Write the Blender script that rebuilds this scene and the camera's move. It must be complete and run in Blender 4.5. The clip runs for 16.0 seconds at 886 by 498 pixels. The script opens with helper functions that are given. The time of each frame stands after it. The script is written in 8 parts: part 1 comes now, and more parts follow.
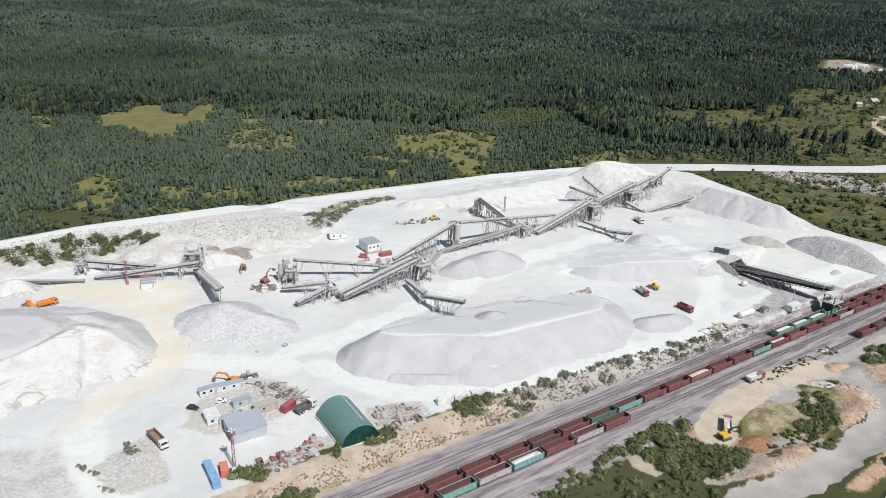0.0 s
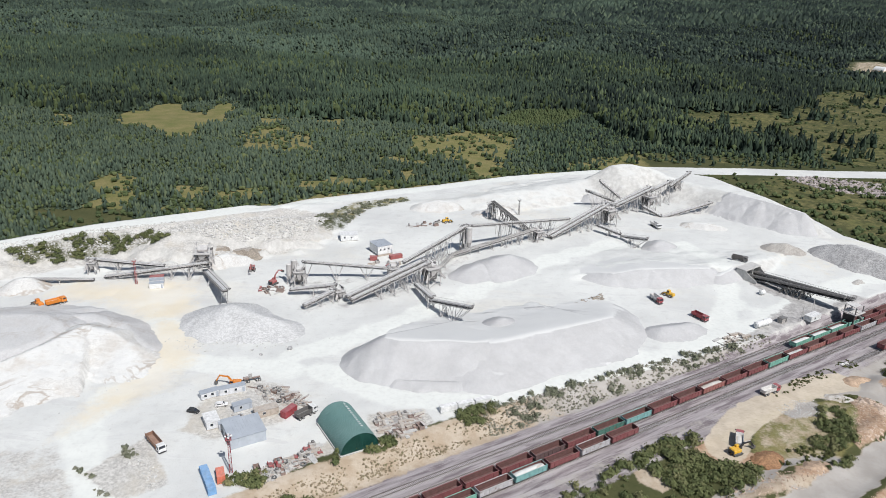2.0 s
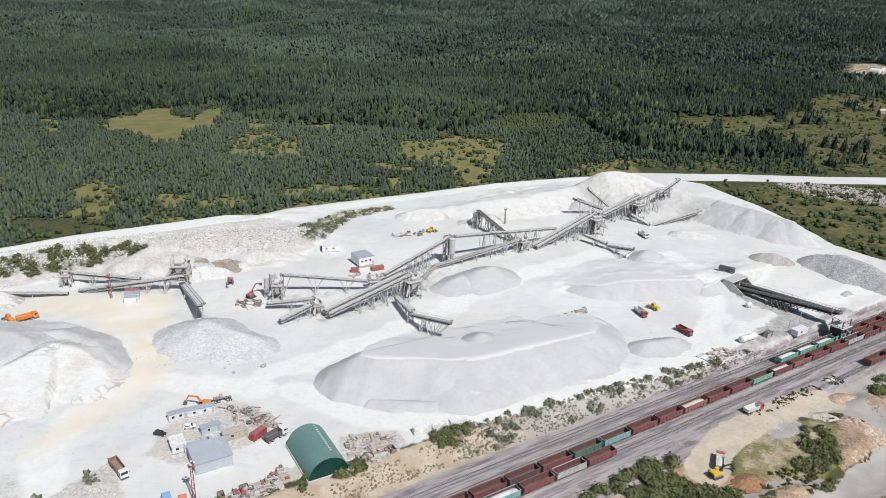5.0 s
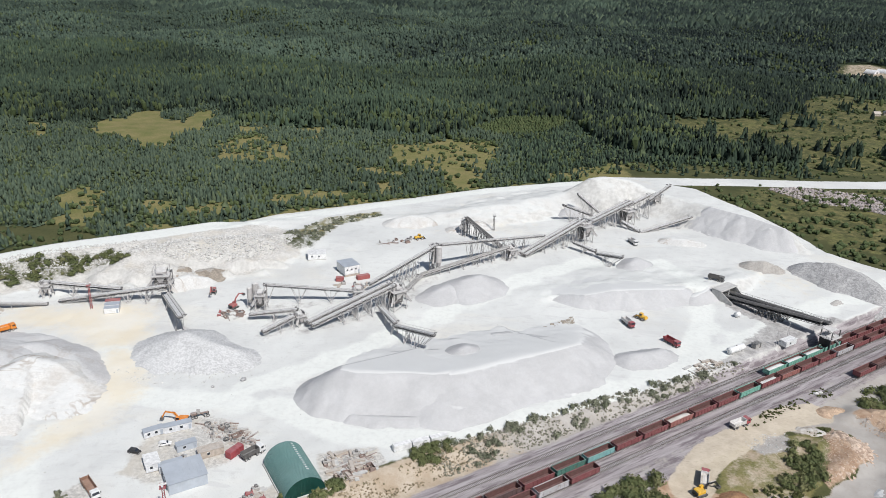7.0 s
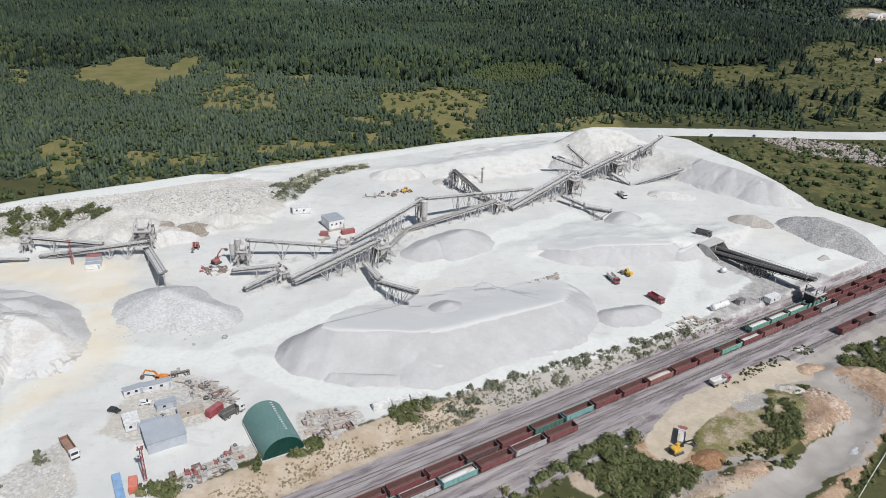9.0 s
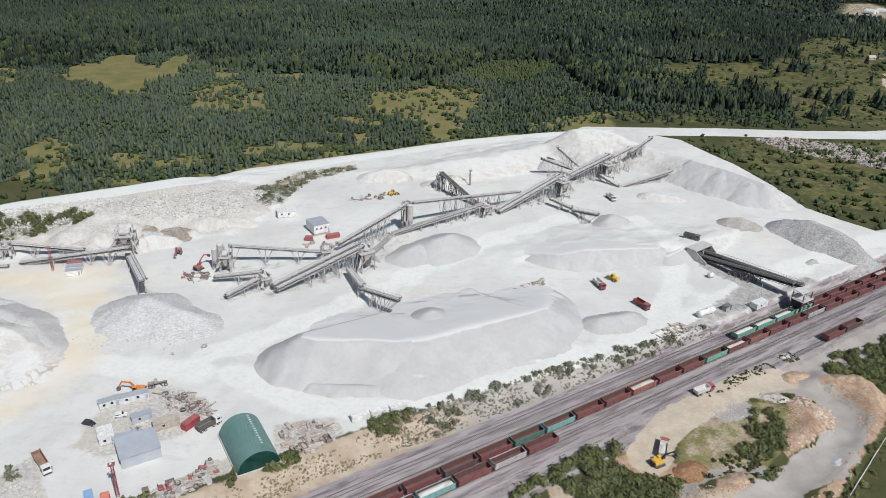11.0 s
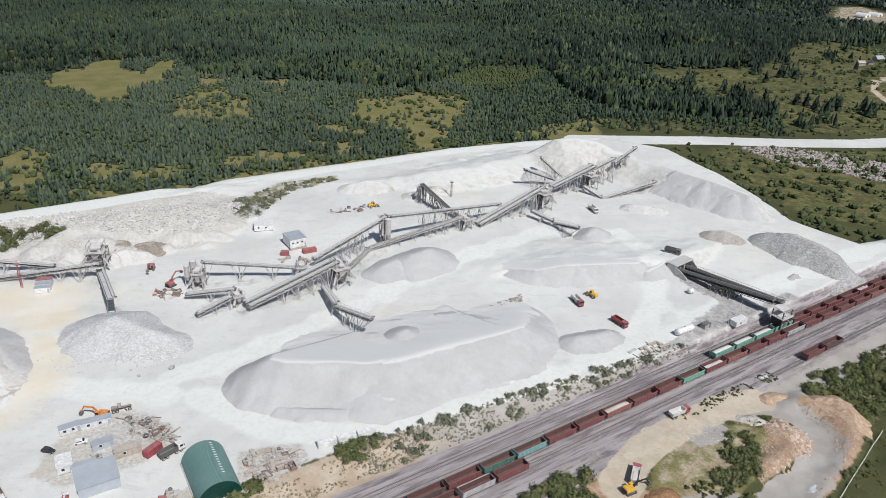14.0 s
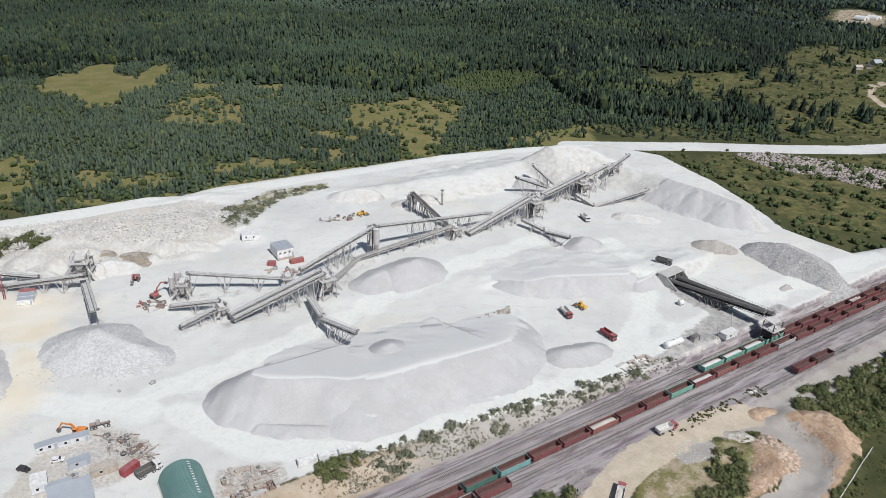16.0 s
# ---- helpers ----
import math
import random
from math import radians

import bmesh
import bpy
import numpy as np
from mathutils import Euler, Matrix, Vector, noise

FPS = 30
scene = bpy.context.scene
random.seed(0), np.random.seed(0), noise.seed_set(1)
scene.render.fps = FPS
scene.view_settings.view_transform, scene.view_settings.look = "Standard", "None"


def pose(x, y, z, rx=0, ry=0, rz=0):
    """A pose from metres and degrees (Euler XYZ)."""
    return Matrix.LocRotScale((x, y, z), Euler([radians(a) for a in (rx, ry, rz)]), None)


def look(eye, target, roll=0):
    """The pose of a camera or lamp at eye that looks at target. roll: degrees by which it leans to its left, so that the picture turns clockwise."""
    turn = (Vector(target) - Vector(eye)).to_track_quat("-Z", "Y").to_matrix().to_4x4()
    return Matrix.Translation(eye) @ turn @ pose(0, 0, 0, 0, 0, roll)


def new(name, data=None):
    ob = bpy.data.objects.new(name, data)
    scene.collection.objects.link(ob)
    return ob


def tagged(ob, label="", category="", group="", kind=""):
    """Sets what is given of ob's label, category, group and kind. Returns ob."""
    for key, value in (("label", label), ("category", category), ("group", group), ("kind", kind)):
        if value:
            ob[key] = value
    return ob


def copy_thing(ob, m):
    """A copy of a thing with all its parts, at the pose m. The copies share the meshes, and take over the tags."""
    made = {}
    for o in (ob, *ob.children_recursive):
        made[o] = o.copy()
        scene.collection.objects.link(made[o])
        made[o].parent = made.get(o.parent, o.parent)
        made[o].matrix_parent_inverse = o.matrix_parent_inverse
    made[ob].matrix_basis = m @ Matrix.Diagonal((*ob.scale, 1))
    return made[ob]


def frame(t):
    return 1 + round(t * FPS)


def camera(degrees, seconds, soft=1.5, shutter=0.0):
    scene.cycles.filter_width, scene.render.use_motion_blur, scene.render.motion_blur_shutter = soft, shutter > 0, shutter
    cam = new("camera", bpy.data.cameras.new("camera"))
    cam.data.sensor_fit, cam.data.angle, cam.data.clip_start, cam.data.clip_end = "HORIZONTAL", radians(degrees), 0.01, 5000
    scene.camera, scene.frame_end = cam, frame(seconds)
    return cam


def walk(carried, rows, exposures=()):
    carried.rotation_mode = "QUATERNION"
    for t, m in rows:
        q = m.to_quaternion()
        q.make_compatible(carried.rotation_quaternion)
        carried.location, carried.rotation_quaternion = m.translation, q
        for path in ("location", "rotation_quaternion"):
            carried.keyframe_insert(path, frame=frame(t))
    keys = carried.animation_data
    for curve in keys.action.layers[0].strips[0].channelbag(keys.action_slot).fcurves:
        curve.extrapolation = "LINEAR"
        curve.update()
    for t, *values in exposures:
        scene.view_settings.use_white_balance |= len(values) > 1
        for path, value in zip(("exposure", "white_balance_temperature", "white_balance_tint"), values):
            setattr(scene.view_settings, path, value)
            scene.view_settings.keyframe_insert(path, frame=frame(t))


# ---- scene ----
cam = camera(63.1, 16.0, soft=0.7)
PATH = [
    (0, (0.252, -0.68, 149.011), (0.252, 1.193, 148.31), 1.9),
    (0.5, (1.79, 0.609, 149.045), (1.77, 2.482, 148.343), 1.9),
    (1, (3.439, 2.086, 149.131), (3.395, 3.958, 148.428), 2.0),
    (1.5, (4.969, 3.319, 149.142), (4.91, 5.191, 148.439), 2.0),
    (2, (6.329, 4.773, 149.166), (6.267, 6.644, 148.463), 2.0),
    (2.5, (7.646, 6.078, 149.076), (7.585, 7.95, 148.374), 2.0),
    (3, (9.255, 7.673, 149.632), (9.194, 9.544, 148.929), 1.9),
    (3.5, (10.669, 9.196, 150.576), (10.608, 11.067, 149.873), 1.9),
    (4, (12.117, 10.452, 151.442), (12.056, 12.324, 150.739), 1.9),
    (6.5, (18.848, 17.834, 155.421), (18.794, 19.705, 154.717), 2.0),
    (7, (20.291, 19.316, 156.311), (20.239, 21.187, 155.606), 2.0),
    (7.5, (21.669, 20.622, 156.824), (21.619, 22.493, 156.119), 2.0),
    (8, (23.193, 22.169, 157.775), (23.145, 24.037, 157.062), 2.0),
    (8.5, (24.574, 23.315, 158.41), (24.531, 25.162, 157.642), 2.1),
    (9, (26.034, 24.641, 159.419), (25.997, 26.454, 158.576), 2.2),
    (9.2, (26.64, 25.18, 159.78), (26.604, 26.986, 158.921), 2.2),
    (9.5, (27.56, 26.0, 160.32), (27.525, 27.806, 159.463), 2.2),
    (11.5, (33.679, 31.462, 163.878), (33.649, 33.268, 163.021), 2.2),
    (12, (34.968, 32.84, 164.607), (34.942, 34.647, 163.75), 2.3),
    (12.5, (36.379, 33.978, 165.458), (36.355, 35.785, 164.601), 2.3),
    (13, (38.08, 35.283, 166.373), (38.057, 37.09, 165.515), 2.3),
    (13.5, (39.456, 36.644, 167.408), (39.436, 38.45, 166.55), 2.3),
    (14, (41.107, 37.954, 168.128), (41.086, 39.761, 167.271), 2.3),
    (14.5, (42.586, 39.356, 168.96), (42.565, 41.163, 168.103), 2.3),
    (15, (44.126, 40.662, 169.969), (44.103, 42.469, 169.112), 2.3),
    (15.5, (45.457, 42.053, 170.721), (45.435, 43.86, 169.864), 2.3),
    (16, (47.015, 43.306, 171.197), (46.992, 45.114, 170.342), 2.3),
]
walk(cam, [(t, look(eye, target, roll)) for t, eye, target, roll in PATH],
     [(0.0, 0.09), (7.8, 0.07), (9.0, -0.06), (16.0, -0.06)])

# ---- world and light ----
SUN_AZ, SUN_EL = (0.56, -0.83), 50.0
world = bpy.data.worlds.new("sky")
scene.world = world
world.use_nodes = True
wn = world.node_tree
sky = wn.nodes.new("ShaderNodeTexSky")
sky.sky_type = "NISHITA"
sky.sun_disc = False
sky.sun_elevation = radians(SUN_EL)
sky.sun_rotation = math.atan2(SUN_AZ[0], SUN_AZ[1])
sky.altitude = 300
sky.dust_density = 1.7
wn.links.new(sky.outputs[0], wn.nodes["Background"].inputs[0])
wn.nodes["Background"].inputs[1].default_value = 0.070
sun_data = bpy.data.lights.new("sun", "SUN")
sun_data.energy, sun_data.angle, sun_data.color = 4.05, radians(0.55), (1.0, 0.982, 0.965)
sun = new("sun", sun_data)
_l = math.hypot(*SUN_AZ)
_s = Vector((SUN_AZ[0] / _l * math.cos(radians(SUN_EL)), SUN_AZ[1] / _l * math.cos(radians(SUN_EL)), math.sin(radians(SUN_EL))))
sun.matrix_world = look(_s * 400 + Vector((0, 300, 0)), (0, 300, 0))
scene.view_settings.exposure = 0.0


# ---- materials ----
class Nodes:
    """A small writer of node trees."""

    def __init__(self, name):
        self.mat = bpy.data.materials.new(name)
        self.mat.use_nodes = True
        self.t = self.mat.node_tree
        self.bsdf = self.t.nodes["Principled BSDF"]
        self.bsdf.inputs["Specular IOR Level"].default_value = 0.3

    def node(self, kind, **sets):
        n = self.t.nodes.new(kind)
        for k, v in sets.items():
            if k in ("operation", "data_type", "blend_type", "attribute_name", "noise_dimensions", "feature", "distance", "clamp", "interpolation_type"):
                if k == "operation": n.operation = v
                elif k == "data_type": n.data_type = v
                elif k == "blend_type": n.blend_type = v
                elif k == "attribute_name": n.attribute_name = v
                elif k == "feature": n.feature = v
                elif k == "interpolation_type": n.interpolation_type = v
                elif k == "clamp": n.clamp = v
            else:
                raise ValueError(k)
        return n

    def link(self, a, b):
        if isinstance(a, bpy.types.NodeSocket):
            self.t.links.new(a, b)
        else:
            b.default_value = a

    def coords(self):
        return self.node("ShaderNodeNewGeometry").outputs["Position"]

    def local(self):
        return self.node("ShaderNodeTexCoord").outputs["Object"]

    def noise(self, scale, detail=3.0, rough=0.55, co=None, dist=0.0):
        n = self.node("ShaderNodeTexNoise")
        self.link(co or self.coords(), n.inputs["Vector"])
        n.inputs["Scale"].default_value, n.inputs["Detail"].default_value = scale, detail
        n.inputs["Roughness"].default_value, n.inputs["Distortion"].default_value = rough, dist
        return n.outputs[0]

    def voronoi(self, scale, co=None, out="Color"):
        n = self.node("ShaderNodeTexVoronoi")
        self.link(co or self.coords(), n.inputs["Vector"])
        n.inputs["Scale"].default_value = scale
        return n.outputs[out]

    def stretch(self, co, sx, sy, sz):
        n = self.node("ShaderNodeVectorMath", operation="MULTIPLY")
        self.link(co, n.inputs[0])
        n.inputs[1].default_value = (sx, sy, sz)
        return n.outputs[0]

    def math(self, op, a, b=0.0, c=None):
        n = self.node("ShaderNodeMath", operation=op)
        self.link(a, n.inputs[0]), self.link(b, n.inputs[1])
        if c is not None: self.link(c, n.inputs[2])
        return n.outputs[0]

    def step(self, x, lo, hi, a=0.0, b=1.0):
        n = self.node("ShaderNodeMapRange", interpolation_type="SMOOTHSTEP")
        self.link(x, n.inputs["Value"])
        for k, v in (("From Min", lo), ("From Max", hi), ("To Min", a), ("To Max", b)):
            n.inputs[k].default_value = v
        return n.outputs[0]

    def mix(self, f, a, b, kind="MIX"):
        n = self.node("ShaderNodeMix", data_type="RGBA", blend_type=kind)
        self.link(f, n.inputs[0])
        for v, k in ((a, 6), (b, 7)):
            if isinstance(v, tuple): v = (*v, 1.0)
            self.link(v, n.inputs[k])
        return n.outputs[2]

    def grey(self, x):
        n = self.node("ShaderNodeCombineColor")
        for i in range(3): self.link(x, n.inputs[i])
        return n.outputs[0]

    def attr(self, name):
        n = self.node("ShaderNodeAttribute", attribute_name=name)
        return n

    def bump(self, height, dist=0.1, strength=0.6):
        n = self.node("ShaderNodeBump")
        self.link(height, n.inputs["Height"])
        n.inputs["Distance"].default_value, n.inputs["Strength"].default_value = dist, strength
        self.t.links.new(n.outputs[0], self.bsdf.inputs["Normal"])

    def done(self, color, rough=0.8, metal=0.0):
        self.link((*color, 1.0) if isinstance(color, tuple) else color, self.bsdf.inputs["Base Color"])
        self.link(rough, self.bsdf.inputs["Roughness"])
        self.bsdf.inputs["Metallic"].default_value = metal
        return self.mat


DUST = (0.65, 0.65, 0.63)


def painted(name, color, dust=0.35, rough=0.55, metal=0.0, scale=1.0, rust=0.0, var=1.0):
    """Paint or metal with grime and pale quarry dust in patches."""
    n = Nodes(name)
    co = n.coords()
    c = n.mix(n.step(n.noise(0.9 * scale, 4, 0.6, co), 0.3, 0.75), tuple(v * (1 - 0.22 * var) for v in color), tuple(min(1, v * (1 + 0.15 * var)) for v in color))
    if rust:
        c = n.mix(n.step(n.noise(0.6 * scale, 6, 0.7, co), 0.62 - 0.25 * rust, 0.75 - 0.2 * rust), c, (0.14, 0.065, 0.035))
    up = n.node("ShaderNodeSeparateXYZ")
    n.link(n.node("ShaderNodeNewGeometry").outputs["Normal"], up.inputs[0])
    amount = n.math("MULTIPLY", n.step(up.outputs[2], -0.3, 0.9, 0.35, 1.0), n.step(n.noise(0.5 * scale, 5, 0.65, co), 0.25, 0.8, 0.35, 1.0))
    c = n.mix(n.math("MULTIPLY", amount, dust), c, DUST)
    n.bump(n.noise(6 * scale, 4, 0.6, co), 0.03, 0.4)
    return n.done(c, n.step(n.noise(2.5 * scale, 3, 0.6, co), 0.2, 0.8, rough - 0.12, min(1, rough + 0.2)), metal)


def gravel(name, light, dark, size, dusty=0.3, amp=0.25, rills=0.0):
    """Loose crushed stone: grains, streaks down the slope and dust drifts."""
    n = Nodes(name)
    co = n.coords()
    c = n.mix(n.step(n.noise(0.09, 4, 0.6, co), 0.3, 0.7), dark, light)
    v = n.node("ShaderNodeSeparateColor")
    n.link(n.voronoi(size, co), v.inputs[0])
    c = n.mix(amp, c, n.mix(n.step(v.outputs[0], 0.1, 0.9), tuple(x * 0.55 for x in dark), tuple(min(0.85, x * 1.2) for x in light)))
    streak = n.noise(0.5, 4, 0.65, n.stretch(co, 1.0, 1.0, 0.12))
    c = n.mix(n.step(streak, 0.35, 0.75, 0.0, 0.22), c, tuple(x * 0.8 for x in dark))
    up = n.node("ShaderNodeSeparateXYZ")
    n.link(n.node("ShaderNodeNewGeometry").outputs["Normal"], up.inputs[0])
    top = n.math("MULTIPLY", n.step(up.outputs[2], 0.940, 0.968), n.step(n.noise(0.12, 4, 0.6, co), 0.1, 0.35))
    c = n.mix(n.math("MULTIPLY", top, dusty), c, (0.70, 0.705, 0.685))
    if rills:
        # brown clay washed into cracks and gullies
        line = n.math("ABSOLUTE", n.math("SUBTRACT", n.noise(0.045, 5, 0.6, co, 0.8), 0.5))
        here = n.math("MULTIPLY", n.step(line, 0.0, 0.03, 1.0, 0.0), n.step(n.noise(0.03, 3, 0.5, co), 0.42, 0.6, 0.0, rills))
        c = n.mix(here, c, (0.30, 0.225, 0.16))
        c = n.mix(n.step(n.noise(0.05, 5, 0.65, co), 0.52, 0.68, 0.0, rills * 0.7), c, (0.47, 0.415, 0.35))
    n.bump(n.math("ADD", n.math("MULTIPLY", v.outputs[1], 0.6), n.noise(1.4, 5, 0.65, co)), 0.3 / size + 0.06, 0.5)
    return n.done(c, 0.93)


def foliage(name, a, b, c3, soft=False):
    """Leaves and needles, tinted tree by tree by the stored tint, and finely mottled."""
    n = Nodes(name)
    tint = n.attr("tint")
    s = n.node("ShaderNodeSeparateColor")
    n.link(tint.outputs["Color"], s.inputs[0])
    c = n.mix(n.step(s.outputs[0], 0.0, 1.0), a, b)
    c = n.mix(n.step(s.outputs[1], 0.7, 1.0), c, c3)
    c = n.mix(n.step(n.noise(1.2, 3, 0.7), 0.3, 0.8, 0.0, 0.45), c, tuple(x * 0.5 for x in a))
    c = n.mix(n.step(n.noise(0.011, 3, 0.6), 0.35, 0.65, 0.0, 0.45), c, tuple(x * 0.75 for x in b))
    c = n.mix(n.step(n.noise(0.0032, 3, 0.6), 0.42, 0.62, 0.0, 0.45), c, tuple(x * 0.62 for x in a))
    n.bsdf.inputs["Specular IOR Level"].default_value = 0.15
    n.done(c, 0.85)
    thin = n.node("ShaderNodeBsdfTranslucent")
    n.link(c, thin.inputs["Color"])
    both = n.node("ShaderNodeMixShader")
    both.inputs[0].default_value = 0.08
    n.t.links.new(n.bsdf.outputs[0], both.inputs[1])
    n.t.links.new(thin.outputs[0], both.inputs[2])
    n.t.links.new(both.outputs[0], n.t.nodes["Material Output"].inputs["Surface"])
    return n.mat


def make_ground():
    n = Nodes("quarry_ground")
    co = n.coords()
    z = n.node("ShaderNodeSeparateColor")
    n.link(n.attr("zone").outputs["Color"], z.inputs[0])
    z2 = n.node("ShaderNodeSeparateColor")
    n.link(n.attr("zone_b").outputs["Color"], z2.inputs[0])
    edge = n.math("SUBTRACT", n.noise(0.16, 6, 0.68, co), 0.5)
    fine = n.math("SUBTRACT", n.noise(1.1, 4, 0.65, co), 0.5)
    def mask(x, w=0.9, lo=0.35, hi=0.65):
        return n.step(n.math("ADD", n.math("MULTIPLY_ADD", edge, w, x), n.math("MULTIPLY", fine, 0.35)), lo, hi)
    # grass and forest floor
    g = n.mix(n.step(n.noise(0.035, 5, 0.6, co), 0.3, 0.7), (0.054, 0.062, 0.027), (0.094, 0.094, 0.042))
    g = n.mix(n.step(n.noise(0.7, 5, 0.7, co), 0.4, 0.8, 0.0, 0.8), g, (0.05, 0.06, 0.022))
    dry = n.mix(n.step(n.noise(0.06, 5, 0.6, co), 0.3, 0.75), (0.235, 0.202, 0.092), (0.150, 0.158, 0.056))
    dry = n.mix(n.step(n.noise(0.9, 4, 0.7, co), 0.4, 0.75, 0.0, 0.6), dry, (0.085, 0.085, 0.032))
    c = n.mix(mask(z2.outputs[0]), g, dry)
    c = n.mix(mask(z2.outputs[1]), c, (0.036, 0.050, 0.026))
    # sandy soil with pebbles and stains
    soil = n.mix(n.step(n.noise(0.12, 6, 0.65, co), 0.3, 0.7), (0.38, 0.30, 0.215), (0.51, 0.44, 0.355))
    soil = n.mix(n.step(n.noise(0.5, 6, 0.7, co), 0.5, 0.75, 0.0, 0.6), soil, (0.28, 0.225, 0.155))
    c = n.mix(mask(z.outputs[1]), c, soil)
    # raw orange clay
    clay = n.mix(n.step(n.noise(0.3, 5, 0.7, co), 0.3, 0.7), (0.31, 0.20, 0.13), (0.46, 0.345, 0.25))
    c = n.mix(mask(z2.outputs[2]), c, clay)
    # ballast, spilled grit and oily tracks
    ru = n.node("ShaderNodeVectorRotate")
    n.link(co, ru.inputs["Vector"])
    ru.inputs["Axis"].default_value = (0, 0, 1)
    ru.inputs["Angle"].default_value = radians(-34.95)
    along = n.stretch(ru.outputs[0], 0.10, 1.0, 1.0)
    bal = n.mix(n.step(n.noise(0.30, 5, 0.65, along), 0.32, 0.68), (0.25, 0.222, 0.228), (0.425, 0.395, 0.397))
    bal = n.mix(n.step(n.noise(0.45, 6, 0.7, along), 0.47, 0.62, 0.0, 0.85), bal, (0.145, 0.118, 0.128))
    c = n.mix(mask(z.outputs[2]), c, bal)
    # pale grit of the dirt roads
    grit = n.mix(n.step(n.noise(0.07, 5, 0.65, co), 0.3, 0.7), (0.34, 0.315, 0.285), (0.43, 0.405, 0.375))
    grit = n.mix(n.step(n.noise(0.7, 5, 0.7, co), 0.5, 0.8, 0.0, 0.6), grit, (0.34, 0.30, 0.26))
    z3 = n.node("ShaderNodeSeparateColor")
    n.link(n.attr("zone_c").outputs["Color"], z3.inputs[0])
    c = n.mix(mask(z3.outputs[2]), c, grit)
    z5 = n.node("ShaderNodeSeparateColor")
    n.link(n.attr("zone_d").outputs["Color"], z5.inputs[0])
    tan = n.mix(n.step(n.noise(0.2, 5, 0.65, co), 0.35, 0.7), (0.56, 0.49, 0.385), (0.47, 0.405, 0.315))
    tan = n.mix(n.step(n.noise(0.9, 5, 0.7, n.stretch(co, 0.5, 1.6, 1.0), 0.8), 0.5, 0.72, 0.0, 0.6), tan, (0.36, 0.305, 0.24))
    c = n.mix(n.math("MULTIPLY", mask(z5.outputs[2], 0.7), 0.9), c, tan)
    # quarry dust with wheel tracks, cream stains, grey spills and painted shade under conveyors
    w = n.mix(n.step(n.noise(0.022, 5, 0.6, co), 0.35, 0.68), (0.66, 0.668, 0.642), (0.575, 0.58, 0.562))
    w = n.mix(n.step(n.noise(0.016, 4, 0.55, n.stretch(co, 1.0, 1.6, 1.0), 0.6), 0.55, 0.7, 0.0, 0.35), w, (0.66, 0.62, 0.53))
    w = n.mix(n.step(n.noise(0.25, 6, 0.7, co), 0.5, 0.8, 0.0, 0.6), w, (0.47, 0.46, 0.44))
    w = n.mix(n.step(n.noise(0.05, 6, 0.65, n.stretch(co, 1.0, 3.0, 1.0), 1.2), 0.53, 0.64, 0.0, 0.5), w, (0.54, 0.54, 0.53))
    w = n.mix(n.step(n.noise(2.4, 3, 0.7, co), 0.56, 0.72, 0.0, 0.45), w, (0.42, 0.40, 0.37))
    z4 = n.node("ShaderNodeSeparateColor")
    n.link(n.attr("zone_d").outputs["Color"], z4.inputs[0])
    w = n.mix(n.math("MULTIPLY", mask(z4.outputs[0], 0.8, 0.2, 0.9), 0.85), w, n.mix(n.step(n.noise(0.5, 4, 0.6, co), 0.4, 0.75), (0.72, 0.735, 0.695), (0.655, 0.665, 0.63)))
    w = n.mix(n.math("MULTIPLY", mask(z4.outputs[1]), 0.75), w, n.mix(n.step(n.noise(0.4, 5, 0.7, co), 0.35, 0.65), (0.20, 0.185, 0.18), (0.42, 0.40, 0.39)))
    cream = n.mix(n.step(n.noise(0.06, 4, 0.6, co), 0.3, 0.7), (0.70, 0.62, 0.47), (0.70, 0.66, 0.57))
    w = n.mix(n.math("MULTIPLY", mask(z3.outputs[0], 1.1, 0.2, 0.9), 0.8), w, cream)
    stony = n.mix(n.step(n.noise(0.9, 6, 0.75, co), 0.35, 0.65), (0.34, 0.325, 0.30), (0.62, 0.60, 0.565))
    stony = n.mix(n.step(n.noise(0.10, 4, 0.6, co), 0.45, 0.7, 0.0, 0.7), stony, (0.50, 0.455, 0.38))
    w = n.mix(n.math("MULTIPLY", mask(z3.outputs[1]), 0.85), w, stony)
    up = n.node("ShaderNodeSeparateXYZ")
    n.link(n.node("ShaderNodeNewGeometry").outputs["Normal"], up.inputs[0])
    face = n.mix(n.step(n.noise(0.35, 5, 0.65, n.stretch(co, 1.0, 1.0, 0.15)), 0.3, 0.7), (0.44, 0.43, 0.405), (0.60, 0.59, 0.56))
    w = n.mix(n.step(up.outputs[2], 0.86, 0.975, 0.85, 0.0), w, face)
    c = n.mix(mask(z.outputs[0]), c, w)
    n.bump(n.math("MULTIPLY_ADD", n.noise(2.2, 4, 0.7, co), 0.5, n.noise(0.35, 5, 0.65, co)), 0.22, 0.6)
    n.bsdf.inputs["Specular IOR Level"].default_value = 0.15
    return n.done(c, 0.95)


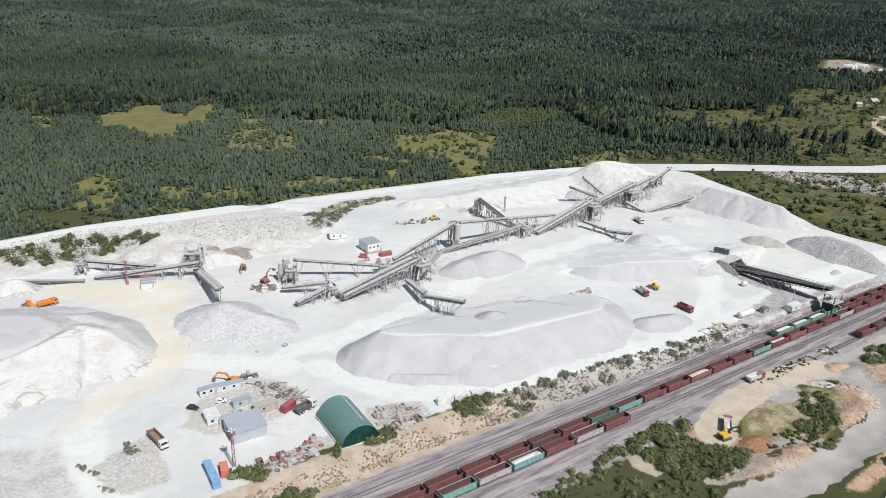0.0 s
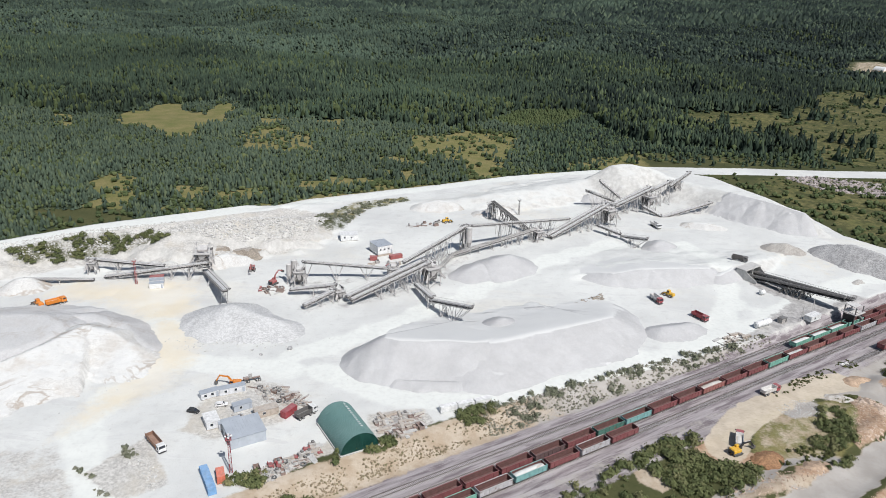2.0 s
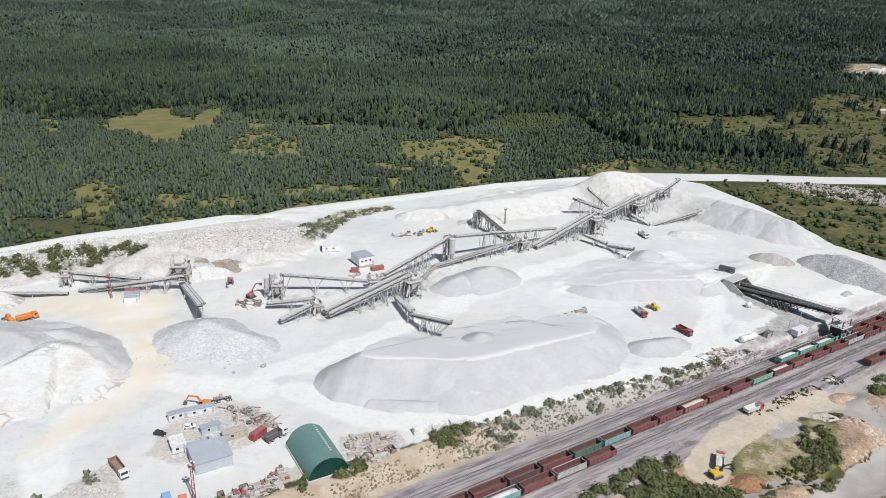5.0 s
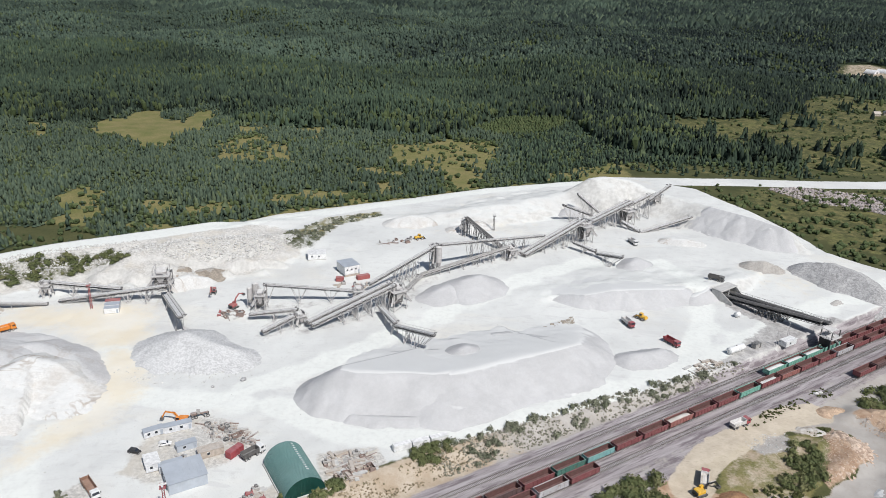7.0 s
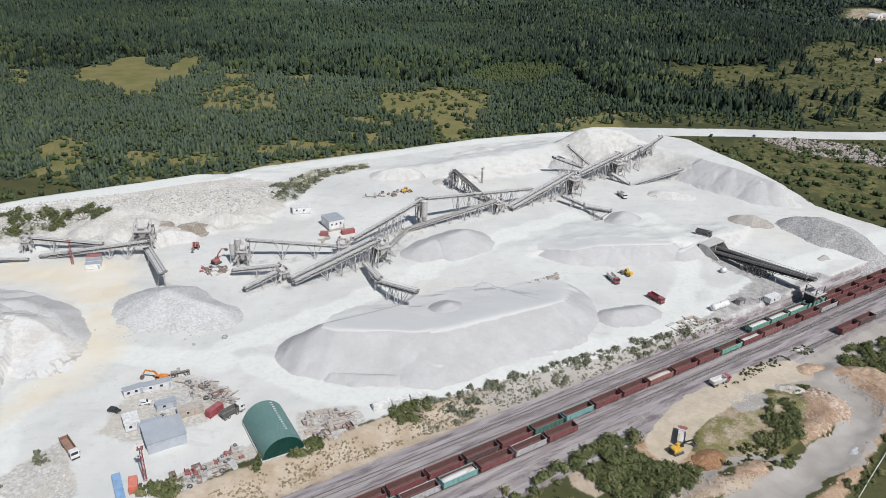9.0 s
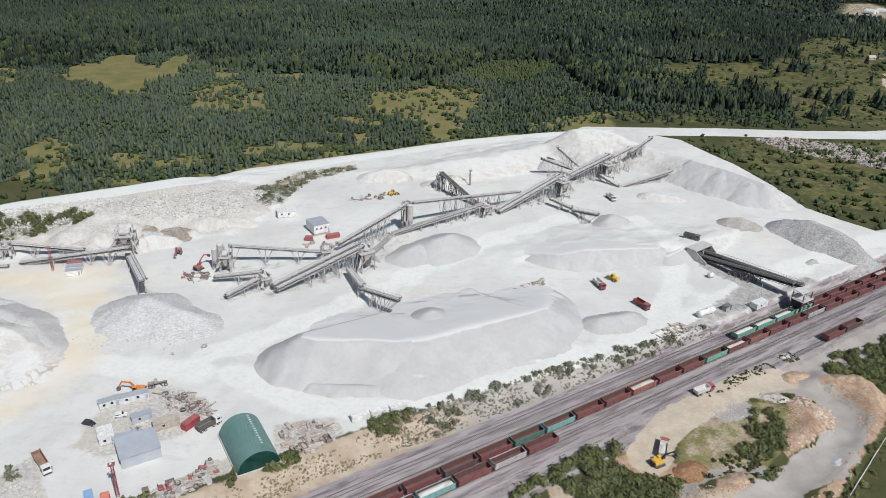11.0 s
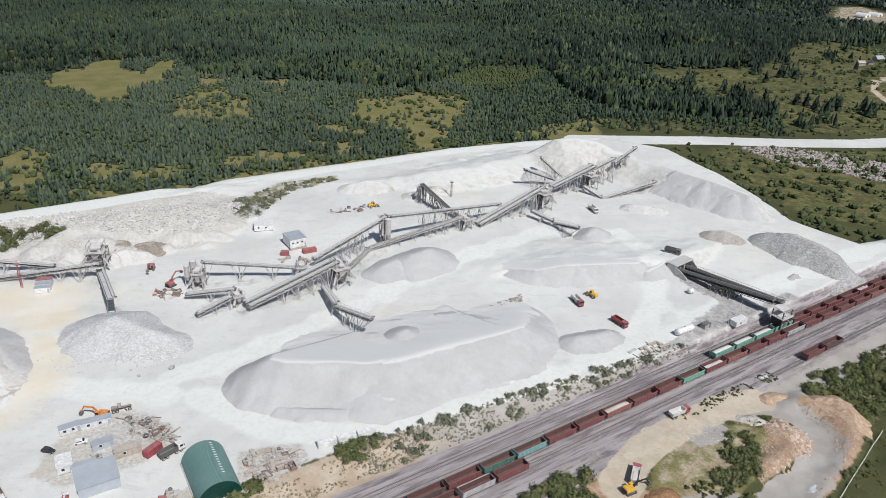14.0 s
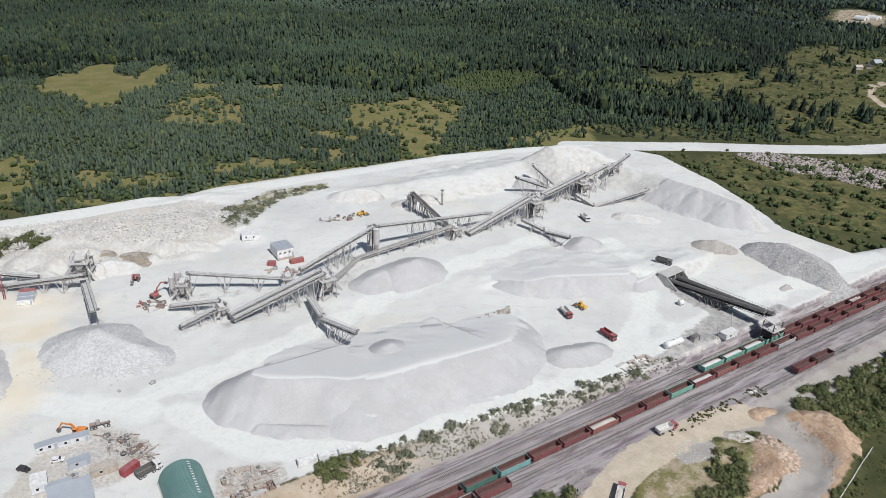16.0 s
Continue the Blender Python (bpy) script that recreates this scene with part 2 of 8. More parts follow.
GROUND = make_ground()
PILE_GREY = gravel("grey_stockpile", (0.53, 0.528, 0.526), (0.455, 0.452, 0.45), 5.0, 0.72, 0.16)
PILE_FRESH = gravel("fresh_grey_stockpile", (0.525, 0.522, 0.52), (0.45, 0.447, 0.445), 5.0, 0.12, 0.18)
PILE_WHITE = gravel("white_stockpile", (0.655, 0.65, 0.625), (0.57, 0.56, 0.535), 3.0, 0.6, 0.22, 0.6)
PILE_BUFF = gravel("buff_stockpile", (0.57, 0.53, 0.47), (0.43, 0.39, 0.34), 3.5, 0.4, 0.2, 0.7)
PILE_BROWN = gravel("brown_waste", (0.37, 0.325, 0.27), (0.25, 0.215, 0.175), 2.0, 0.25, 0.35)
PILE_DARK = gravel("dark_rubble", (0.45, 0.445, 0.44), (0.32, 0.315, 0.31), 1.8, 0.15, 0.45)
PILE_TAUPE = gravel("taupe_waste", (0.46, 0.435, 0.40), (0.36, 0.335, 0.305), 2.0, 0.2, 0.35)
PILE_RUBBLE = gravel("pale_rubble", (0.59, 0.59, 0.585), (0.49, 0.49, 0.485), 2.2, 0.2, 0.42)
PILE_DULL = gravel("dull_spoil", (0.555, 0.55, 0.545), (0.475, 0.468, 0.462), 3.0, 0.3, 0.2, 0.25)
CLAY = gravel("red_clay_heap", (0.34, 0.20, 0.11), (0.22, 0.11, 0.06), 2.0, 0.0, 0.4)
SOIL = gravel("orange_soil_heap", (0.58, 0.47, 0.38), (0.42, 0.30, 0.22), 1.2, 0.0, 0.5)
ROCK = gravel("broken_rock", (0.61, 0.60, 0.575), (0.46, 0.45, 0.43), 1.2, 0.4, 0.4)
FIELDSTONE = gravel("pink_grey_rock", (0.46, 0.41, 0.39), (0.31, 0.27, 0.26), 1.2, 0.0, 0.4)
GREY_BUSH = foliage("dusty_bush_leaves", (0.180, 0.196, 0.130), (0.270, 0.280, 0.200), (0.37, 0.36, 0.285))
BUSH = foliage("bush_leaves", (0.105, 0.130, 0.056), (0.190, 0.208, 0.090), (0.290, 0.275, 0.140))
DRY_WEEDS = foliage("dry_weeds", (0.325, 0.267, 0.176), (0.468, 0.390, 0.273), (0.247, 0.240, 0.130))
FIELD_GRASS = foliage("field_grass", (0.075, 0.092, 0.032), (0.125, 0.135, 0.052), (0.175, 0.160, 0.075))
# the near-black first colours serve the cloud shade painted on eastern woods
SPRUCE = foliage("spruce_needles", (0.016, 0.025, 0.021), (0.074, 0.111, 0.070), (0.116, 0.150, 0.078))
# hill needles with distance haze mixed into the colour: paler and bluer
HAZY_SPRUCE = foliage("hazy_hill_spruce_needles", (0.014, 0.022, 0.022), (0.090, 0.130, 0.092), (0.120, 0.156, 0.098))
YOUNG = foliage("young_pine", (0.056, 0.082, 0.058), (0.096, 0.130, 0.087), (0.138, 0.168, 0.090))
LEAVES = foliage("broad_leaves", (0.060, 0.084, 0.036), (0.102, 0.130, 0.056), (0.150, 0.170, 0.074))
DUSTY_LEAVES = foliage("dusty_leaves", (0.304, 0.297, 0.225), (0.478, 0.457, 0.377), (0.609, 0.573, 0.493))
STEEL = painted("dusty_steel", (0.41, 0.385, 0.375), 0.85, 0.75)
STEEL_DARK = painted("grimy_steel", (0.10, 0.093, 0.09), 0.3, 0.6, 0.2)
BELT = painted("conveyor_belt", (0.06, 0.056, 0.055), 0.2, 0.8)
BELT_DARK = painted("dark_conveyor_belt", (0.045, 0.042, 0.042), 0.14, 0.8)
CONCRETE = painted("concrete", (0.46, 0.45, 0.43), 0.4, 0.9)
RAIL = painted("rail_steel", (0.20, 0.16, 0.14), 0.1, 0.35, 0.7)
TIE = painted("sleeper", (0.30, 0.275, 0.27), 0.5, 0.9)
GREEN_SHEET = painted("green_sheet", (0.092, 0.19, 0.178), 0.10, 0.40, 0.0, 0.25, 0.0, 0.3)
GABLE_GREEN = painted("dark_green_sheet", (0.012, 0.085, 0.068), 0.04, 0.45, 0.0, 0.25, 0.0, 0.3)
ROOF_GREY = painted("grey_roof_sheet", (0.36, 0.395, 0.44), 0.10, 0.5, 0.0, 0.3, 0.0, 0.4)
WALL_GREY = painted("grey_wall_sheet", (0.42, 0.455, 0.50), 0.12, 0.55, 0.0, 0.4, 0.0, 0.4)
CABIN_WHITE = painted("cabin_paint", (0.62, 0.63, 0.65), 0.4, 0.5)
RED = painted("red_paint", (0.30, 0.032, 0.042), 0.22, 0.45)
RED_OXIDE = painted("red_oxide_roof", (0.33, 0.075, 0.07), 0.25, 0.6)
ORANGE = painted("orange_paint", (0.68, 0.22, 0.02), 0.12, 0.45)
YELLOW = painted("yellow_paint", (0.66, 0.38, 0.02), 0.12, 0.45)
WHITE = painted("white_paint", (0.74, 0.74, 0.73), 0.2, 0.4)
BLUE = painted("blue_paint", (0.15, 0.34, 0.60), 0.3, 0.45)
BLACK = painted("black_paint", (0.02, 0.02, 0.022), 0.08, 0.35)
RUBBER = painted("rubber", (0.025, 0.025, 0.025), 0.35, 0.85)
TIMBER = painted("weathered_timber", (0.40, 0.335, 0.275), 0.4, 0.85)
RUST = painted("rusty_scrap", (0.25, 0.165, 0.135), 0.45, 0.85, 0.2, 1.0, 0.35)
SCRAP_GREY = painted("grey_scrap", (0.36, 0.34, 0.32), 0.4, 0.8, 0.1, 1.0, 0.3)
GLASS = Nodes("window_glass")
GLASS.bsdf.inputs["Specular IOR Level"].default_value = 0.6
GLASS = GLASS.done((0.03, 0.035, 0.045), 0.08)

# ---- terrain ----
CU, SU = math.cos(radians(34.95)), math.sin(radians(34.95))


def rail_uv(x, y):
    return x * CU + y * SU, -x * SU + y * CU


def rail_xy(u, v):
    return u * CU - v * SU, u * SU + v * CU


def smooth(a, b, x):
    t = np.clip((x - a) / (b - a), 0, 1)
    return t * t * (3 - 2 * t)


def wave(x, y, scale, seed=0):
    """A cheap smooth noise in -1..1 over arrays."""
    r = np.random.RandomState(seed)
    out = np.zeros_like(np.asarray(x, float))
    amp = 1.0
    for octave in range(4):
        for _ in range(3):
            a, p = r.uniform(0, math.tau), r.uniform(0, math.tau)
            k = math.tau / scale * (2 ** octave) * r.uniform(0.7, 1.3)
            out += amp / 3.2 * np.sin(k * (np.cos(a) * x + np.sin(a) * y) + p + 1.3 * np.sin(k * 0.6 * (np.sin(a) * x - np.cos(a) * y) + p * 2))
        amp *= 0.5
    return out


def line_dist(x, y, pts):
    """Distance to a polyline, the value carried along it, and the side (+1 left of its way)."""
    best = np.full(np.shape(x), 1e9)
    val, side = np.zeros(np.shape(x)), np.ones(np.shape(x))
    for a, b in zip(pts[:-1], pts[1:]):
        dx, dy = b[0] - a[0], b[1] - a[1]
        L = dx * dx + dy * dy
        t = np.clip(((x - a[0]) * dx + (y - a[1]) * dy) / L, 0, 1)
        d = np.hypot(x - a[0] - t * dx, y - a[1] - t * dy)
        m = d < best
        best = np.where(m, d, best)
        if len(a) > 2:
            val = np.where(m, a[2] + t * (b[2] - a[2]), val)
        side = np.where(m, (dx * (y - a[1]) - dy * (x - a[0])) / (math.sqrt(L) * np.maximum(d, 1e-6)), side)
    return best, val, side


def inside(x, y, poly, soft=4.0):
    """1 inside a polygon, 0 outside, with a soft border."""
    n = len(poly)
    odd = np.zeros(np.shape(x), bool)
    for i in range(n):
        (x1, y1), (x2, y2) = poly[i], poly[(i + 1) % n]
        if y1 != y2:
            odd ^= ((y1 > y) != (y2 > y)) & (x < (x2 - x1) * (y - y1) / (y2 - y1) + x1)
    d, _, _ = line_dist(x, y, [*poly, poly[0]])
    return smooth(-soft, soft, np.where(odd, d, -d))


YARD = [(-460, 190), (-330, 274), (-236, 352), (-205, 380), (-158, 412), (-103, 470), (-40, 510), (37, 560), (98, 588), (160, 606), (206, 582),
        (229, 526), (240, 486), (246, 446), (272, 415), (330, 440), (420, 505), (460, 505), (243, 358), (169, 310), (127, 287), (88, 267),
        (50, 249), (16, 229), (-14, 212), (-39, 195), (-52, 178), (-66, 169), (-100, 140), (-160, 90), (-460, 60)]
HAUL_ROAD = [(140, 606), (175, 609), (251, 618), (320, 621), (380, 628), (440, 645), (520, 690)]
NORTH_ROAD = [(-460, 168), (-330, 264), (-229, 348), (-198, 375), (-152, 405), (-101, 458), (-39, 500), (36, 548), (98, 577), (150, 600)]
LOOP_ROAD = [(161, 268), (171, 264), (177, 257), (179.5, 249), (177.5, 242), (171, 233), (161, 224), (151, 217), (139, 208.5), (124, 197), (108, 188.5), (97, 183), (70, 160)]
TAN_ROAD = [(163, 270), (143, 262), (128, 252), (115, 241), (105, 229), (99, 219)]
SPUR = [(90, 193), (100, 199), (109, 206), (117, 213), (126, 216), (136, 217.5)]
LOOP_ARM = [(150, 265), (172, 274), (205, 296), (260, 335), (360, 408), (460, 480)]
MEADOW_L = [(-355, 713), (-364, 756), (-366, 781), (-352, 791), (-360, 833), (-353, 850), (-326, 847), (-301, 788), (-281, 774), (-292, 815), (-277, 830), (-267, 854), (-258, 816), (-249, 752), (-255, 727), (-257, 706), (-248, 665), (-256, 657), (-282, 665), (-315, 692), (-331, 691)]
MEADOW_M = [(-55, 697), (-4, 733), (46, 736), (56, 709), (37, 655), (45, 613), (5, 576), (0, 636), (-15, 651), (-47, 661)]
MEADOW_S = [(-208, 664), (-197, 693), (-173, 692), (-143, 682), (-137, 662), (-159, 648), (-189, 642), (-202, 636)]
MEADOW_R = [(262, 942), (297, 937), (327, 940), (372, 944), (412, 951), (464, 1013), (519, 1121), (594, 1179), (753, 1270), (900, 1150), (700, 800), (470, 690), (404, 652), (339, 655), (331, 683), (352, 753), (340, 805), (312, 777), (297, 788), (294, 854), (281, 878), (263, 903)]
EAST_FIELD = [(240, 600), (430, 615), (900, 760), (900, 560), (430, 520), (300, 440), (258, 455), (246, 500), (230, 560)]
GLADES = [[(-214, 742), (-190, 753), (-181, 739), (-198, 716)], [(-154, 749), (-131, 757), (-123, 743), (-141, 727)],
          [(-421, 721), (-405, 733), (-391, 711), (-399, 690)], [(-253, 468), (-259, 500), (-251, 510), (-240, 507), (-230, 486), (-223, 465), (-238, 456)],
          [(-255, 412), (-252, 427), (-231, 426), (-203, 418), (-177, 395), (-176, 385), (-214, 400), (-241, 398)],
          [(-202, 468), (-192, 483), (-170, 476), (-141, 486), (-124, 479), (-146, 462), (-184, 461)], [(-117, 510), (-97, 527), (-64, 532), (-38, 533), (-41, 519), (-77, 509), (-112, 498)],
          [(-83, 613), (-63, 609), (-43, 605), (-28, 588), (-46, 588)]]
VERGE = [(77, 598), (118, 641), (165, 669), (219, 673), (322, 664), (315, 647), (167, 633), (137, 633), (102, 599)]
FAR_YARD = [(764, 1560), (841, 1697), (898, 1708), (904, 1540), (812, 1375), (766, 1447), (750, 1505)]
PLANTATION = [(24, 787), (52, 844), (93, 865), (131, 870), (138, 848), (105, 791), (54, 767)]
TALL_EDGE = [(-620, 730), (-450, 723), (-424, 736), (-393, 733), (-361, 758), (-360, 833), (-326, 847), (-268, 854), (-246, 803), (-217, 755), (-183, 748), (-114, 757), (-77, 744), (-4, 738), (24, 787), (52, 851), (132, 877), (142, 852), (158, 744), (197, 690), (330, 686), (700, 700)]


def terrain(x, y):
    x, y = np.asarray(x, float), np.asarray(y, float)
    u, v = rail_uv(x, y)
    r = np.hypot(x, y)
    # country round the quarry: a plain that climbs into wooded hills
    out = 2.5 + 3.5 * smooth(100, -200, x) + 96 * smooth(650, 4700, r) ** 1.15
    out += smooth(750, 1500, r) * (16 * wave(x, y, 950, 3) + 0.006 * np.clip(r, 0, 3500) * wave(x, y, 2600, 4))
    out += smooth(720, 980, r) * (9 * wave(x, y, 420, 8) + 3.5 * wave(x, y, 170, 9))
    yard = 3.5 + 0.022 * np.clip(y - 310, 0, 110) + 0.35 * wave(x, y, 60, 5) + 0.16 * wave(x, y, 12, 6)
    m = inside(x, y, YARD, 7)
    z = out + (yard - out) * m
    # banks that carry the roads round the yard
    def ridge(pts, front, back, round_=3.0, rough=0.12, seed=1):
        d, h, side = line_dist(x, y, pts)
        d = d * (1 + rough * wave(x, y, 17, seed)) + 0.8 * wave(x, y, 7, seed + 1)
        d = np.sqrt(np.maximum(d, 0) ** 2 + round_ ** 2) - round_
        return h - d * np.where(side > 0, back, front)
    banks = [
        ridge([(-460, 172, 12.5), (-330, 266, 12.5), (-232, 350, 12.5), (-198, 375, 13), (-152, 402, 13), (-110, 440, 9), (-60, 480, 5)], 0.33, 0.30, 7, 0.10, 11),
        ridge([(-150, 372, 15), (-130, 388, 15.5), (-97, 402, 13.5), (-74, 424, 8)], 0.36, 0.3, 4, 0.25, 13),
        ridge([(-36, 470, 6), (0, 474, 9), (35, 484, 13.5), (62, 500, 14), (92, 522, 14)], 0.40, 0.25, 3, 0.2, 15),
        ridge([(92, 522, 14), (112, 527, 24.5), (124, 530, 25.5), (140, 534, 22), (158, 522, 17.5), (180, 500, 17)], 0.55, 0.55, 2.5, 0.10, 17),
        ridge([(166, 515, 16), (186, 490, 18), (206, 470, 18), (222, 455, 16), (230, 440, 8)], 0.62, 0.8, 1.5, 0.06, 19),
        ridge([(84, 360, 7.5), (100, 364, 9.5), (120, 368, 9.5), (136, 372, 9)], 0.62, 0.11, 2.0, 0.08, 21),
        ridge([(144, 370, 9.5), (156, 375.5, 9.5), (168, 384, 9.2), (184, 398, 7)], 0.60, 0.14, 2.5, 0.08, 23),
    ]
    top = np.maximum.reduce(banks) + 0.6 * wave(x, y, 24, 25) + 0.3 * wave(x, y, 9, 26)
    z = np.where(m > 0.02, np.maximum(z, top * smooth(0.0, 0.45, m) + z * (1 - smooth(0.0, 0.45, m))), z)
    d, h, _ = line_dist(x, y, [(-460, 168, 12.6), (-330, 264, 12.6), (-229, 348, 12.6), (-198, 375, 13), (-152, 405, 13), (-120, 438, 10.2)])
    flat = smooth(13, 7, d) * smooth(-122, -135, x)
    z = z * (1 - flat) + h * flat
    # cutting in front of the tunnel mouth
    fx, fy = 159.6, 368.0
    cut = smooth(9.5, 7, np.abs((x - fx) * 0.77 + (y - fy) * 0.64)) * smooth(5.5, 4.0, (x - fx) * -0.64 + (y - fy) * 0.77) * smooth(30, 24, np.hypot(x - fx, y - fy))
    z = z * (1 - cut) + (yard + 0.1) * cut
    # the railway's shelf and the slope down to it
    top_v = np.interp(u, [0, 60, 150, 200, 280, 420], [179, 180, 179, 172, 164.5, 163])
    foot_v = np.interp(u, [0, 60, 150, 200, 280, 420], [164, 166, 167.5, 166, 162.5, 161.5])
    jag = 0.8 * wave(x, y, 14, 31) + 0.5 * wave(x, y, 5, 32)
    shelf = smooth(top_v + jag, foot_v + jag, v)
    low = 0.0 + 0.05 * wave(x, y, 20, 33) - 1.2 * smooth(128, 110, v)
    low = low + smooth(126, 60, v) * 1.0 * wave(x, y, 70, 34)
    near = smooth(760, 560, u)
    z = z * (1 - shelf * near) + low * shelf * near
    for pts, wid in ((LOOP_ROAD, 7.0), (TAN_ROAD, 8.0), (LOOP_ARM, 8)):
        d, _, _ = line_dist(x, y, pts)
        z = z + (-0.9 - z) * smooth(wid + 4, wid - 1, d) * smooth(133, 124, v)
    heaps = [
        ridge([(172, 267, 0.6), (180, 269, 2.2), (190, 262, 3.0), (190, 248, 1.6), (184, 240, 1.0), (172, 226, 0.6), (160, 214, 0.3), (148, 204, 0.6), (134, 194, 0.4)], 0.45, 0.45, 1.5, 0.35, 41),
        ridge([(155, 248, 0.6), (163, 249, 1.4), (164, 241, 1.2), (153, 232, 0.6), (143, 224, 0.2)], 0.35, 0.4, 1.5, 0.35, 43),
        ridge([(94, 190, -0.2), (108, 198, 0.5), (122, 207, 0.9), (136, 214, 0.3)], 0.35, 0.4, 1.5, 0.35, 44),
    ]
    z = np.where(v < 128, np.maximum(z, np.maximum.reduce(heaps)), z)
    return z


GRID = {}


def surface(x, y):
    """Height of the ground sheet, looked up between its vertices."""
    xs, ys, Z = GRID["xs"], GRID["ys"], GRID["Z"]
    x, y = np.asarray(x, float), np.asarray(y, float)
    i = np.clip(np.searchsorted(xs, x) - 1, 0, len(xs) - 2)
    j = np.clip(np.searchsorted(ys, y) - 1, 0, len(ys) - 2)
    a, b = (x - xs[i]) / (xs[i + 1] - xs[i]), (y - ys[j]) / (ys[j + 1] - ys[j])
    return (Z[j, i] * (1 - a) + Z[j, i + 1] * a) * (1 - b) + (Z[j + 1, i] * (1 - a) + Z[j + 1, i + 1] * a) * b


def gz(x, y):
    return float(surface(x, y))


def axis(a, b, step, lo, hi, grow):
    core = list(np.arange(a, b + step / 2, step))
    s, p = step, a
    left = []
    while p > lo:
        s *= grow
        p -= s
        left.append(p)
    s, p = step, core[-1]
    right = []
    while p < hi:
        s *= grow
        p += s
        right.append(p)
    return np.array(left[::-1] + core + right)


def grid_mesh(name, xs, ys, Z, keep=None):
    ny, nx = len(ys), len(xs)
    X, Y = np.meshgrid(xs, ys)
    co = np.stack([X, Y, Z], -1).reshape(-1, 3)
    i = np.arange(ny * nx).reshape(ny, nx)
    f = np.stack([i[:-1, :-1], i[:-1, 1:], i[1:, 1:], i[1:, :-1]], -1).reshape(-1, 4)
    if keep is not None:
        k = keep.reshape(-1)
        f = f[k[f].any(axis=1)]
        used = np.unique(f)
        back = np.zeros(len(co), int)
        back[used] = np.arange(len(used))
        co, f = co[used], back[f]
    return mesh_from(name, co, f)


def mesh_from(name, co, faces, smooth_shade=True):
    me = bpy.data.meshes.new(name)
    k = faces.shape[1]
    me.vertices.add(len(co))
    me.vertices.foreach_set("co", np.asarray(co, np.float32).ravel())
    me.loops.add(faces.size)
    me.loops.foreach_set("vertex_index", faces.astype(np.int32).ravel())
    me.polygons.add(len(faces))
    me.polygons.foreach_set("loop_start", np.arange(0, faces.size, k, dtype=np.int32))
    me.polygons.foreach_set("loop_total", np.full(len(faces), k, np.int32))
    me.polygons.foreach_set("use_smooth", np.full(len(faces), smooth_shade))
    me.update(calc_edges=True)
    me.validate()
    return me


def set_color(me, name, rgba):
    a = me.attributes.new(name, "FLOAT_COLOR", "POINT")
    a.data.foreach_set("color", np.asarray(rgba, np.float32).ravel())


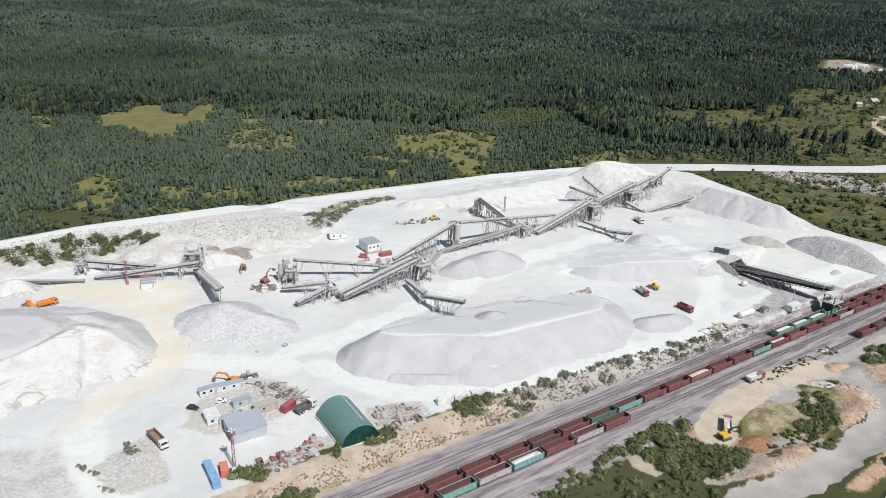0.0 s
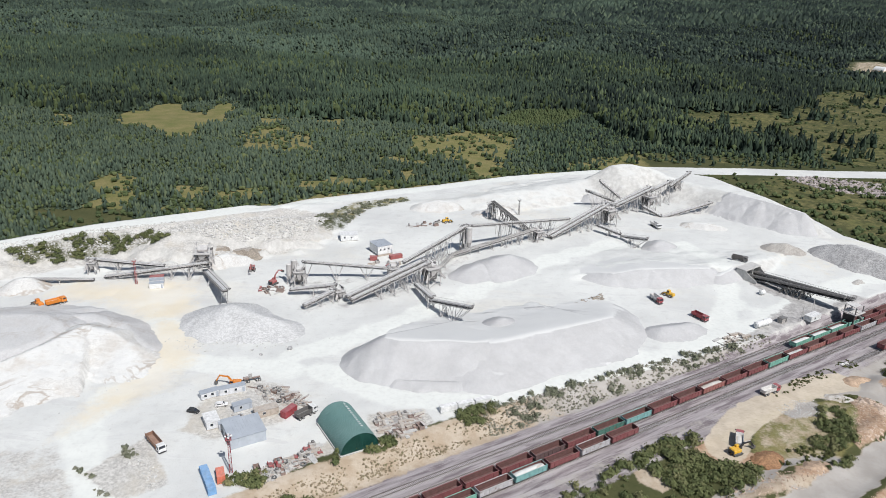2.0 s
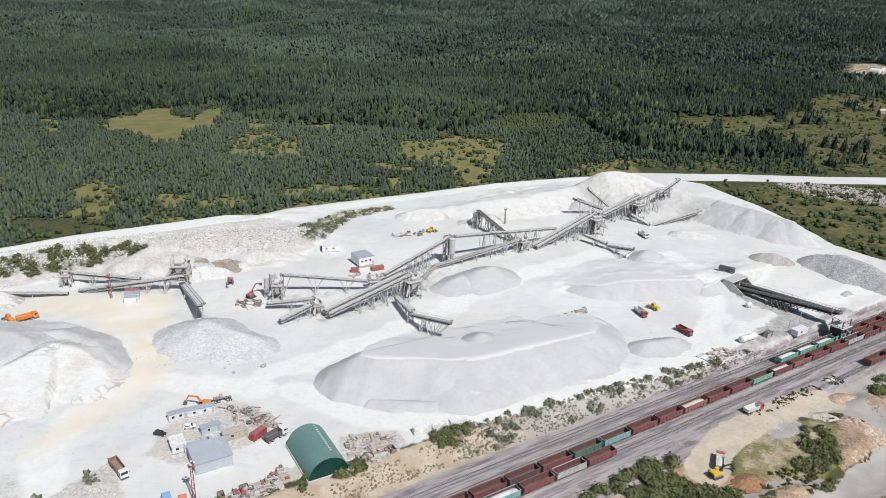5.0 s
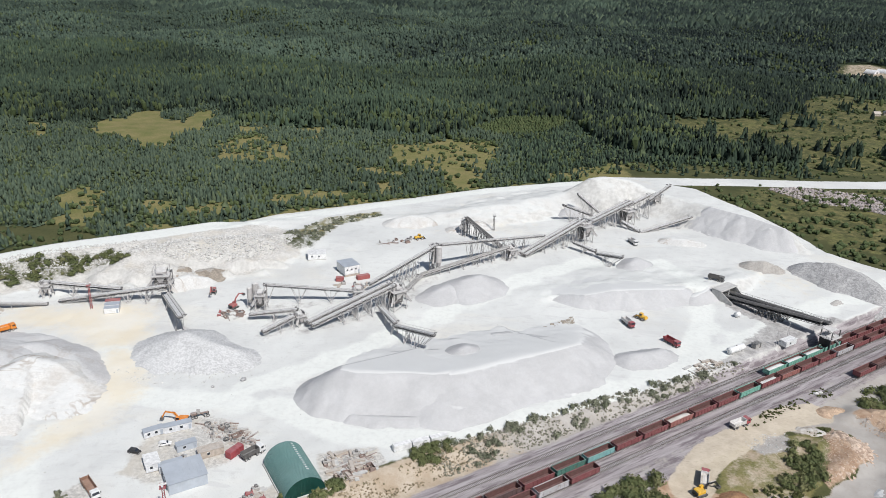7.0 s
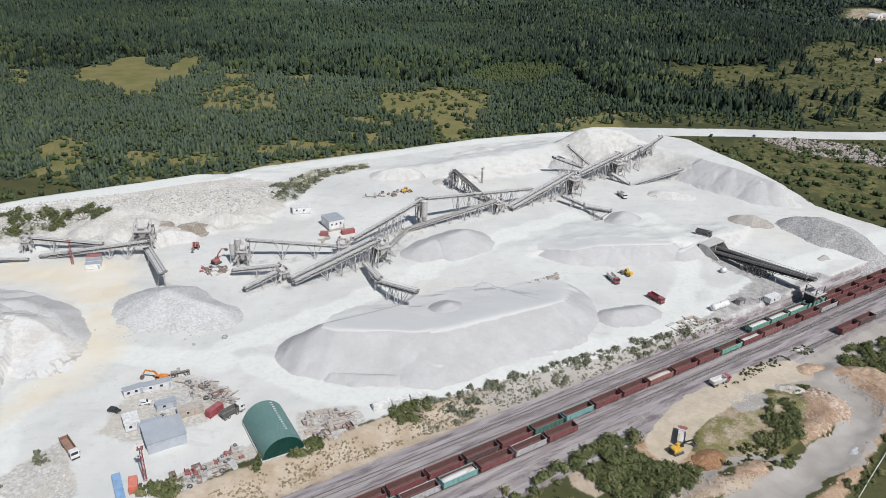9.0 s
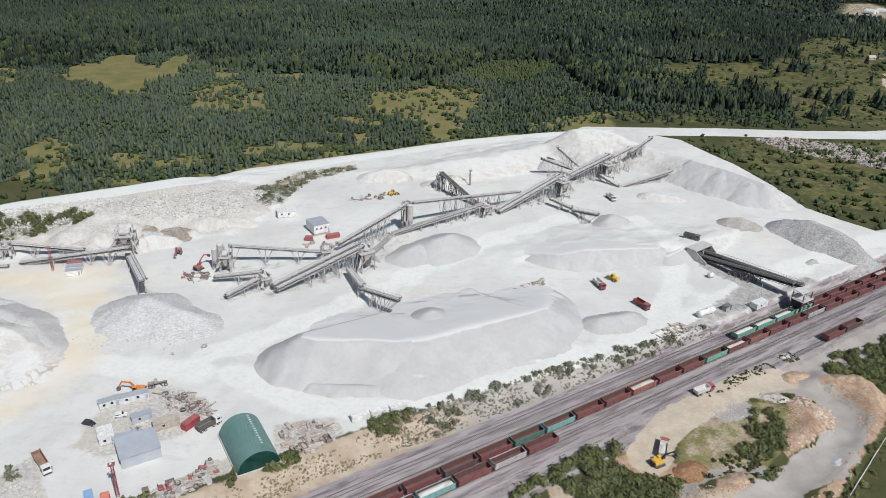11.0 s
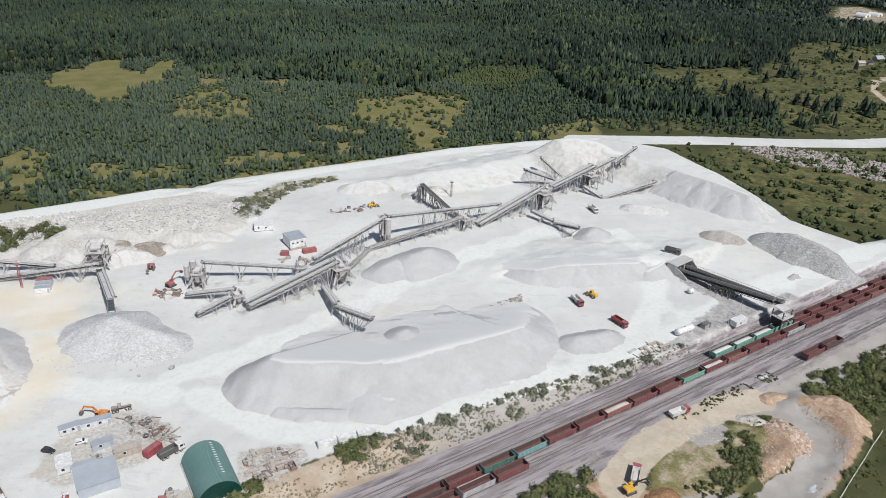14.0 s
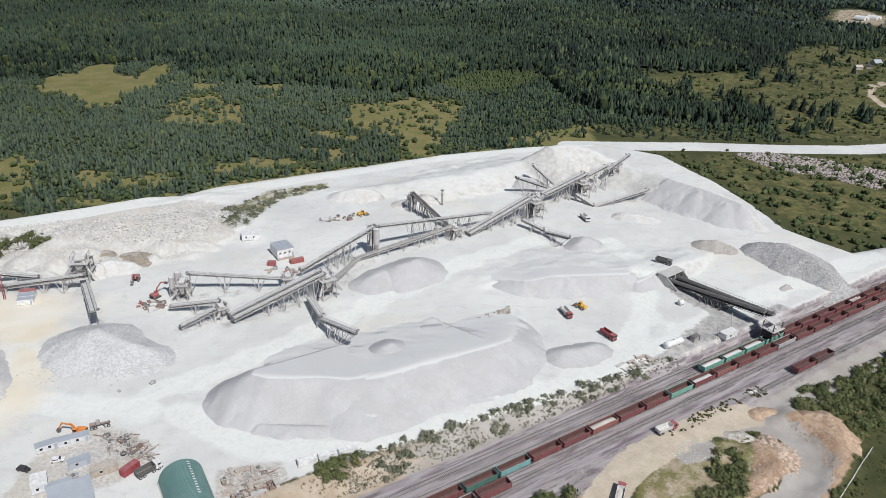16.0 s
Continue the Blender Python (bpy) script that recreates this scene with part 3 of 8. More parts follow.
def build_ground():
    xs = axis(-330, 420, 2.0, -5200, 5200, 1.085)
    ys = axis(110, 640, 2.0, -1500, 5600, 1.07)
    X, Y = np.meshgrid(xs, ys)
    Z = terrain(X, Y)
    GRID.update(xs=xs, ys=ys, Z=Z)
    me = grid_mesh("ground", xs, ys, Z)
    u, v = rail_uv(X, Y)
    white = inside(X, Y, YARD, 4)
    white = white * smooth(-3, 3, v - np.interp(u, [0, 60, 150, 200, 280, 420], [178, 179, 178, 171, 164.5, 163.5]))
    d, _, _ = line_dist(X, Y, HAUL_ROAD)
    white = np.maximum(white, smooth(14, 9, d))
    near = smooth(760, 600, u)
    corridor = smooth(126, 131, v) * smooth(169, 163, v) * near
    dl, _, _ = line_dist(X, Y, LOOP_ROAD)
    da, _, _ = line_dist(X, Y, LOOP_ARM)
    sway = 1.6 * wave(X, Y, 16, 74)
    road = np.maximum(smooth(8.5, 4.0, dl + sway), smooth(11, 5, da + sway)) * smooth(134, 126, v)
    road = np.maximum(road, 0.7 * smooth(3.5, 1.5, line_dist(X, Y, SPUR)[0] + 0.4 * sway))
    bank = smooth(162, 166, v) * smooth(183, 177, v) * near * smooth(330, 250, u)
    soil = np.maximum(bank * 1.0, road)
    fan = np.maximum(smooth(8.5, 4.5, line_dist(X, Y, TAN_ROAD)[0] + 0.7 * sway), inside(X, Y, [(164, 273), (150, 272), (128, 259), (110, 246), (98, 230), (97, 217), (107, 216), (111, 229), (121, 243), (136, 254), (160, 265)], 2)) * smooth(140, 136.5, v + 0.5 * sway)
    pit = 1.15 * inside(X, Y, [(108, 212), (113, 230), (122, 242), (138, 252), (153, 255), (161, 250), (160, 238), (150, 229), (140, 219), (126, 211)], 3)
    soil = np.maximum.reduce([soil, 0.42 * pit, inside(X, Y, [(89, 194), (98, 201), (110, 206), (118, 206), (130, 208), (118, 200), (105, 195), (93, 191)], 3), inside(X, Y, [(63, 206), (71, 206), (77, 198), (72, 194), (66, 197)], 2)])
    veg = inside(X, Y, [(-236, 338), (-190, 372), (-158, 382), (-152, 366), (-180, 352), (-215, 332)], 5)
    strip = inside(X, Y, [(-92, 425), (-70, 470), (-36, 488), (-30, 478), (-58, 452), (-66, 410), (-80, 400)], 5)
    white = white * (1 - 0.55 * veg) * (1 - 0.55 * strip)
    soil = np.maximum.reduce([soil, 0.35 * veg, 0.15 * strip])
    heap = np.maximum.reduce([inside(X, Y, [(164, 273), (176, 276), (184, 272), (196, 272), (197, 252), (182, 234), (166, 218), (162, 222), (174, 231), (182, 243), (184, 252), (178, 262), (168, 266)], 3),
                              inside(X, Y, [(158, 255), (167, 257), (172, 250), (169, 240), (160, 233), (148, 224), (145, 228), (154, 238), (158, 247)], 3),
                              0.8 * inside(X, Y, [(116, 204), (120, 211), (133, 214), (137, 210), (128, 206)], 2),
                              0.9 * inside(X, Y, [(130, 190), (150, 206), (161, 216), (166, 216), (152, 201), (138, 190)], 3),
                              inside(X, Y, [(88, 224), (97, 230), (101, 222), (112, 216), (110, 211), (98, 211), (89, 215)], 3)])
    d_n, _, _ = line_dist(X, Y, NORTH_ROAD)
    cream = np.maximum.reduce([inside(X, Y, [(-190, 322), (-128, 330), (-112, 292), (-133, 284), (-160, 302), (-190, 300)], 14),
                               inside(X, Y, [(-128, 290), (-112, 285), (-100, 258), (-104, 230), (-118, 210), (-126, 200), (-122, 245)], 12),
                               0.4 * inside(X, Y, [(170, 420), (215, 420), (225, 395), (205, 360), (180, 385)], 14),
                               0.3 * inside(X, Y, [(10, 430), (60, 440), (85, 470), (70, 490), (20, 470), (-15, 452)], 14)])
    stony = np.maximum.reduce([inside(X, Y, [(-240, 348), (-205, 372), (-160, 396), (-112, 440), (-78, 440), (-72, 398), (-92, 372), (-112, 360), (-150, 346), (-190, 342), (-222, 318)], 7) * smooth(5, 9, d_n),
                               inside(X, Y, [(-108, 182), (-96, 202), (-88, 192), (-80, 180), (-92, 172)], 4),
                               inside(X, Y, [(-62, 182), (-46, 197), (-36, 206), (-30, 196), (-44, 186), (-54, 178)], 3),
                               inside(X, Y, [(-26, 222), (-6, 228), (0, 218), (-12, 206), (-22, 208)], 3),
                               0.8 * inside(X, Y, [(-88, 206), (-86, 234), (-70, 242), (-52, 236), (-46, 222), (-60, 210), (-76, 202)], 5)])
    stony = np.maximum(stony, 0.55 * inside(X, Y, [(-142, 192), (-122, 197), (-108, 180), (-98, 166), (-120, 140), (-220, 150), (-200, 190)], 5))
    apron = smooth(124, 130, v) * smooth(143, 138, v) * near * 0.5
    ways = [[(-48, 251), (-16, 233), (18, 235), (53, 253), (85, 274), (123, 301)], [(-60, 262), (-34, 284), (14, 336), (53, 379), (94, 410)],
            [(93, 406), (135, 410), (146, 385), (139, 337), (123, 306)], [(-94, 171), (-110, 186), (-118, 204), (-119, 225), (-110, 250), (-100, 252), (-60, 250)],
            [(-138, 301), (-122, 285), (-111, 250)], [(130, 302), (180, 345), (240, 385), (280, 410)]]
    lane = np.maximum.reduce([smooth(10, 3, line_dist(X, Y, w_)[0] + 2.5 * wave(X, Y, 30, 71)) for w_ in ways] + [0.95 * smooth(9, 5, d_n)])
    # strips below the conveyors: spilled grit and their shadow, both painted dark
    spill_shade = [[(-205, 317), (-175, 326), (-121, 333)], [(-130, 345), (-100, 304)], [(-67, 304), (-30, 322), (-11, 339), (8, 384), (48, 409), (70, 427), (94, 442)], [(-76, 334), (-32, 343)], [(-14, 332), (8, 292)], [(94, 442), (104, 466), (130, 486), (150, 503)], [(46, 420), (24, 443)], [(88, 427), (110, 401)]]
    under = np.maximum.reduce([smooth(7, 2, line_dist(X, Y, w_)[0] + 2.5 * wave(X, Y, 14, 72)) for w_ in spill_shade])
    # green: those strips, plus dark dirt and painted shadow at the loading belts
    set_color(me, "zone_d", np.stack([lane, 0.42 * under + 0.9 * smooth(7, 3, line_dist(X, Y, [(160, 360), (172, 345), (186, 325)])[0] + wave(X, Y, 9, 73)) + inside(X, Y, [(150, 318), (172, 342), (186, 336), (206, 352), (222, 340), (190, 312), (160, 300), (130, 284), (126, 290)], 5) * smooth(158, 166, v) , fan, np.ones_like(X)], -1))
    set_color(me, "zone_c", np.stack([cream, stony, np.maximum.reduce([road, apron * 0.9, 0.75 * bank * smooth(120, 190, u), 0.9 * inside(X, Y, [(127, 247), (135, 253), (146, 255), (146, 245), (132, 240)], 3), 0.9 * inside(X, Y, [(156, 212), (160, 222), (167, 226), (164, 214)], 2)]), np.ones_like(X)], -1))
    corridor = corridor * (1 - 0.45 * apron)
    track, _, _ = line_dist(X, Y, [(760, 1100), (660, 1010), (590, 940), (533, 883), (496, 846), (479, 807), (484, 780), (520, 740)])
    soil = np.maximum.reduce([soil, smooth(6, 3, track), 0.55 * inside(X, Y, FAR_YARD, 16)])
    white_ns = np.stack([white, soil, corridor, np.ones_like(X)], -1)
    set_color(me, "zone", white_ns)
    meadow = np.maximum.reduce([inside(X, Y, MEADOW_L, 8), 0.45 * inside(X, Y, MEADOW_R, 8)] + [k * inside(X, Y, p, 8) for p, k in ((MEADOW_M, 0.7), (EAST_FIELD, 0.46), (VERGE, 0.4), (MEADOW_S, 0.6))])
    meadow = np.maximum.reduce([meadow, 0.32 * smooth(135, 115, v) * near, 0.85 * pit])
    glade = (1 - forest_density(X, Y)) * smooth(205, 225, v) * smooth(175, 150, X) * smooth(420, 440, Y)
    meadow = np.maximum(meadow, 0.95 * glade)
    sandy = inside(X, Y, FAR_YARD, 16)
    meadow = np.maximum(meadow, 0.5 * sandy)
    wood = smooth(0.35, 0.6, forest_density(X, Y))
    set_color(me, "zone_b", np.stack([meadow, wood, heap, np.ones_like(X)], -1))
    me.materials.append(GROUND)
    tagged(new("ground", me), "white dusty quarry floor, sandy banks, grass and forest floor", "ground", kind="structure")


def forest_density(x, y):
    u, v = rail_uv(x, y)
    d = np.ones_like(np.asarray(x, float))
    d = d * (1 - inside(x, y, YARD, 3))
    edge, _, side = line_dist(x, y, NORTH_ROAD)
    d = d * smooth(10, 20, edge + 8 * wave(x, y, 60, 51))
    for road, w in ((HAUL_ROAD, 26),):
        e, _, _ = line_dist(x, y, road)
        d = d * smooth(w - 14, w + 6, e)
    for p, k in ((FAR_YARD, 1.0), (MEADOW_L, 1.0), (MEADOW_M, 0.97), (MEADOW_S, 0.85), (MEADOW_R, 0.997), (EAST_FIELD, 0.99), (VERGE, 0.85), *((g, 0.96) for g in GLADES)):
        reach = 1 + (70 if p is FAR_YARD else 0 if p is EAST_FIELD else 26 if p in (MEADOW_L, MEADOW_R) else 44) / np.hypot(x, y)
        wx, wy = x + 5 * wave(x, y, 35, 46), y + 9 * wave(x, y, 35, 47)
        d = d * (1 - k * np.minimum(1, (1.9 if k in (0.85, 0.96) else 1.0) * np.maximum(inside(wx, wy, p, 8), inside(wx * reach, wy * reach, p, 8))))
    low = smooth(760, 640, y) * smooth(-420, -300, x)
    d = d * (1 - 0.5 * low * smooth(0.5, 0.75, wave(x, y, 90, 52)))
    d = d * (1 - 0.7 * smooth(900, 1500, y) * smooth(0.55, 0.8, wave(x, y, 420, 53)))
    d = d * smooth(150, 215, v)
    d = d * (1 - smooth(165, 195, x) * smooth(640, 622, y))
    return d


build_ground()


# ---- stockpiles ----
def stockpile(ridge_pts, front, back, material, label, name="stockpile", round_=1.6, rough=0.10, seed=1, step=0.9, reach=30, jag=0.0, group="", cones=0.0, cone_slope=0.5, flat=0.0, top=None):
    """A heap of loose stone along a crest line (x, y, height); its skirt meets the ground."""
    xs = np.arange(min(p[0] for p in ridge_pts) - reach, max(p[0] for p in ridge_pts) + reach, step)
    ys = np.arange(min(p[1] for p in ridge_pts) - reach, max(p[1] for p in ridge_pts) + reach, step)
    X, Y = np.meshgrid(xs, ys)
    d, h, side = line_dist(X, Y, ridge_pts)
    flute = wave(X, Y, 34, seed) * 0.6 + wave(X, Y, 12, seed + 1) * 0.25
    d = d * (1 + rough * flute) + 0.22 * wave(X, Y, 5, seed + 2)
    d = np.sqrt(np.maximum(d - flat, 0) ** 2 + round_ ** 2) - round_
    lean = smooth(-0.8, 0.8, side)
    H = h - d * (front + (back - front) * lean)
    if top:
        # a top of its own outline, falling gently backwards behind the crest
        d, _, _ = line_dist(X, Y, [*top, top[0]])
        d = np.where(inside(X, Y, top, 0.01) > 0.5, 0, d * (1 + rough * flute))
        d = np.sqrt(d ** 2 + round_ ** 2) - round_
        H = np.maximum(ridge_pts[0][2] - back * np.maximum(0, Y - ridge_pts[0][1]), 5.2) - front * d
    if cones:
        # single loads tipped side by side along the crest leave overlapping cones
        g = random.Random(seed)
        for a, b in zip(ridge_pts[:-1], ridge_pts[1:]):
            k = max(1, round(math.hypot(b[0] - a[0], b[1] - a[1]) / cones))
            for i in range(k):
                t = (i + g.uniform(0.2, 0.8)) / k
                out = g.uniform(0.0, 4.5)
                cx, cy = a[0] + t * (b[0] - a[0]) + g.uniform(-2, 2), a[1] + t * (b[1] - a[1]) - out
                apex = a[2] + t * (b[2] - a[2]) - 0.72 * cone_slope * out + g.uniform(-0.3, 0.2)
                dd = np.hypot(X - cx, Y - cy) * (1 + 0.05 * wave(X, Y, 14, seed + 5)) + 0.2 * wave(X, Y, 4, seed + 6)
                H = np.maximum(H, apex - cone_slope * g.uniform(0.9, 1.1) * (np.sqrt(np.maximum(dd, 0) ** 2 + 4) - 2))
    H = H + jag * wave(X, Y, 3.1, seed + 3) + 0.5 * jag * wave(X, Y, 1.7, seed + 4)
    G = surface(X, Y)
    keep = H > G - 0.05
    me = grid_mesh(name, xs, ys, np.maximum(H, G - 0.35), keep)
    me.materials.append(material)
    return tagged(new(name, me), label, "stockpile", group)


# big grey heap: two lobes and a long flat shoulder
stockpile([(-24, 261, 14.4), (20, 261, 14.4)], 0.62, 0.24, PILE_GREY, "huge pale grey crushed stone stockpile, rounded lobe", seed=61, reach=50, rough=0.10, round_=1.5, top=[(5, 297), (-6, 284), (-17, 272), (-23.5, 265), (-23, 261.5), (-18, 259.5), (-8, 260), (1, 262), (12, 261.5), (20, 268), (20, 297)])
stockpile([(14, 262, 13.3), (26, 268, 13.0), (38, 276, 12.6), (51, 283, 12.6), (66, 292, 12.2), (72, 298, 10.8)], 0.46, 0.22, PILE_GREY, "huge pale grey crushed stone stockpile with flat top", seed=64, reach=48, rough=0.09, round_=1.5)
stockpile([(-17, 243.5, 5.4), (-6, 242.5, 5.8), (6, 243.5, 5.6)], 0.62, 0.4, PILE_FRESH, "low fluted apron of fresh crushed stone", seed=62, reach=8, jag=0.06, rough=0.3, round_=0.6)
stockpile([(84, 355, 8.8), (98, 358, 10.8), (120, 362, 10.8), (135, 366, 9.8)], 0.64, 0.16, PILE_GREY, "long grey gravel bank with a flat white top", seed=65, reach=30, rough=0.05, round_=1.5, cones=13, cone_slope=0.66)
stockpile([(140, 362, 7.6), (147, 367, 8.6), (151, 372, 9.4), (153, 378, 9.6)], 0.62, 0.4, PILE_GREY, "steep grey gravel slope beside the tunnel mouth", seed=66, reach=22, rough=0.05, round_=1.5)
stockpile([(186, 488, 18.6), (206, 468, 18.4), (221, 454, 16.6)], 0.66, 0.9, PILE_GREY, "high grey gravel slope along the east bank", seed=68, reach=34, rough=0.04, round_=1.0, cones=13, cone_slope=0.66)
stockpile([(-96, 291, 10.5), (-84, 286, 9), (-72, 284, 7)], 0.33, 0.45, PILE_RUBBLE, "wide heap of coarse pale rubble under the stacker", seed=67, reach=36, jag=0.09, rough=0.12)
stockpile([(-206, 252, 10.6), (-174, 256, 10.8)], 0.34, 0.30, PILE_DULL, "flat-topped grey spoil heap beside the yellow yard", seed=71, reach=60, jag=0.12, rough=0.08, step=1.0, round_=1.5, flat=15)
stockpile([(-170, 277, 7.5), (-154, 279, 8.4), (-138, 272, 8.2), (-124, 260, 6.4)], 0.30, 0.42, PILE_DULL, "grey back slope of the spoil heap", seed=72, reach=34, jag=0.12, rough=0.12, step=1.0, round_=2.0)
stockpile([(-166, 232, 9.6), (-154, 246, 11.8), (-147, 262, 12.2), (-136, 261, 10.6), (-126, 256, 8.0)], 0.24, 0.42, PILE_WHITE, "broad white overburden heap with a crumbling gullied face", seed=70, reach=60, jag=0.2, rough=0.2, step=0.9, round_=0.6)
stockpile([(-246, 196, 8), (-210, 198, 9), (-186, 196, 8), (-164, 192, 5)], 0.25, 0.25, PILE_DULL, "buff heap of stripped soil and stone", seed=73, reach=45, jag=0.2, rough=0.25)
stockpile([(22, 362, 10.5), (30, 368, 11)], 0.45, 0.42, PILE_FRESH, "conical grey gravel stockpile by the conveyors", seed=76, reach=26)
stockpile([(8, 352, 8), (14, 358, 9)], 0.42, 0.42, PILE_FRESH, "low conical grey gravel heap by the conveyors", seed=78, reach=24)
stockpile([(22, 288, 11.0), (24, 290, 11.0)], 0.5, 0.5, PILE_FRESH, "small rounded grey gravel heap", seed=80, reach=12)
stockpile([(37, 311, 6.4), (44, 313, 6.4)], 0.45, 0.45, PILE_FRESH, "small low grey gravel heap", seed=82, reach=12)
stockpile([(96, 298, 6.6), (104, 300, 7), (110, 304, 6.4)], 0.42, 0.5, PILE_FRESH, "small fluted grey gravel heap near the lorries", seed=84, reach=16, rough=0.28, jag=0.12)
stockpile([(218, 408, 11.5), (227, 401, 14.5), (236, 389, 14), (240, 377, 10.5)], 0.60, 0.6, PILE_DARK, "dark grey coarse rubble stockpile", seed=86, reach=24, jag=0.25)
stockpile([(188, 413, 9.0), (194, 411, 10.2), (199, 409, 8.6)], 0.62, 0.6, PILE_TAUPE, "small taupe and grey heap on the yard", seed=88, reach=14, jag=0.15)
stockpile([(213, 366, 5.2), (217, 369, 5.6)], 0.5, 0.5, PILE_TAUPE, "low taupe heap beside dark rubble", seed=89, reach=9, jag=0.2)
stockpile([(116, 402, 8.6), (121, 410, 9)], 0.42, 0.5, PILE_FRESH, "rounded grey heap under the short stacker", seed=90, reach=20)
stockpile([(92, 497, 10.5), (98, 499, 11)], 0.55, 0.55, PILE_FRESH, "conical grey heap under a stacker", seed=91, reach=22)
stockpile([(-206, 313, 8.2), (-203, 314, 8.4)], 0.55, 0.55, PILE_WHITE, "small pointed heap under the end of a conveyor", seed=92, reach=14)
stockpile([(-126, 352, 8.0), (-120, 357, 8.4), (-112, 358, 7)], 0.45, 0.4, PILE_WHITE, "white heap behind the crusher", seed=93, reach=20, jag=0.1)
stockpile([(150, 450, 8.2), (158, 448, 8.8), (166, 446, 8)], 0.4, 0.4, PILE_WHITE, "rounded white heap on the yard", seed=94, reach=20)
stockpile([(-22, 462, 9.5), (-14, 464, 11), (-6, 466, 10)], 0.45, 0.45, PILE_WHITE, "pale heap at the foot of the bank", seed=95, reach=22, jag=0.1)
stockpile([(16, 452, 8.6), (24, 455, 9.4), (30, 462, 10)], 0.45, 0.4, PILE_WHITE, "pale heap at the foot of the bank", seed=96, reach=22, jag=0.1)
stockpile([(-116, 365, 8.2), (-111, 366, 8.8)], 0.5, 0.5, PILE_BROWN, "dark brown waste heap below the rubble slope", seed=98, reach=9, jag=0.25)
stockpile([(-130, 363, 9.6), (-126, 365, 9.4)], 0.5, 0.5, PILE_BROWN, "low brown waste heap behind the crusher", seed=99, reach=9, jag=0.25)
stockpile([(110, 214, 0.2), (112.5, 215, 0.7), (114.5, 216.5, 0.2)], 0.5, 0.5, CLAY, "freshly dug red clay heap", "clay_mound", seed=97, reach=5, jag=0.15, step=0.5)

SAND = gravel("sandy_soil_heap", (0.52, 0.385, 0.275), (0.40, 0.285, 0.20), 1.4, 0.0, 0.35)
stockpile([(181, 267, 1.6), (186, 268, 3.2), (191, 266, 4.2), (193, 259, 3.8), (192, 251, 1.8)], 0.62, 0.66, SAND, "big heap of orange sandy soil beside the dirt road", "soil_mound", seed=111, reach=11, jag=0.22, step=0.5, rough=0.2)
stockpile([(168, 271, 0.5), (171, 271.5, 1.0), (174, 272, 0.4)], 0.5, 0.5, SAND, "small heap of orange sandy soil", "soil_mound", seed=112, reach=6, jag=0.15, step=0.5)
stockpile([(161, 253, 0.3), (165.5, 253.5, 1.0), (167.5, 248.5, 1.2), (164, 241, 0.9), (156, 234, 0.4), (150, 229, -0.2)], 0.42, 0.4, SOIL, "heap of broken orange stone inside the loop road", "soil_mound", seed=113, reach=8, jag=0.4, step=0.45, rough=0.25)
stockpile([(121, 208, 0.6), (126, 210, 1.1), (131, 211.5, 0.6)], 0.55, 0.5, SAND, "low heap of pinkish soil beside a dirt spur", "soil_mound", seed=114, reach=6, jag=0.2, step=0.5)
stockpile([(153, 258, -0.3), (156, 257, 0.4), (159, 255.5, 0.2)], 0.4, 0.45, PILE_BUFF, "small pale grey gravel heap by the road bend", "gravel_mound", seed=115, reach=6, jag=0.1, step=0.5)
stockpile([(162, 216, -0.5), (164.5, 220, 0.2), (166, 223, -0.3)], 0.4, 0.45, PILE_GREY, "small grey gravel heap on the road edge", "gravel_mound", seed=116, reach=5, jag=0.1, step=0.5)


# ---- woods ----
def spruces(co, height, radius, tiers, sides, seed):
    """Many jagged conifers as one list of triangles: tiers of drooping, uneven skirts."""
    r = np.random.RandomState(seed)
    n = len(co)
    verts, faces, off = [], [], 0
    for k in range(tiers):
        f0, f1 = k / tiers, (k + 1) / tiers
        apex_z = 1.0 if k == tiers - 1 else min(1.0, f1 + 0.22)
        base_z = 0.10 + 0.88 * f0
        rad = (1 - f0) ** 0.85 * 1.0
        ang = r.uniform(0, math.tau, (n, 1)) + np.arange(sides)[None] * math.tau / sides
        rr = radius[:, None] * rad * np.where(np.arange(sides)[None] % 2 == 0, 1.12, 0.68) * r.uniform(0.75, 1.2, (n, sides))
        zz = height[:, None] * (base_z + r.uniform(-0.05, 0.05, (n, sides)))
        ring = np.stack([co[:, 0:1] + rr * np.cos(ang), co[:, 1:2] + rr * np.sin(ang), co[:, 2:3] + zz], -1)
        lean = r.normal(0, 0.03, (n, 2)) * height[:, None]
        apex = np.concatenate([co[:, :2] + lean * apex_z, co[:, 2:3] + height[:, None] * apex_z], 1)[:, None]
        block = np.concatenate([ring, apex], 1).reshape(-1, 3)
        b = off + np.arange(n)[:, None] * (sides + 1)
        i = np.arange(sides)[None]
        faces.append(np.stack([b + i, b + (i + 1) % sides, np.broadcast_to(b + sides, (n, sides))], -1).reshape(-1, 3))
        verts.append(block)
        off += len(block)
    return np.concatenate(verts), np.concatenate(faces), np.tile(np.repeat(np.arange(n), sides + 1), tiers)


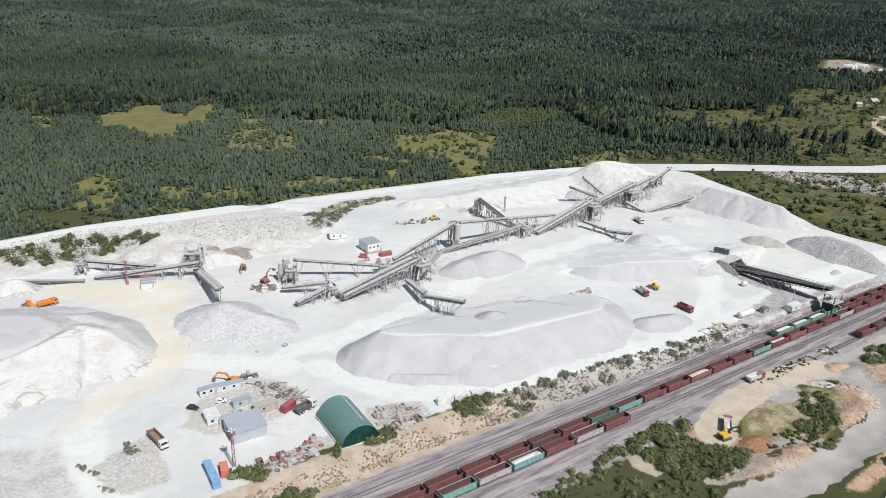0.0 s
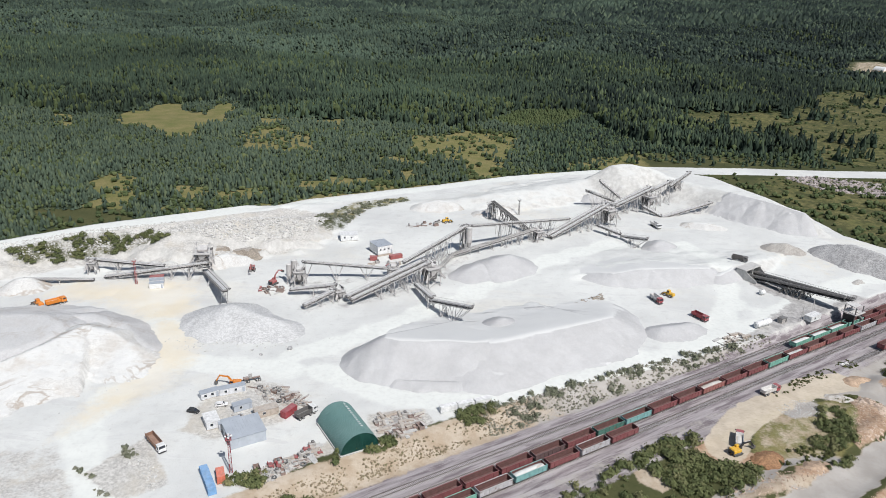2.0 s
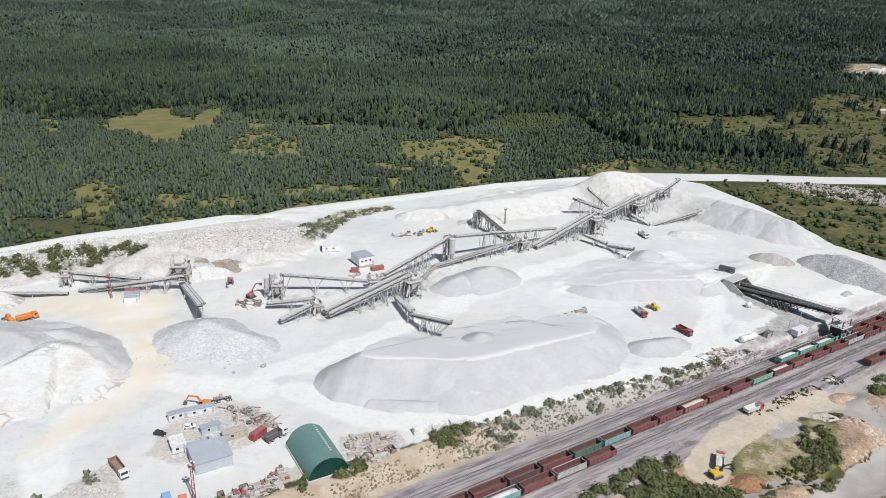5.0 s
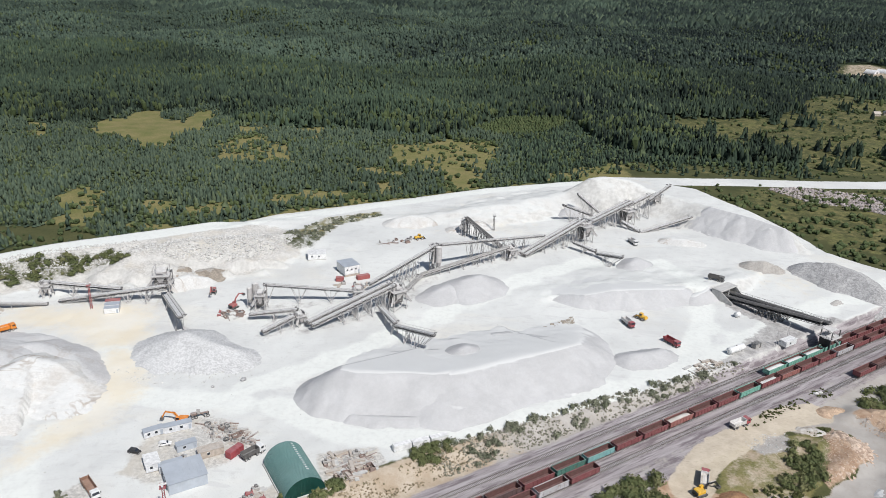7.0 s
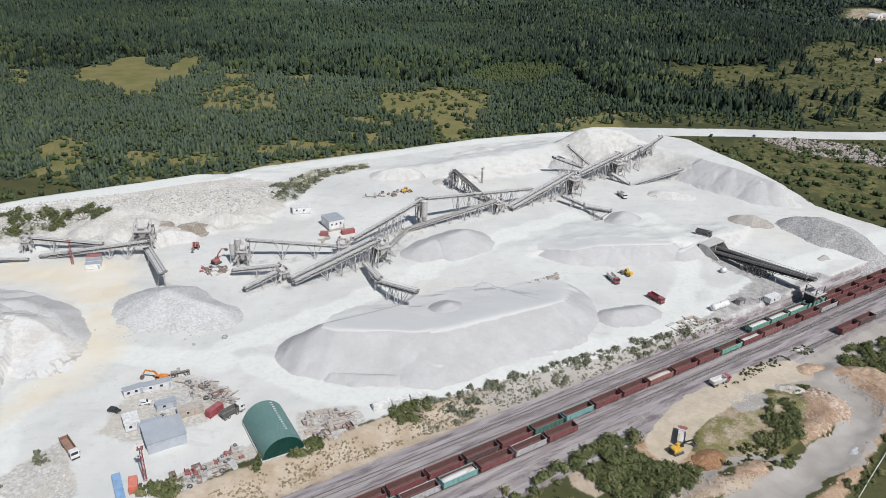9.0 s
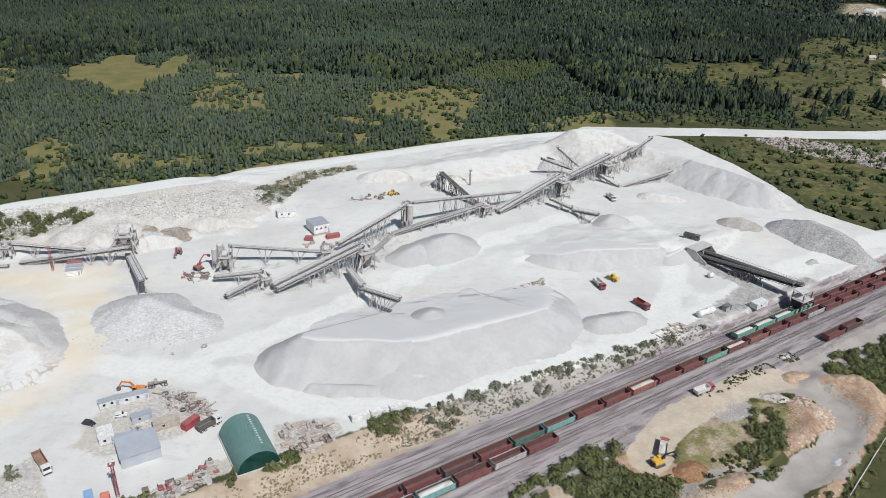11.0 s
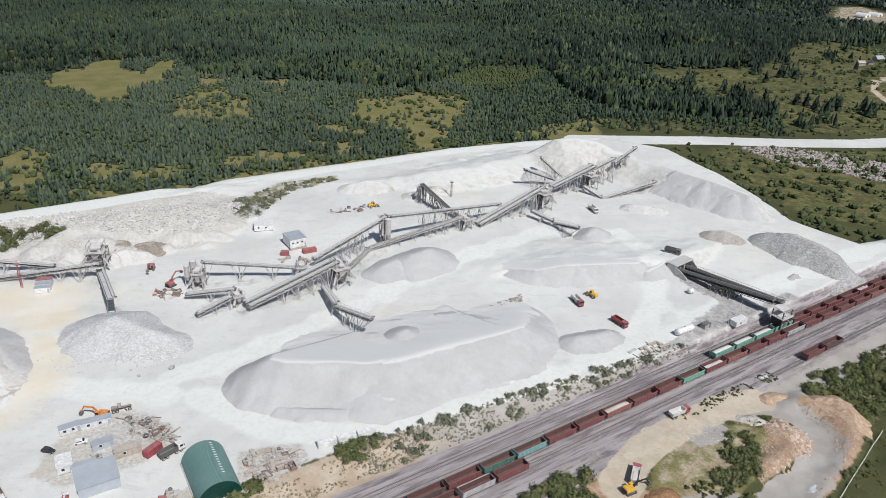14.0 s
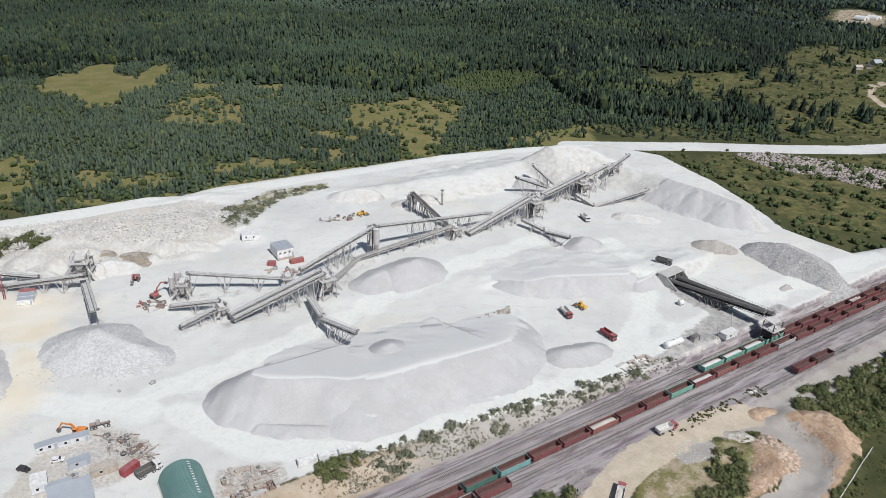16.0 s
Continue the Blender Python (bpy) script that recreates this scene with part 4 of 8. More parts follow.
def crowns(co, height, radius, sides, profile, seed):
    """Many soft conifer or pine crowns: uneven rings from skirt to tip, (height, radius) each."""
    r = np.random.RandomState(seed)
    n, k = len(co), len(profile)
    lean = r.normal(0, 0.035, (n, 2))
    rings = []
    for f, w in profile:
        ang = r.uniform(0, math.tau, (n, 1)) + np.arange(sides)[None] * math.tau / sides
        rr = radius[:, None] * w * r.uniform(0.72, 1.28, (n, sides))
        zz = height[:, None] * (f + r.uniform(-0.06, 0.06, (n, sides)))
        rings.append(np.stack([co[:, 0:1] + lean[:, 0:1] * zz + rr * np.cos(ang), co[:, 1:2] + lean[:, 1:2] * zz + rr * np.sin(ang), co[:, 2:3] + zz], -1))
    tip = np.stack([co[:, 0] + lean[:, 0] * height, co[:, 1] + lean[:, 1] * height, co[:, 2] + height], -1)[:, None]
    block = np.concatenate([*rings, tip], 1)
    m = k * sides + 1
    b = np.arange(n)[:, None] * m
    i = np.arange(sides)[None]
    j = (i + 1) % sides
    faces = []
    for q in range(k - 1):
        lo, hi = b + q * sides, b + (q + 1) * sides
        faces += [np.stack([lo + i, lo + j, hi + j], -1), np.stack([lo + i, hi + j, hi + i], -1)]
    last = b + (k - 1) * sides
    faces.append(np.stack([last + i, last + j, np.broadcast_to(b + k * sides, (n, sides))], -1))
    return block.reshape(-1, 3), np.concatenate([f.reshape(-1, 3) for f in faces]), np.repeat(np.arange(n), m)


_ico = bmesh.new()
bmesh.ops.create_icosphere(_ico, subdivisions=1, radius=1)
ICO_V = np.array([v.co[:] for v in _ico.verts])
ICO_F = np.array([[v.index for v in f.verts] for f in _ico.faces])
_ico.free()


def clumps(co, height, radius, seed, lobes=2):
    """Many round-headed bushes or broadleaf crowns, each of a few ragged lobes."""
    r = np.random.RandomState(seed)
    n = len(co)
    verts, faces, off = [], [], 0
    for k in range(lobes):
        s = np.stack([radius * r.uniform(0.6, 0.95, n), radius * r.uniform(0.6, 0.95, n), height * r.uniform(0.34, 0.5, n)], -1)
        c = np.stack([co[:, 0] + radius * r.normal(0, 0.35, n), co[:, 1] + radius * r.normal(0, 0.35, n), co[:, 2] + height * r.uniform(0.35, 0.62, n)], -1)
        block = (c[:, None] + ICO_V[None] * s[:, None] * r.uniform(0.72, 1.28, (n, len(ICO_V), 1))).reshape(-1, 3)
        faces.append((off + np.arange(n)[:, None, None] * len(ICO_V) + ICO_F[None]).reshape(-1, 3))
        verts.append(block)
        off += len(block)
    return np.concatenate(verts), np.concatenate(faces), np.tile(np.repeat(np.arange(n), len(ICO_V)), lobes)


def leafy(co, height, radius, seed, leaves=46):
    """Bushes as a ragged dark core under many small leaf sprays."""
    r = np.random.RandomState(seed)
    n = len(co)
    core_s = np.stack([radius * 0.42, radius * 0.42, height * 0.28], -1)
    core_c = np.stack([co[:, 0], co[:, 1], co[:, 2] + height * 0.42], -1)
    core = (core_c[:, None] + ICO_V[None] * core_s[:, None] * r.uniform(0.7, 1.25, (n, len(ICO_V), 1))).reshape(-1, 3)
    d = r.normal(0, 1, (n, leaves, 3))
    d /= np.linalg.norm(d, axis=-1, keepdims=True)
    d[..., 2] = np.abs(d[..., 2]) * 0.95 - 0.25
    reach = r.uniform(0.4, 1.15, (n, leaves, 1))
    lobe = 1 + 0.4 * np.sin(3 * np.arctan2(d[..., 1], d[..., 0]) + r.uniform(0, 6, (n, 1)))[..., None]
    c = co[:, None] + (0, 0, 0.45) * height[:, None, None] + d * reach * lobe * np.stack([radius, radius, height * 0.55], -1)[:, None]
    size = (0.10 + 0.085 * np.minimum(height, 4.0))[:, None, None, None] * r.uniform(0.6, 1.3, (n, leaves, 1, 1))
    out = d + (0, 0, 0.35) + r.normal(0, 0.35, d.shape)
    out /= np.linalg.norm(out, axis=-1, keepdims=True)
    t1 = np.cross(out, r.normal(0, 1, d.shape))
    t1 /= np.linalg.norm(t1, axis=-1, keepdims=True)
    t2 = np.cross(out, t1)
    ang = r.uniform(0, 6.28, (n, leaves, 1)) + np.array([0, 2.1, 4.2])
    tri = c[:, :, None] + 1.15 * size * (t1[:, :, None] * np.cos(ang)[..., None] + t2[:, :, None] * np.sin(ang)[..., None])
    verts = np.concatenate([core, tri.reshape(-1, 3)])
    f0 = (np.arange(n)[:, None, None] * len(ICO_V) + ICO_F[None]).reshape(-1, 3)
    f1 = len(core) + np.arange(n * leaves * 3).reshape(-1, 3)
    return verts, np.concatenate([f0, f1]), np.concatenate([np.repeat(np.arange(n), len(ICO_V)), np.repeat(np.arange(n), leaves * 3)])


def woods(name, made, material, label, seed, bias=None, soft=False):
    v, f, who = made
    me = mesh_from(name, v, f, soft)
    r = np.random.RandomState(seed)
    n = who.max() + 1
    t = np.stack([r.uniform(0, 1, n), r.uniform(0, 1, n), r.uniform(0, 1, n), np.ones(n)], -1)
    if bias is not None:
        t[:, 0] = np.clip(t[:, 0] * 0.5 + bias * 0.6, 0, 1)
    set_color(me, "tint", t[who])
    me.materials.append(material)
    return tagged(new(name, me), label, "forest", kind="stuff")


def scatter(x0, x1, y0, y1, step, seed, wedge=0.72, margin=140):
    r = np.random.RandomState(seed)
    X, Y = np.meshgrid(np.arange(x0, x1, step), np.arange(y0, y1, step))
    X = (X + r.uniform(-0.48, 0.48, X.shape) * step).ravel()
    Y = (Y + r.uniform(-0.48, 0.48, Y.shape) * step).ravel()
    k = np.abs(X - 20) < wedge * Y + margin
    return X[k], Y[k], r


def tall_line(x, y):
    """Above 0.5 where the old high forest stands, below in the young growth."""
    edge = np.interp(x, [p[0] for p in TALL_EDGE], [p[1] for p in TALL_EDGE]) + 7 * wave(x, y, 60, 55)
    return smooth(edge - 5, edge + 5, y)


GROVES = [(260, 862), (296, 865), (308, 877), (349, 958), (332, 815), (326, 776), (396, 920), (313, 728), (313, 706), (318, 699), (322, 687), (326, 683), (418, 889), (426, 893),
          (432, 891), (379, 753), (385, 730), (393, 729), (402, 730), (375, 686), (348, 673), (530, 1021), (582, 1085), (424, 711), (431, 717), (273, 720), (284, 702), (300, 940), (445, 960)]


def plant():
    # young growth next to the quarry
    X, Y, r = scatter(-560, 620, 360, 890, 2.85, 101)
    D = forest_density(X, Y) * (1 - tall_line(X, Y)) * smooth(660, 560, X - 0.2 * Y + 60)
    k = r.uniform(0, 1, len(X)) < 0.93 * D
    X, Y = X[k], Y[k]
    broad = r.uniform(0, 1, len(X)) < 0.16 + 0.35 * smooth(0.1, 0.6, wave(X, Y, 90, 57))
    h = r.uniform(3.6, 7.4, len(X)) * (0.9 + 0.25 * wave(X, Y, 120, 58))
    co = np.stack([X, Y, surface(X, Y) - 0.2], -1)
    bright = inside(X, Y, PLANTATION, 4) > 0.5
    woods("young_plantation", crowns(co[bright], h[bright] * 0.9, h[bright] * 0.22 + 0.6, 6, ((0.12, 1.0), (0.55, 0.62)), 106), LEAVES, "bright green young plantation before the dark forest", 107, soft=True)
    broad &= ~bright
    a = ~(broad | bright)
    east = X > 62 + 12 * wave(X, Y, 50, 59)
    for m, needles, words, seed in ((a & ~east, YOUNG, "dense young blue-green conifers beside the quarry road", 102), (a & east, SPRUCE, "dense dark young spruces behind the haul road", 108)):
        woods("young_conifer_wood", crowns(co[m], h[m] * 1.1, h[m] * 0.22 + 0.55, 6, ((0.12, 1.0), (0.55, 0.62)), seed), needles, words, seed + 1, soft=True)
    woods("broadleaf_thicket", clumps(co[broad], h[broad] * 0.78, h[broad] * 0.36, 104, 1), LEAVES, "light green broadleaf saplings among young conifers", 105)
    # old high forest
    X, Y, r = scatter(-900, 1060, 560, 1320, 4.4, 111)
    D = forest_density(X, Y) * tall_line(X, Y)
    k = r.uniform(0, 1, len(X)) < 0.95 * D
    X, Y = X[k], Y[k]
    stand = smooth(-0.04, 0.04, wave(X, Y, 150, 56)) + smooth(0.3, 0.36, wave(X, Y, 210, 54))
    h = r.uniform(10.5, 14.5, len(X)) * (0.82 + 0.24 * stand)
    co = np.stack([X, Y, surface(X, Y) - 0.3], -1)
    light = r.uniform(0, 1, len(X)) < 0.05 + 0.32 * smooth(0.0, 0.6, wave(X, Y, 330, 60))
    a = ~light
    # tone varies by stand; the fall towards +x paints in a cloud's shadow
    cloud_tone = 0.55 + 0.45 * wave(X, Y, 300, 61) + 0.1 - 0.85 * smooth(-120, 330, X)
    for m, rings, seed in ((a & (Y < 860), ((0.16, 1.05), (0.46, 0.74), (0.76, 0.36)), 112), (a & (Y >= 860), ((0.22, 1.05), (0.62, 0.56)), 116)):
        woods("spruce_forest", crowns(co[m], h[m] * r.uniform(0.85, 1.2, m.sum()), h[m] * 0.15 + 1.1, 5, rings, seed), SPRUCE, "tall dark spruce forest behind the quarry", seed + 1, cloud_tone[m], True)
    woods("birch_groves", clumps(co[light], h[light] * 0.95, h[light] * 0.24, 114, 1), LEAVES, "lighter green birch crowns in the spruce forest", 115)
    # slopes farther away
    X, Y, r = scatter(-2000, 2200, 1310, 2300, 8.0, 121, 0.66, 60)
    k = r.uniform(0, 1, len(X)) < 0.96 * forest_density(X, Y)
    X, Y = X[k], Y[k]
    h = r.uniform(11, 16, len(X)) * (0.85 + 0.3 * smooth(-0.05, 0.05, wave(X, Y, 260, 54)))
    co = np.stack([X, Y, surface(X, Y) - 0.3], -1)
    light = r.uniform(0, 1, len(X)) < 0.04 + 0.3 * smooth(0.1, 0.7, wave(X, Y, 420, 62))
    a = ~light
    # eastern hill crowns tinted darker, as under the same cloud shadow
    woods("hill_forest", crowns(co[a], h[a], h[a] * 0.2 + 1.6, 5, ((0.35, 1.0), (0.75, 0.62)), 122), HAZY_SPRUCE, "dark conifer forest on rising hills", 123, 0.6 + 0.4 * wave(X[a], Y[a], 500, 63) + 0.1 - 0.9 * smooth(-250, 500, X[a]), True)
    woods("hill_birches", clumps(co[light], h[light] * 0.9, h[light] * 0.26, 124, 1), LEAVES, "lighter broadleaf crowns on the hills", 125)
    X, Y, r = scatter(-3600, 3800, 2290, 5000, 20.5, 131, 0.64, 60)
    h = r.uniform(13, 21, len(X))
    co = np.stack([X, Y, surface(X, Y) - 0.5], -1)
    # cloud shadow painted into the tint here too, weaker
    woods("distant_forest", spruces(co, h, h * 0.25 + 8.5, 1, 6, 132), HAZY_SPRUCE, "endless dark forest on distant hills", 133, 0.5 + 0.5 * wave(X, Y, 700, 64) - 0.5 * smooth(-500, 900, X))
    # lone spruces on the meadows, and shrubs along road, bank and field
    X, Y, r = scatter(230, 800, 560, 1250, 9, 141)
    m = np.maximum(inside(X, Y, MEADOW_R, 3), inside(X, Y, EAST_FIELD, 3))
    k = (r.uniform(0, 1, len(X)) < (0.02 + 0.25 * smooth(0.4, 0.6, wave(X, Y, 85, 65))) * (1 - 0.8 * inside(X, Y, EAST_FIELD, 3))) & (m > 0.7)
    gx, gy = np.array(GROVES, float).T
    X = np.concatenate([X[k], np.repeat(gx, 8) + r.normal(0, 4.0, 8 * len(gx))])
    Y = np.concatenate([Y[k], np.repeat(gy, 8) + r.normal(0, 7.0, 8 * len(gx))])
    h = np.where(np.arange(len(X)) < k.sum(), r.uniform(2.5, 8, len(X)), r.uniform(7, 15, len(X))) * smooth(500, 760, Y + 60)
    co = np.stack([X, Y, surface(X, Y) - 0.2], -1)
    woods("meadow_spruces", spruces(co, np.maximum(h, 3), np.maximum(h, 3) * 0.22 + 0.4, 3, 7, 142), SPRUCE, "scattered spruces on open meadow", 143)
    X, Y, r = scatter(-420, 820, 330, 1260, 3.4, 151)
    en, _, _ = line_dist(X, Y, NORTH_ROAD)
    eh, _, _ = line_dist(X, Y, HAUL_ROAD)
    out = 1 - inside(X, Y, YARD, 2)
    p = np.maximum(1.7 * smooth(60, 26, en) * smooth(7, 11, en) * smooth(70, 40, X), smooth(46, 30, eh) * smooth(20, 28, eh)) * 0.5
    p = np.maximum(p, 0.6 * smooth(195, 220, X) * smooth(618, 590, Y) * smooth(-0.3, 0.3, wave(X, Y, 70, 68)))
    p = np.maximum(p, 0.30 * inside(X, Y, EAST_FIELD, 4) + 0.6 * inside(X, Y, EAST_FIELD, 4) * smooth(0.2, 0.6, wave(X, Y, 60, 66)))
    p = np.maximum(p, 0.22 * np.maximum(inside(X, Y, MEADOW_M, 4), inside(X, Y, MEADOW_S, 4)))
    p = np.maximum(p, 0.30 * (1 - forest_density(X, Y)) * smooth(740, 700, Y) * smooth(16, 30, en) * (1 - inside(X, Y, MEADOW_L, 3)) * smooth(18, 26, eh))
    p = np.maximum(p, (0.05 + 0.5 * smooth(0.25, 0.5, wave(X, Y, 70, 69))) * inside(X, Y, MEADOW_R, 4))
    k = (r.uniform(0, 1, len(X)) < p * out * (0.5 + 0.8 * wave(X, Y, 40, 67))) & (rail_uv(X, Y)[1] > 175)
    X, Y = X[k], Y[k]
    h = r.uniform(1.2, 4.2, len(X)) * np.where(eh[k] < 45, 0.7, 1.0)
    woods("roadside_shrubs", clumps(np.stack([X, Y, surface(X, Y) - 0.2], -1), h, h * 0.62, 152, 2), LEAVES, "low green shrubs along the quarry road and field", 153)


plant()


def shrubs(name, poly, step, h0, h1, material, label, seed, patch=0.0, lobes=3):
    r = np.random.RandomState(seed)
    xs, ys = [p[0] for p in poly], [p[1] for p in poly]
    X, Y = np.meshgrid(np.arange(min(xs), max(xs), step), np.arange(min(ys), max(ys), step))
    X = (X + r.uniform(-0.5, 0.5, X.shape) * step).ravel()
    Y = (Y + r.uniform(-0.5, 0.5, Y.shape) * step).ravel()
    k = (inside(X, Y, poly, 1.5) > 0.5) & (wave(X, Y, 16, seed) + r.uniform(-0.3, 0.3, len(X)) > patch)
    X, Y = X[k], Y[k]
    h = r.uniform(h0, h1, len(X))
    co = np.stack([X, Y, surface(X, Y) - 0.2], -1)
    made = leafy(co, h, h * 0.58, seed + 1, 2 * (44 + 12 * lobes))
    return woods(name, made, material, label, seed + 2)


def uv_poly(*uv):
    return [rail_xy(*p) for p in uv]


shrubs("thicket", [(52, 196), (62, 207), (72, 215), (82, 222), (90, 224), (88, 214), (95, 210), (109, 210), (103, 202), (92, 195), (79, 193), (74, 199), (66, 206)], 1.6, 1.4, 4.0, BUSH, "dense green willow thicket below the railway", 201, -0.35)
shrubs("thicket", [(30, 178), (40, 192), (60, 204), (66, 197), (74, 193), (88, 191), (92, 180), (70, 165)], 2.4, 0.6, 2.6, BUSH, "scattered green bushes on rough grass", 253, 0.05)
shrubs("thicket", [(143, 247), (153, 250), (152, 238), (147, 227), (137, 219), (132, 226), (138, 234)], 1.7, 1.0, 3.4, BUSH, "green bushes inside the loop of the dirt road", 205, -0.25)
shrubs("thicket", [(113, 211), (118, 220), (130, 224), (140, 222), (134, 217), (124, 213)], 1.7, 0.5, 1.8, FIELD_GRASS, "rough grass and low scrub inside the loop road", 206, -0.2)
shrubs("thicket", [(154, 256), (163, 260), (163, 257), (156, 254)], 1.0, 0.4, 1.2, FIELD_GRASS, "small grassy patch beside the dirt road", 207, -0.5)
shrubs("thicket", [(128, 210), (136, 214), (140, 219), (146, 222), (142, 214), (134, 208)], 1.6, 0.8, 2.2, BUSH, "green bushes at the foot of a soil heap", 208, -0.1)
shrubs("thicket", [(183, 274), (192, 288), (207, 295), (233, 313), (262, 332), (262, 300), (230, 280), (206, 262), (198, 258), (198, 271), (193, 275)], 2.0, 1.2, 4.0, BUSH, "green bushes beside the railway and soil heaps", 209, -0.3)
shrubs("thicket", [(168, 218), (178, 230), (190, 244), (198, 252), (200, 250), (190, 236), (176, 220), (164, 208), (150, 198), (148, 202)], 2.0, 0.8, 2.4, BUSH, "green bushes along the outer foot of the soil bank", 210, -0.05)
shrubs("bank_scrub", uv_poly((140, 167), (215, 164.8), (290, 162), (290, 166.5), (215, 174.5), (140, 180)), 1.2, 0.3, 1.2, DUSTY_LEAVES, "dust-covered scrub on the railway bank", 213, -0.5, -2)
shrubs("bank_scrub", uv_poly((140, 168), (215, 165.5), (290, 162.5), (290, 166.5), (215, 174), (140, 180)), 2.0, 0.9, 2.8, GREY_BUSH, "dusty green bushes on the railway bank", 214, 0.25)
shrubs("bank_weeds", uv_poly((10, 164), (60, 166.5), (100, 168), (160, 168.5), (160, 179), (100, 176), (60, 175), (10, 174)), 0.9, 0.2, 0.9, DRY_WEEDS, "dry brown weeds on the sandy railway bank", 215, -0.12, -2)
shrubs("bank_bushes", uv_poly((150, 176), (290, 163.5), (290, 166.5), (220, 173), (150, 181)), 2.6, 1.2, 2.6, GREY_BUSH, "green bushes along the top of the bank", 217, 0.36)
shrubs("bank_bushes", uv_poly((122, 175), (146, 173), (150, 181), (122, 182)), 1.8, 1.5, 3.4, BUSH, "green bushes beside the scrap yard", 221, -0.1)
shrubs("bank_bushes", uv_poly((84, 177), (106, 176), (108, 181), (86, 182)), 1.5, 1.2, 2.8, BUSH, "green bushes in front of the green hangar", 225, -0.1)
shrubs("bank_bushes", uv_poly((56, 166), (66, 163), (74, 168), (66, 172)), 1.5, 1.5, 3.4, BUSH, "green bush clump on the sandy slope", 229, -0.4)
shrubs("bank_bushes", uv_poly((50, 180), (62, 178), (66, 186), (52, 188)), 1.5, 1.2, 3.0, BUSH, "green bush clump beside the floodlight tower", 233, -0.3)
shrubs("slope_pines", [(-226, 338), (-196, 366), (-160, 378), (-150, 368), (-178, 354), (-210, 334)], 2.2, 1.2, 3.8, BUSH, "young dusty pines and bushes on the slope under the road", 237, 0.05)
shrubs("slope_pines", [(-90, 428), (-68, 466), (-36, 484), (-32, 478), (-58, 454), (-68, 416)], 2.1, 0.7, 2.4, GREY_BUSH, "dusty shrubs in a strip below the road", 241, 0.05)


# ---- building blocks ----
def part(name, bm, material, parent, label=""):
    me = bpy.data.meshes.new(name)
    bm.normal_update()
    bm.to_mesh(me)
    bm.free()
    me.materials.append(material)
    ob = new(name, me)
    ob.parent = parent
    return tagged(ob, label)


def again(name, ob, m, parent=None):
    """Another object on the same mesh."""
    o = new(name, ob.data)
    o.parent = parent or ob.parent
    o.matrix_basis = m
    return o


def thing(name, m, label, category, group=""):
    e = new(name)
    e.empty_display_size = 0.5
    e.matrix_basis = m
    return tagged(e, label, category, group)


def box(bm, c, s, m=None, bevel=0.0):
    """A box at c, of size s, turned by m."""
    mat = Matrix.Translation(c) @ (m if m is not None else Matrix()) @ Matrix.Diagonal((*s, 1))
    vs = bmesh.ops.create_cube(bm, size=1, matrix=mat)["verts"]
    if bevel:
        es = list({e for v in vs for e in v.link_edges})
        bmesh.ops.bevel(bm, geom=es, offset=bevel, segments=1, affect="EDGES")
    return bm


def beam(bm, p, q, w=0.2, h=None):
    p, q = Vector(p), Vector(q)
    d = q - p
    m = d.to_track_quat("Y", "Z").to_matrix().to_4x4()
    return box(bm, (p + q) / 2, (w, d.length, h or w), m)


def tube(bm, p, q, r, r2=None, seg=10):
    p, q = Vector(p), Vector(q)
    d = q - p
    m = Matrix.Translation((p + q) / 2) @ d.to_track_quat("Z", "Y").to_matrix().to_4x4()
    bmesh.ops.create_cone(bm, cap_ends=True, segments=seg, radius1=r, radius2=r if r2 is None else r2, depth=d.length, matrix=m)
    return bm


def prism(bm, outline, x0, x1):
    """An outline in the y-z plane drawn out from x0 to x1."""
    a = [bm.verts.new((x0, y, z)) for y, z in outline]
    b = [bm.verts.new((x1, y, z)) for y, z in outline]
    bm.faces.new(a[::-1]), bm.faces.new(b)
    n = len(a)
    for i in range(n):
        bm.faces.new((a[i], a[(i + 1) % n], b[(i + 1) % n], b[i]))
    bmesh.ops.recalc_face_normals(bm, faces=bm.faces)
    return bm


def B():
    return bmesh.new()


def on_ground(x, y, turn=0.0, lift=0.0):
    return pose(x, y, gz(x, y) + lift, 0, 0, turn)


# ---- railway ----
TRACKS = (134.2, 144.4, 149.8, 155.0, 160.2)


def railway():
    for i, v in enumerate(TRACKS):
        u0, u1 = (300, 620) if i == 0 else (-60, 640)
        x, y = rail_xy(0, v)
        t = thing("railway_track", pose(x, y, 0.0, 0, 0, 34.95), "railway track with steel rails on dusty sleepers", "track")
        tagged(t, kind="structure")
        for s in (-0.76, 0.76):
            part("rail", box(B(), ((u0 + u1) / 2, s, 0.26), (u1 - u0, 0.09, 0.17)), RAIL, t)
        n = int((u1 - u0) / 0.62)
        k = np.array([(-.5, -.5, 0), (.5, -.5, 0), (.5, .5, 0), (-.5, .5, 0), (-.5, -.5, 1), (.5, -.5, 1), (.5, .5, 1), (-.5, .5, 1)])
        co = (k[None] * (0.24, 2.7, 0.2) + np.stack([u0 + np.arange(n) * 0.62, np.zeros(n), np.full(n, -0.02)], -1)[:, None]).reshape(-1, 3)
        q = np.array([(4, 5, 6, 7), (0, 1, 5, 4), (1, 2, 6, 5), (2, 3, 7, 6), (3, 0, 4, 7)])
        me = mesh_from("sleepers", co, (np.arange(n)[:, None, None] * 8 + q[None]).reshape(-1, 4), False)
        me.materials.append(TIE)
        ob = new("sleepers", me)
        ob.parent = t
        tagged(ob, kind="stuff")


railway()


LINING = painted("rusty_wagon_inside", (0.115, 0.05, 0.045), 0.10, 0.85)


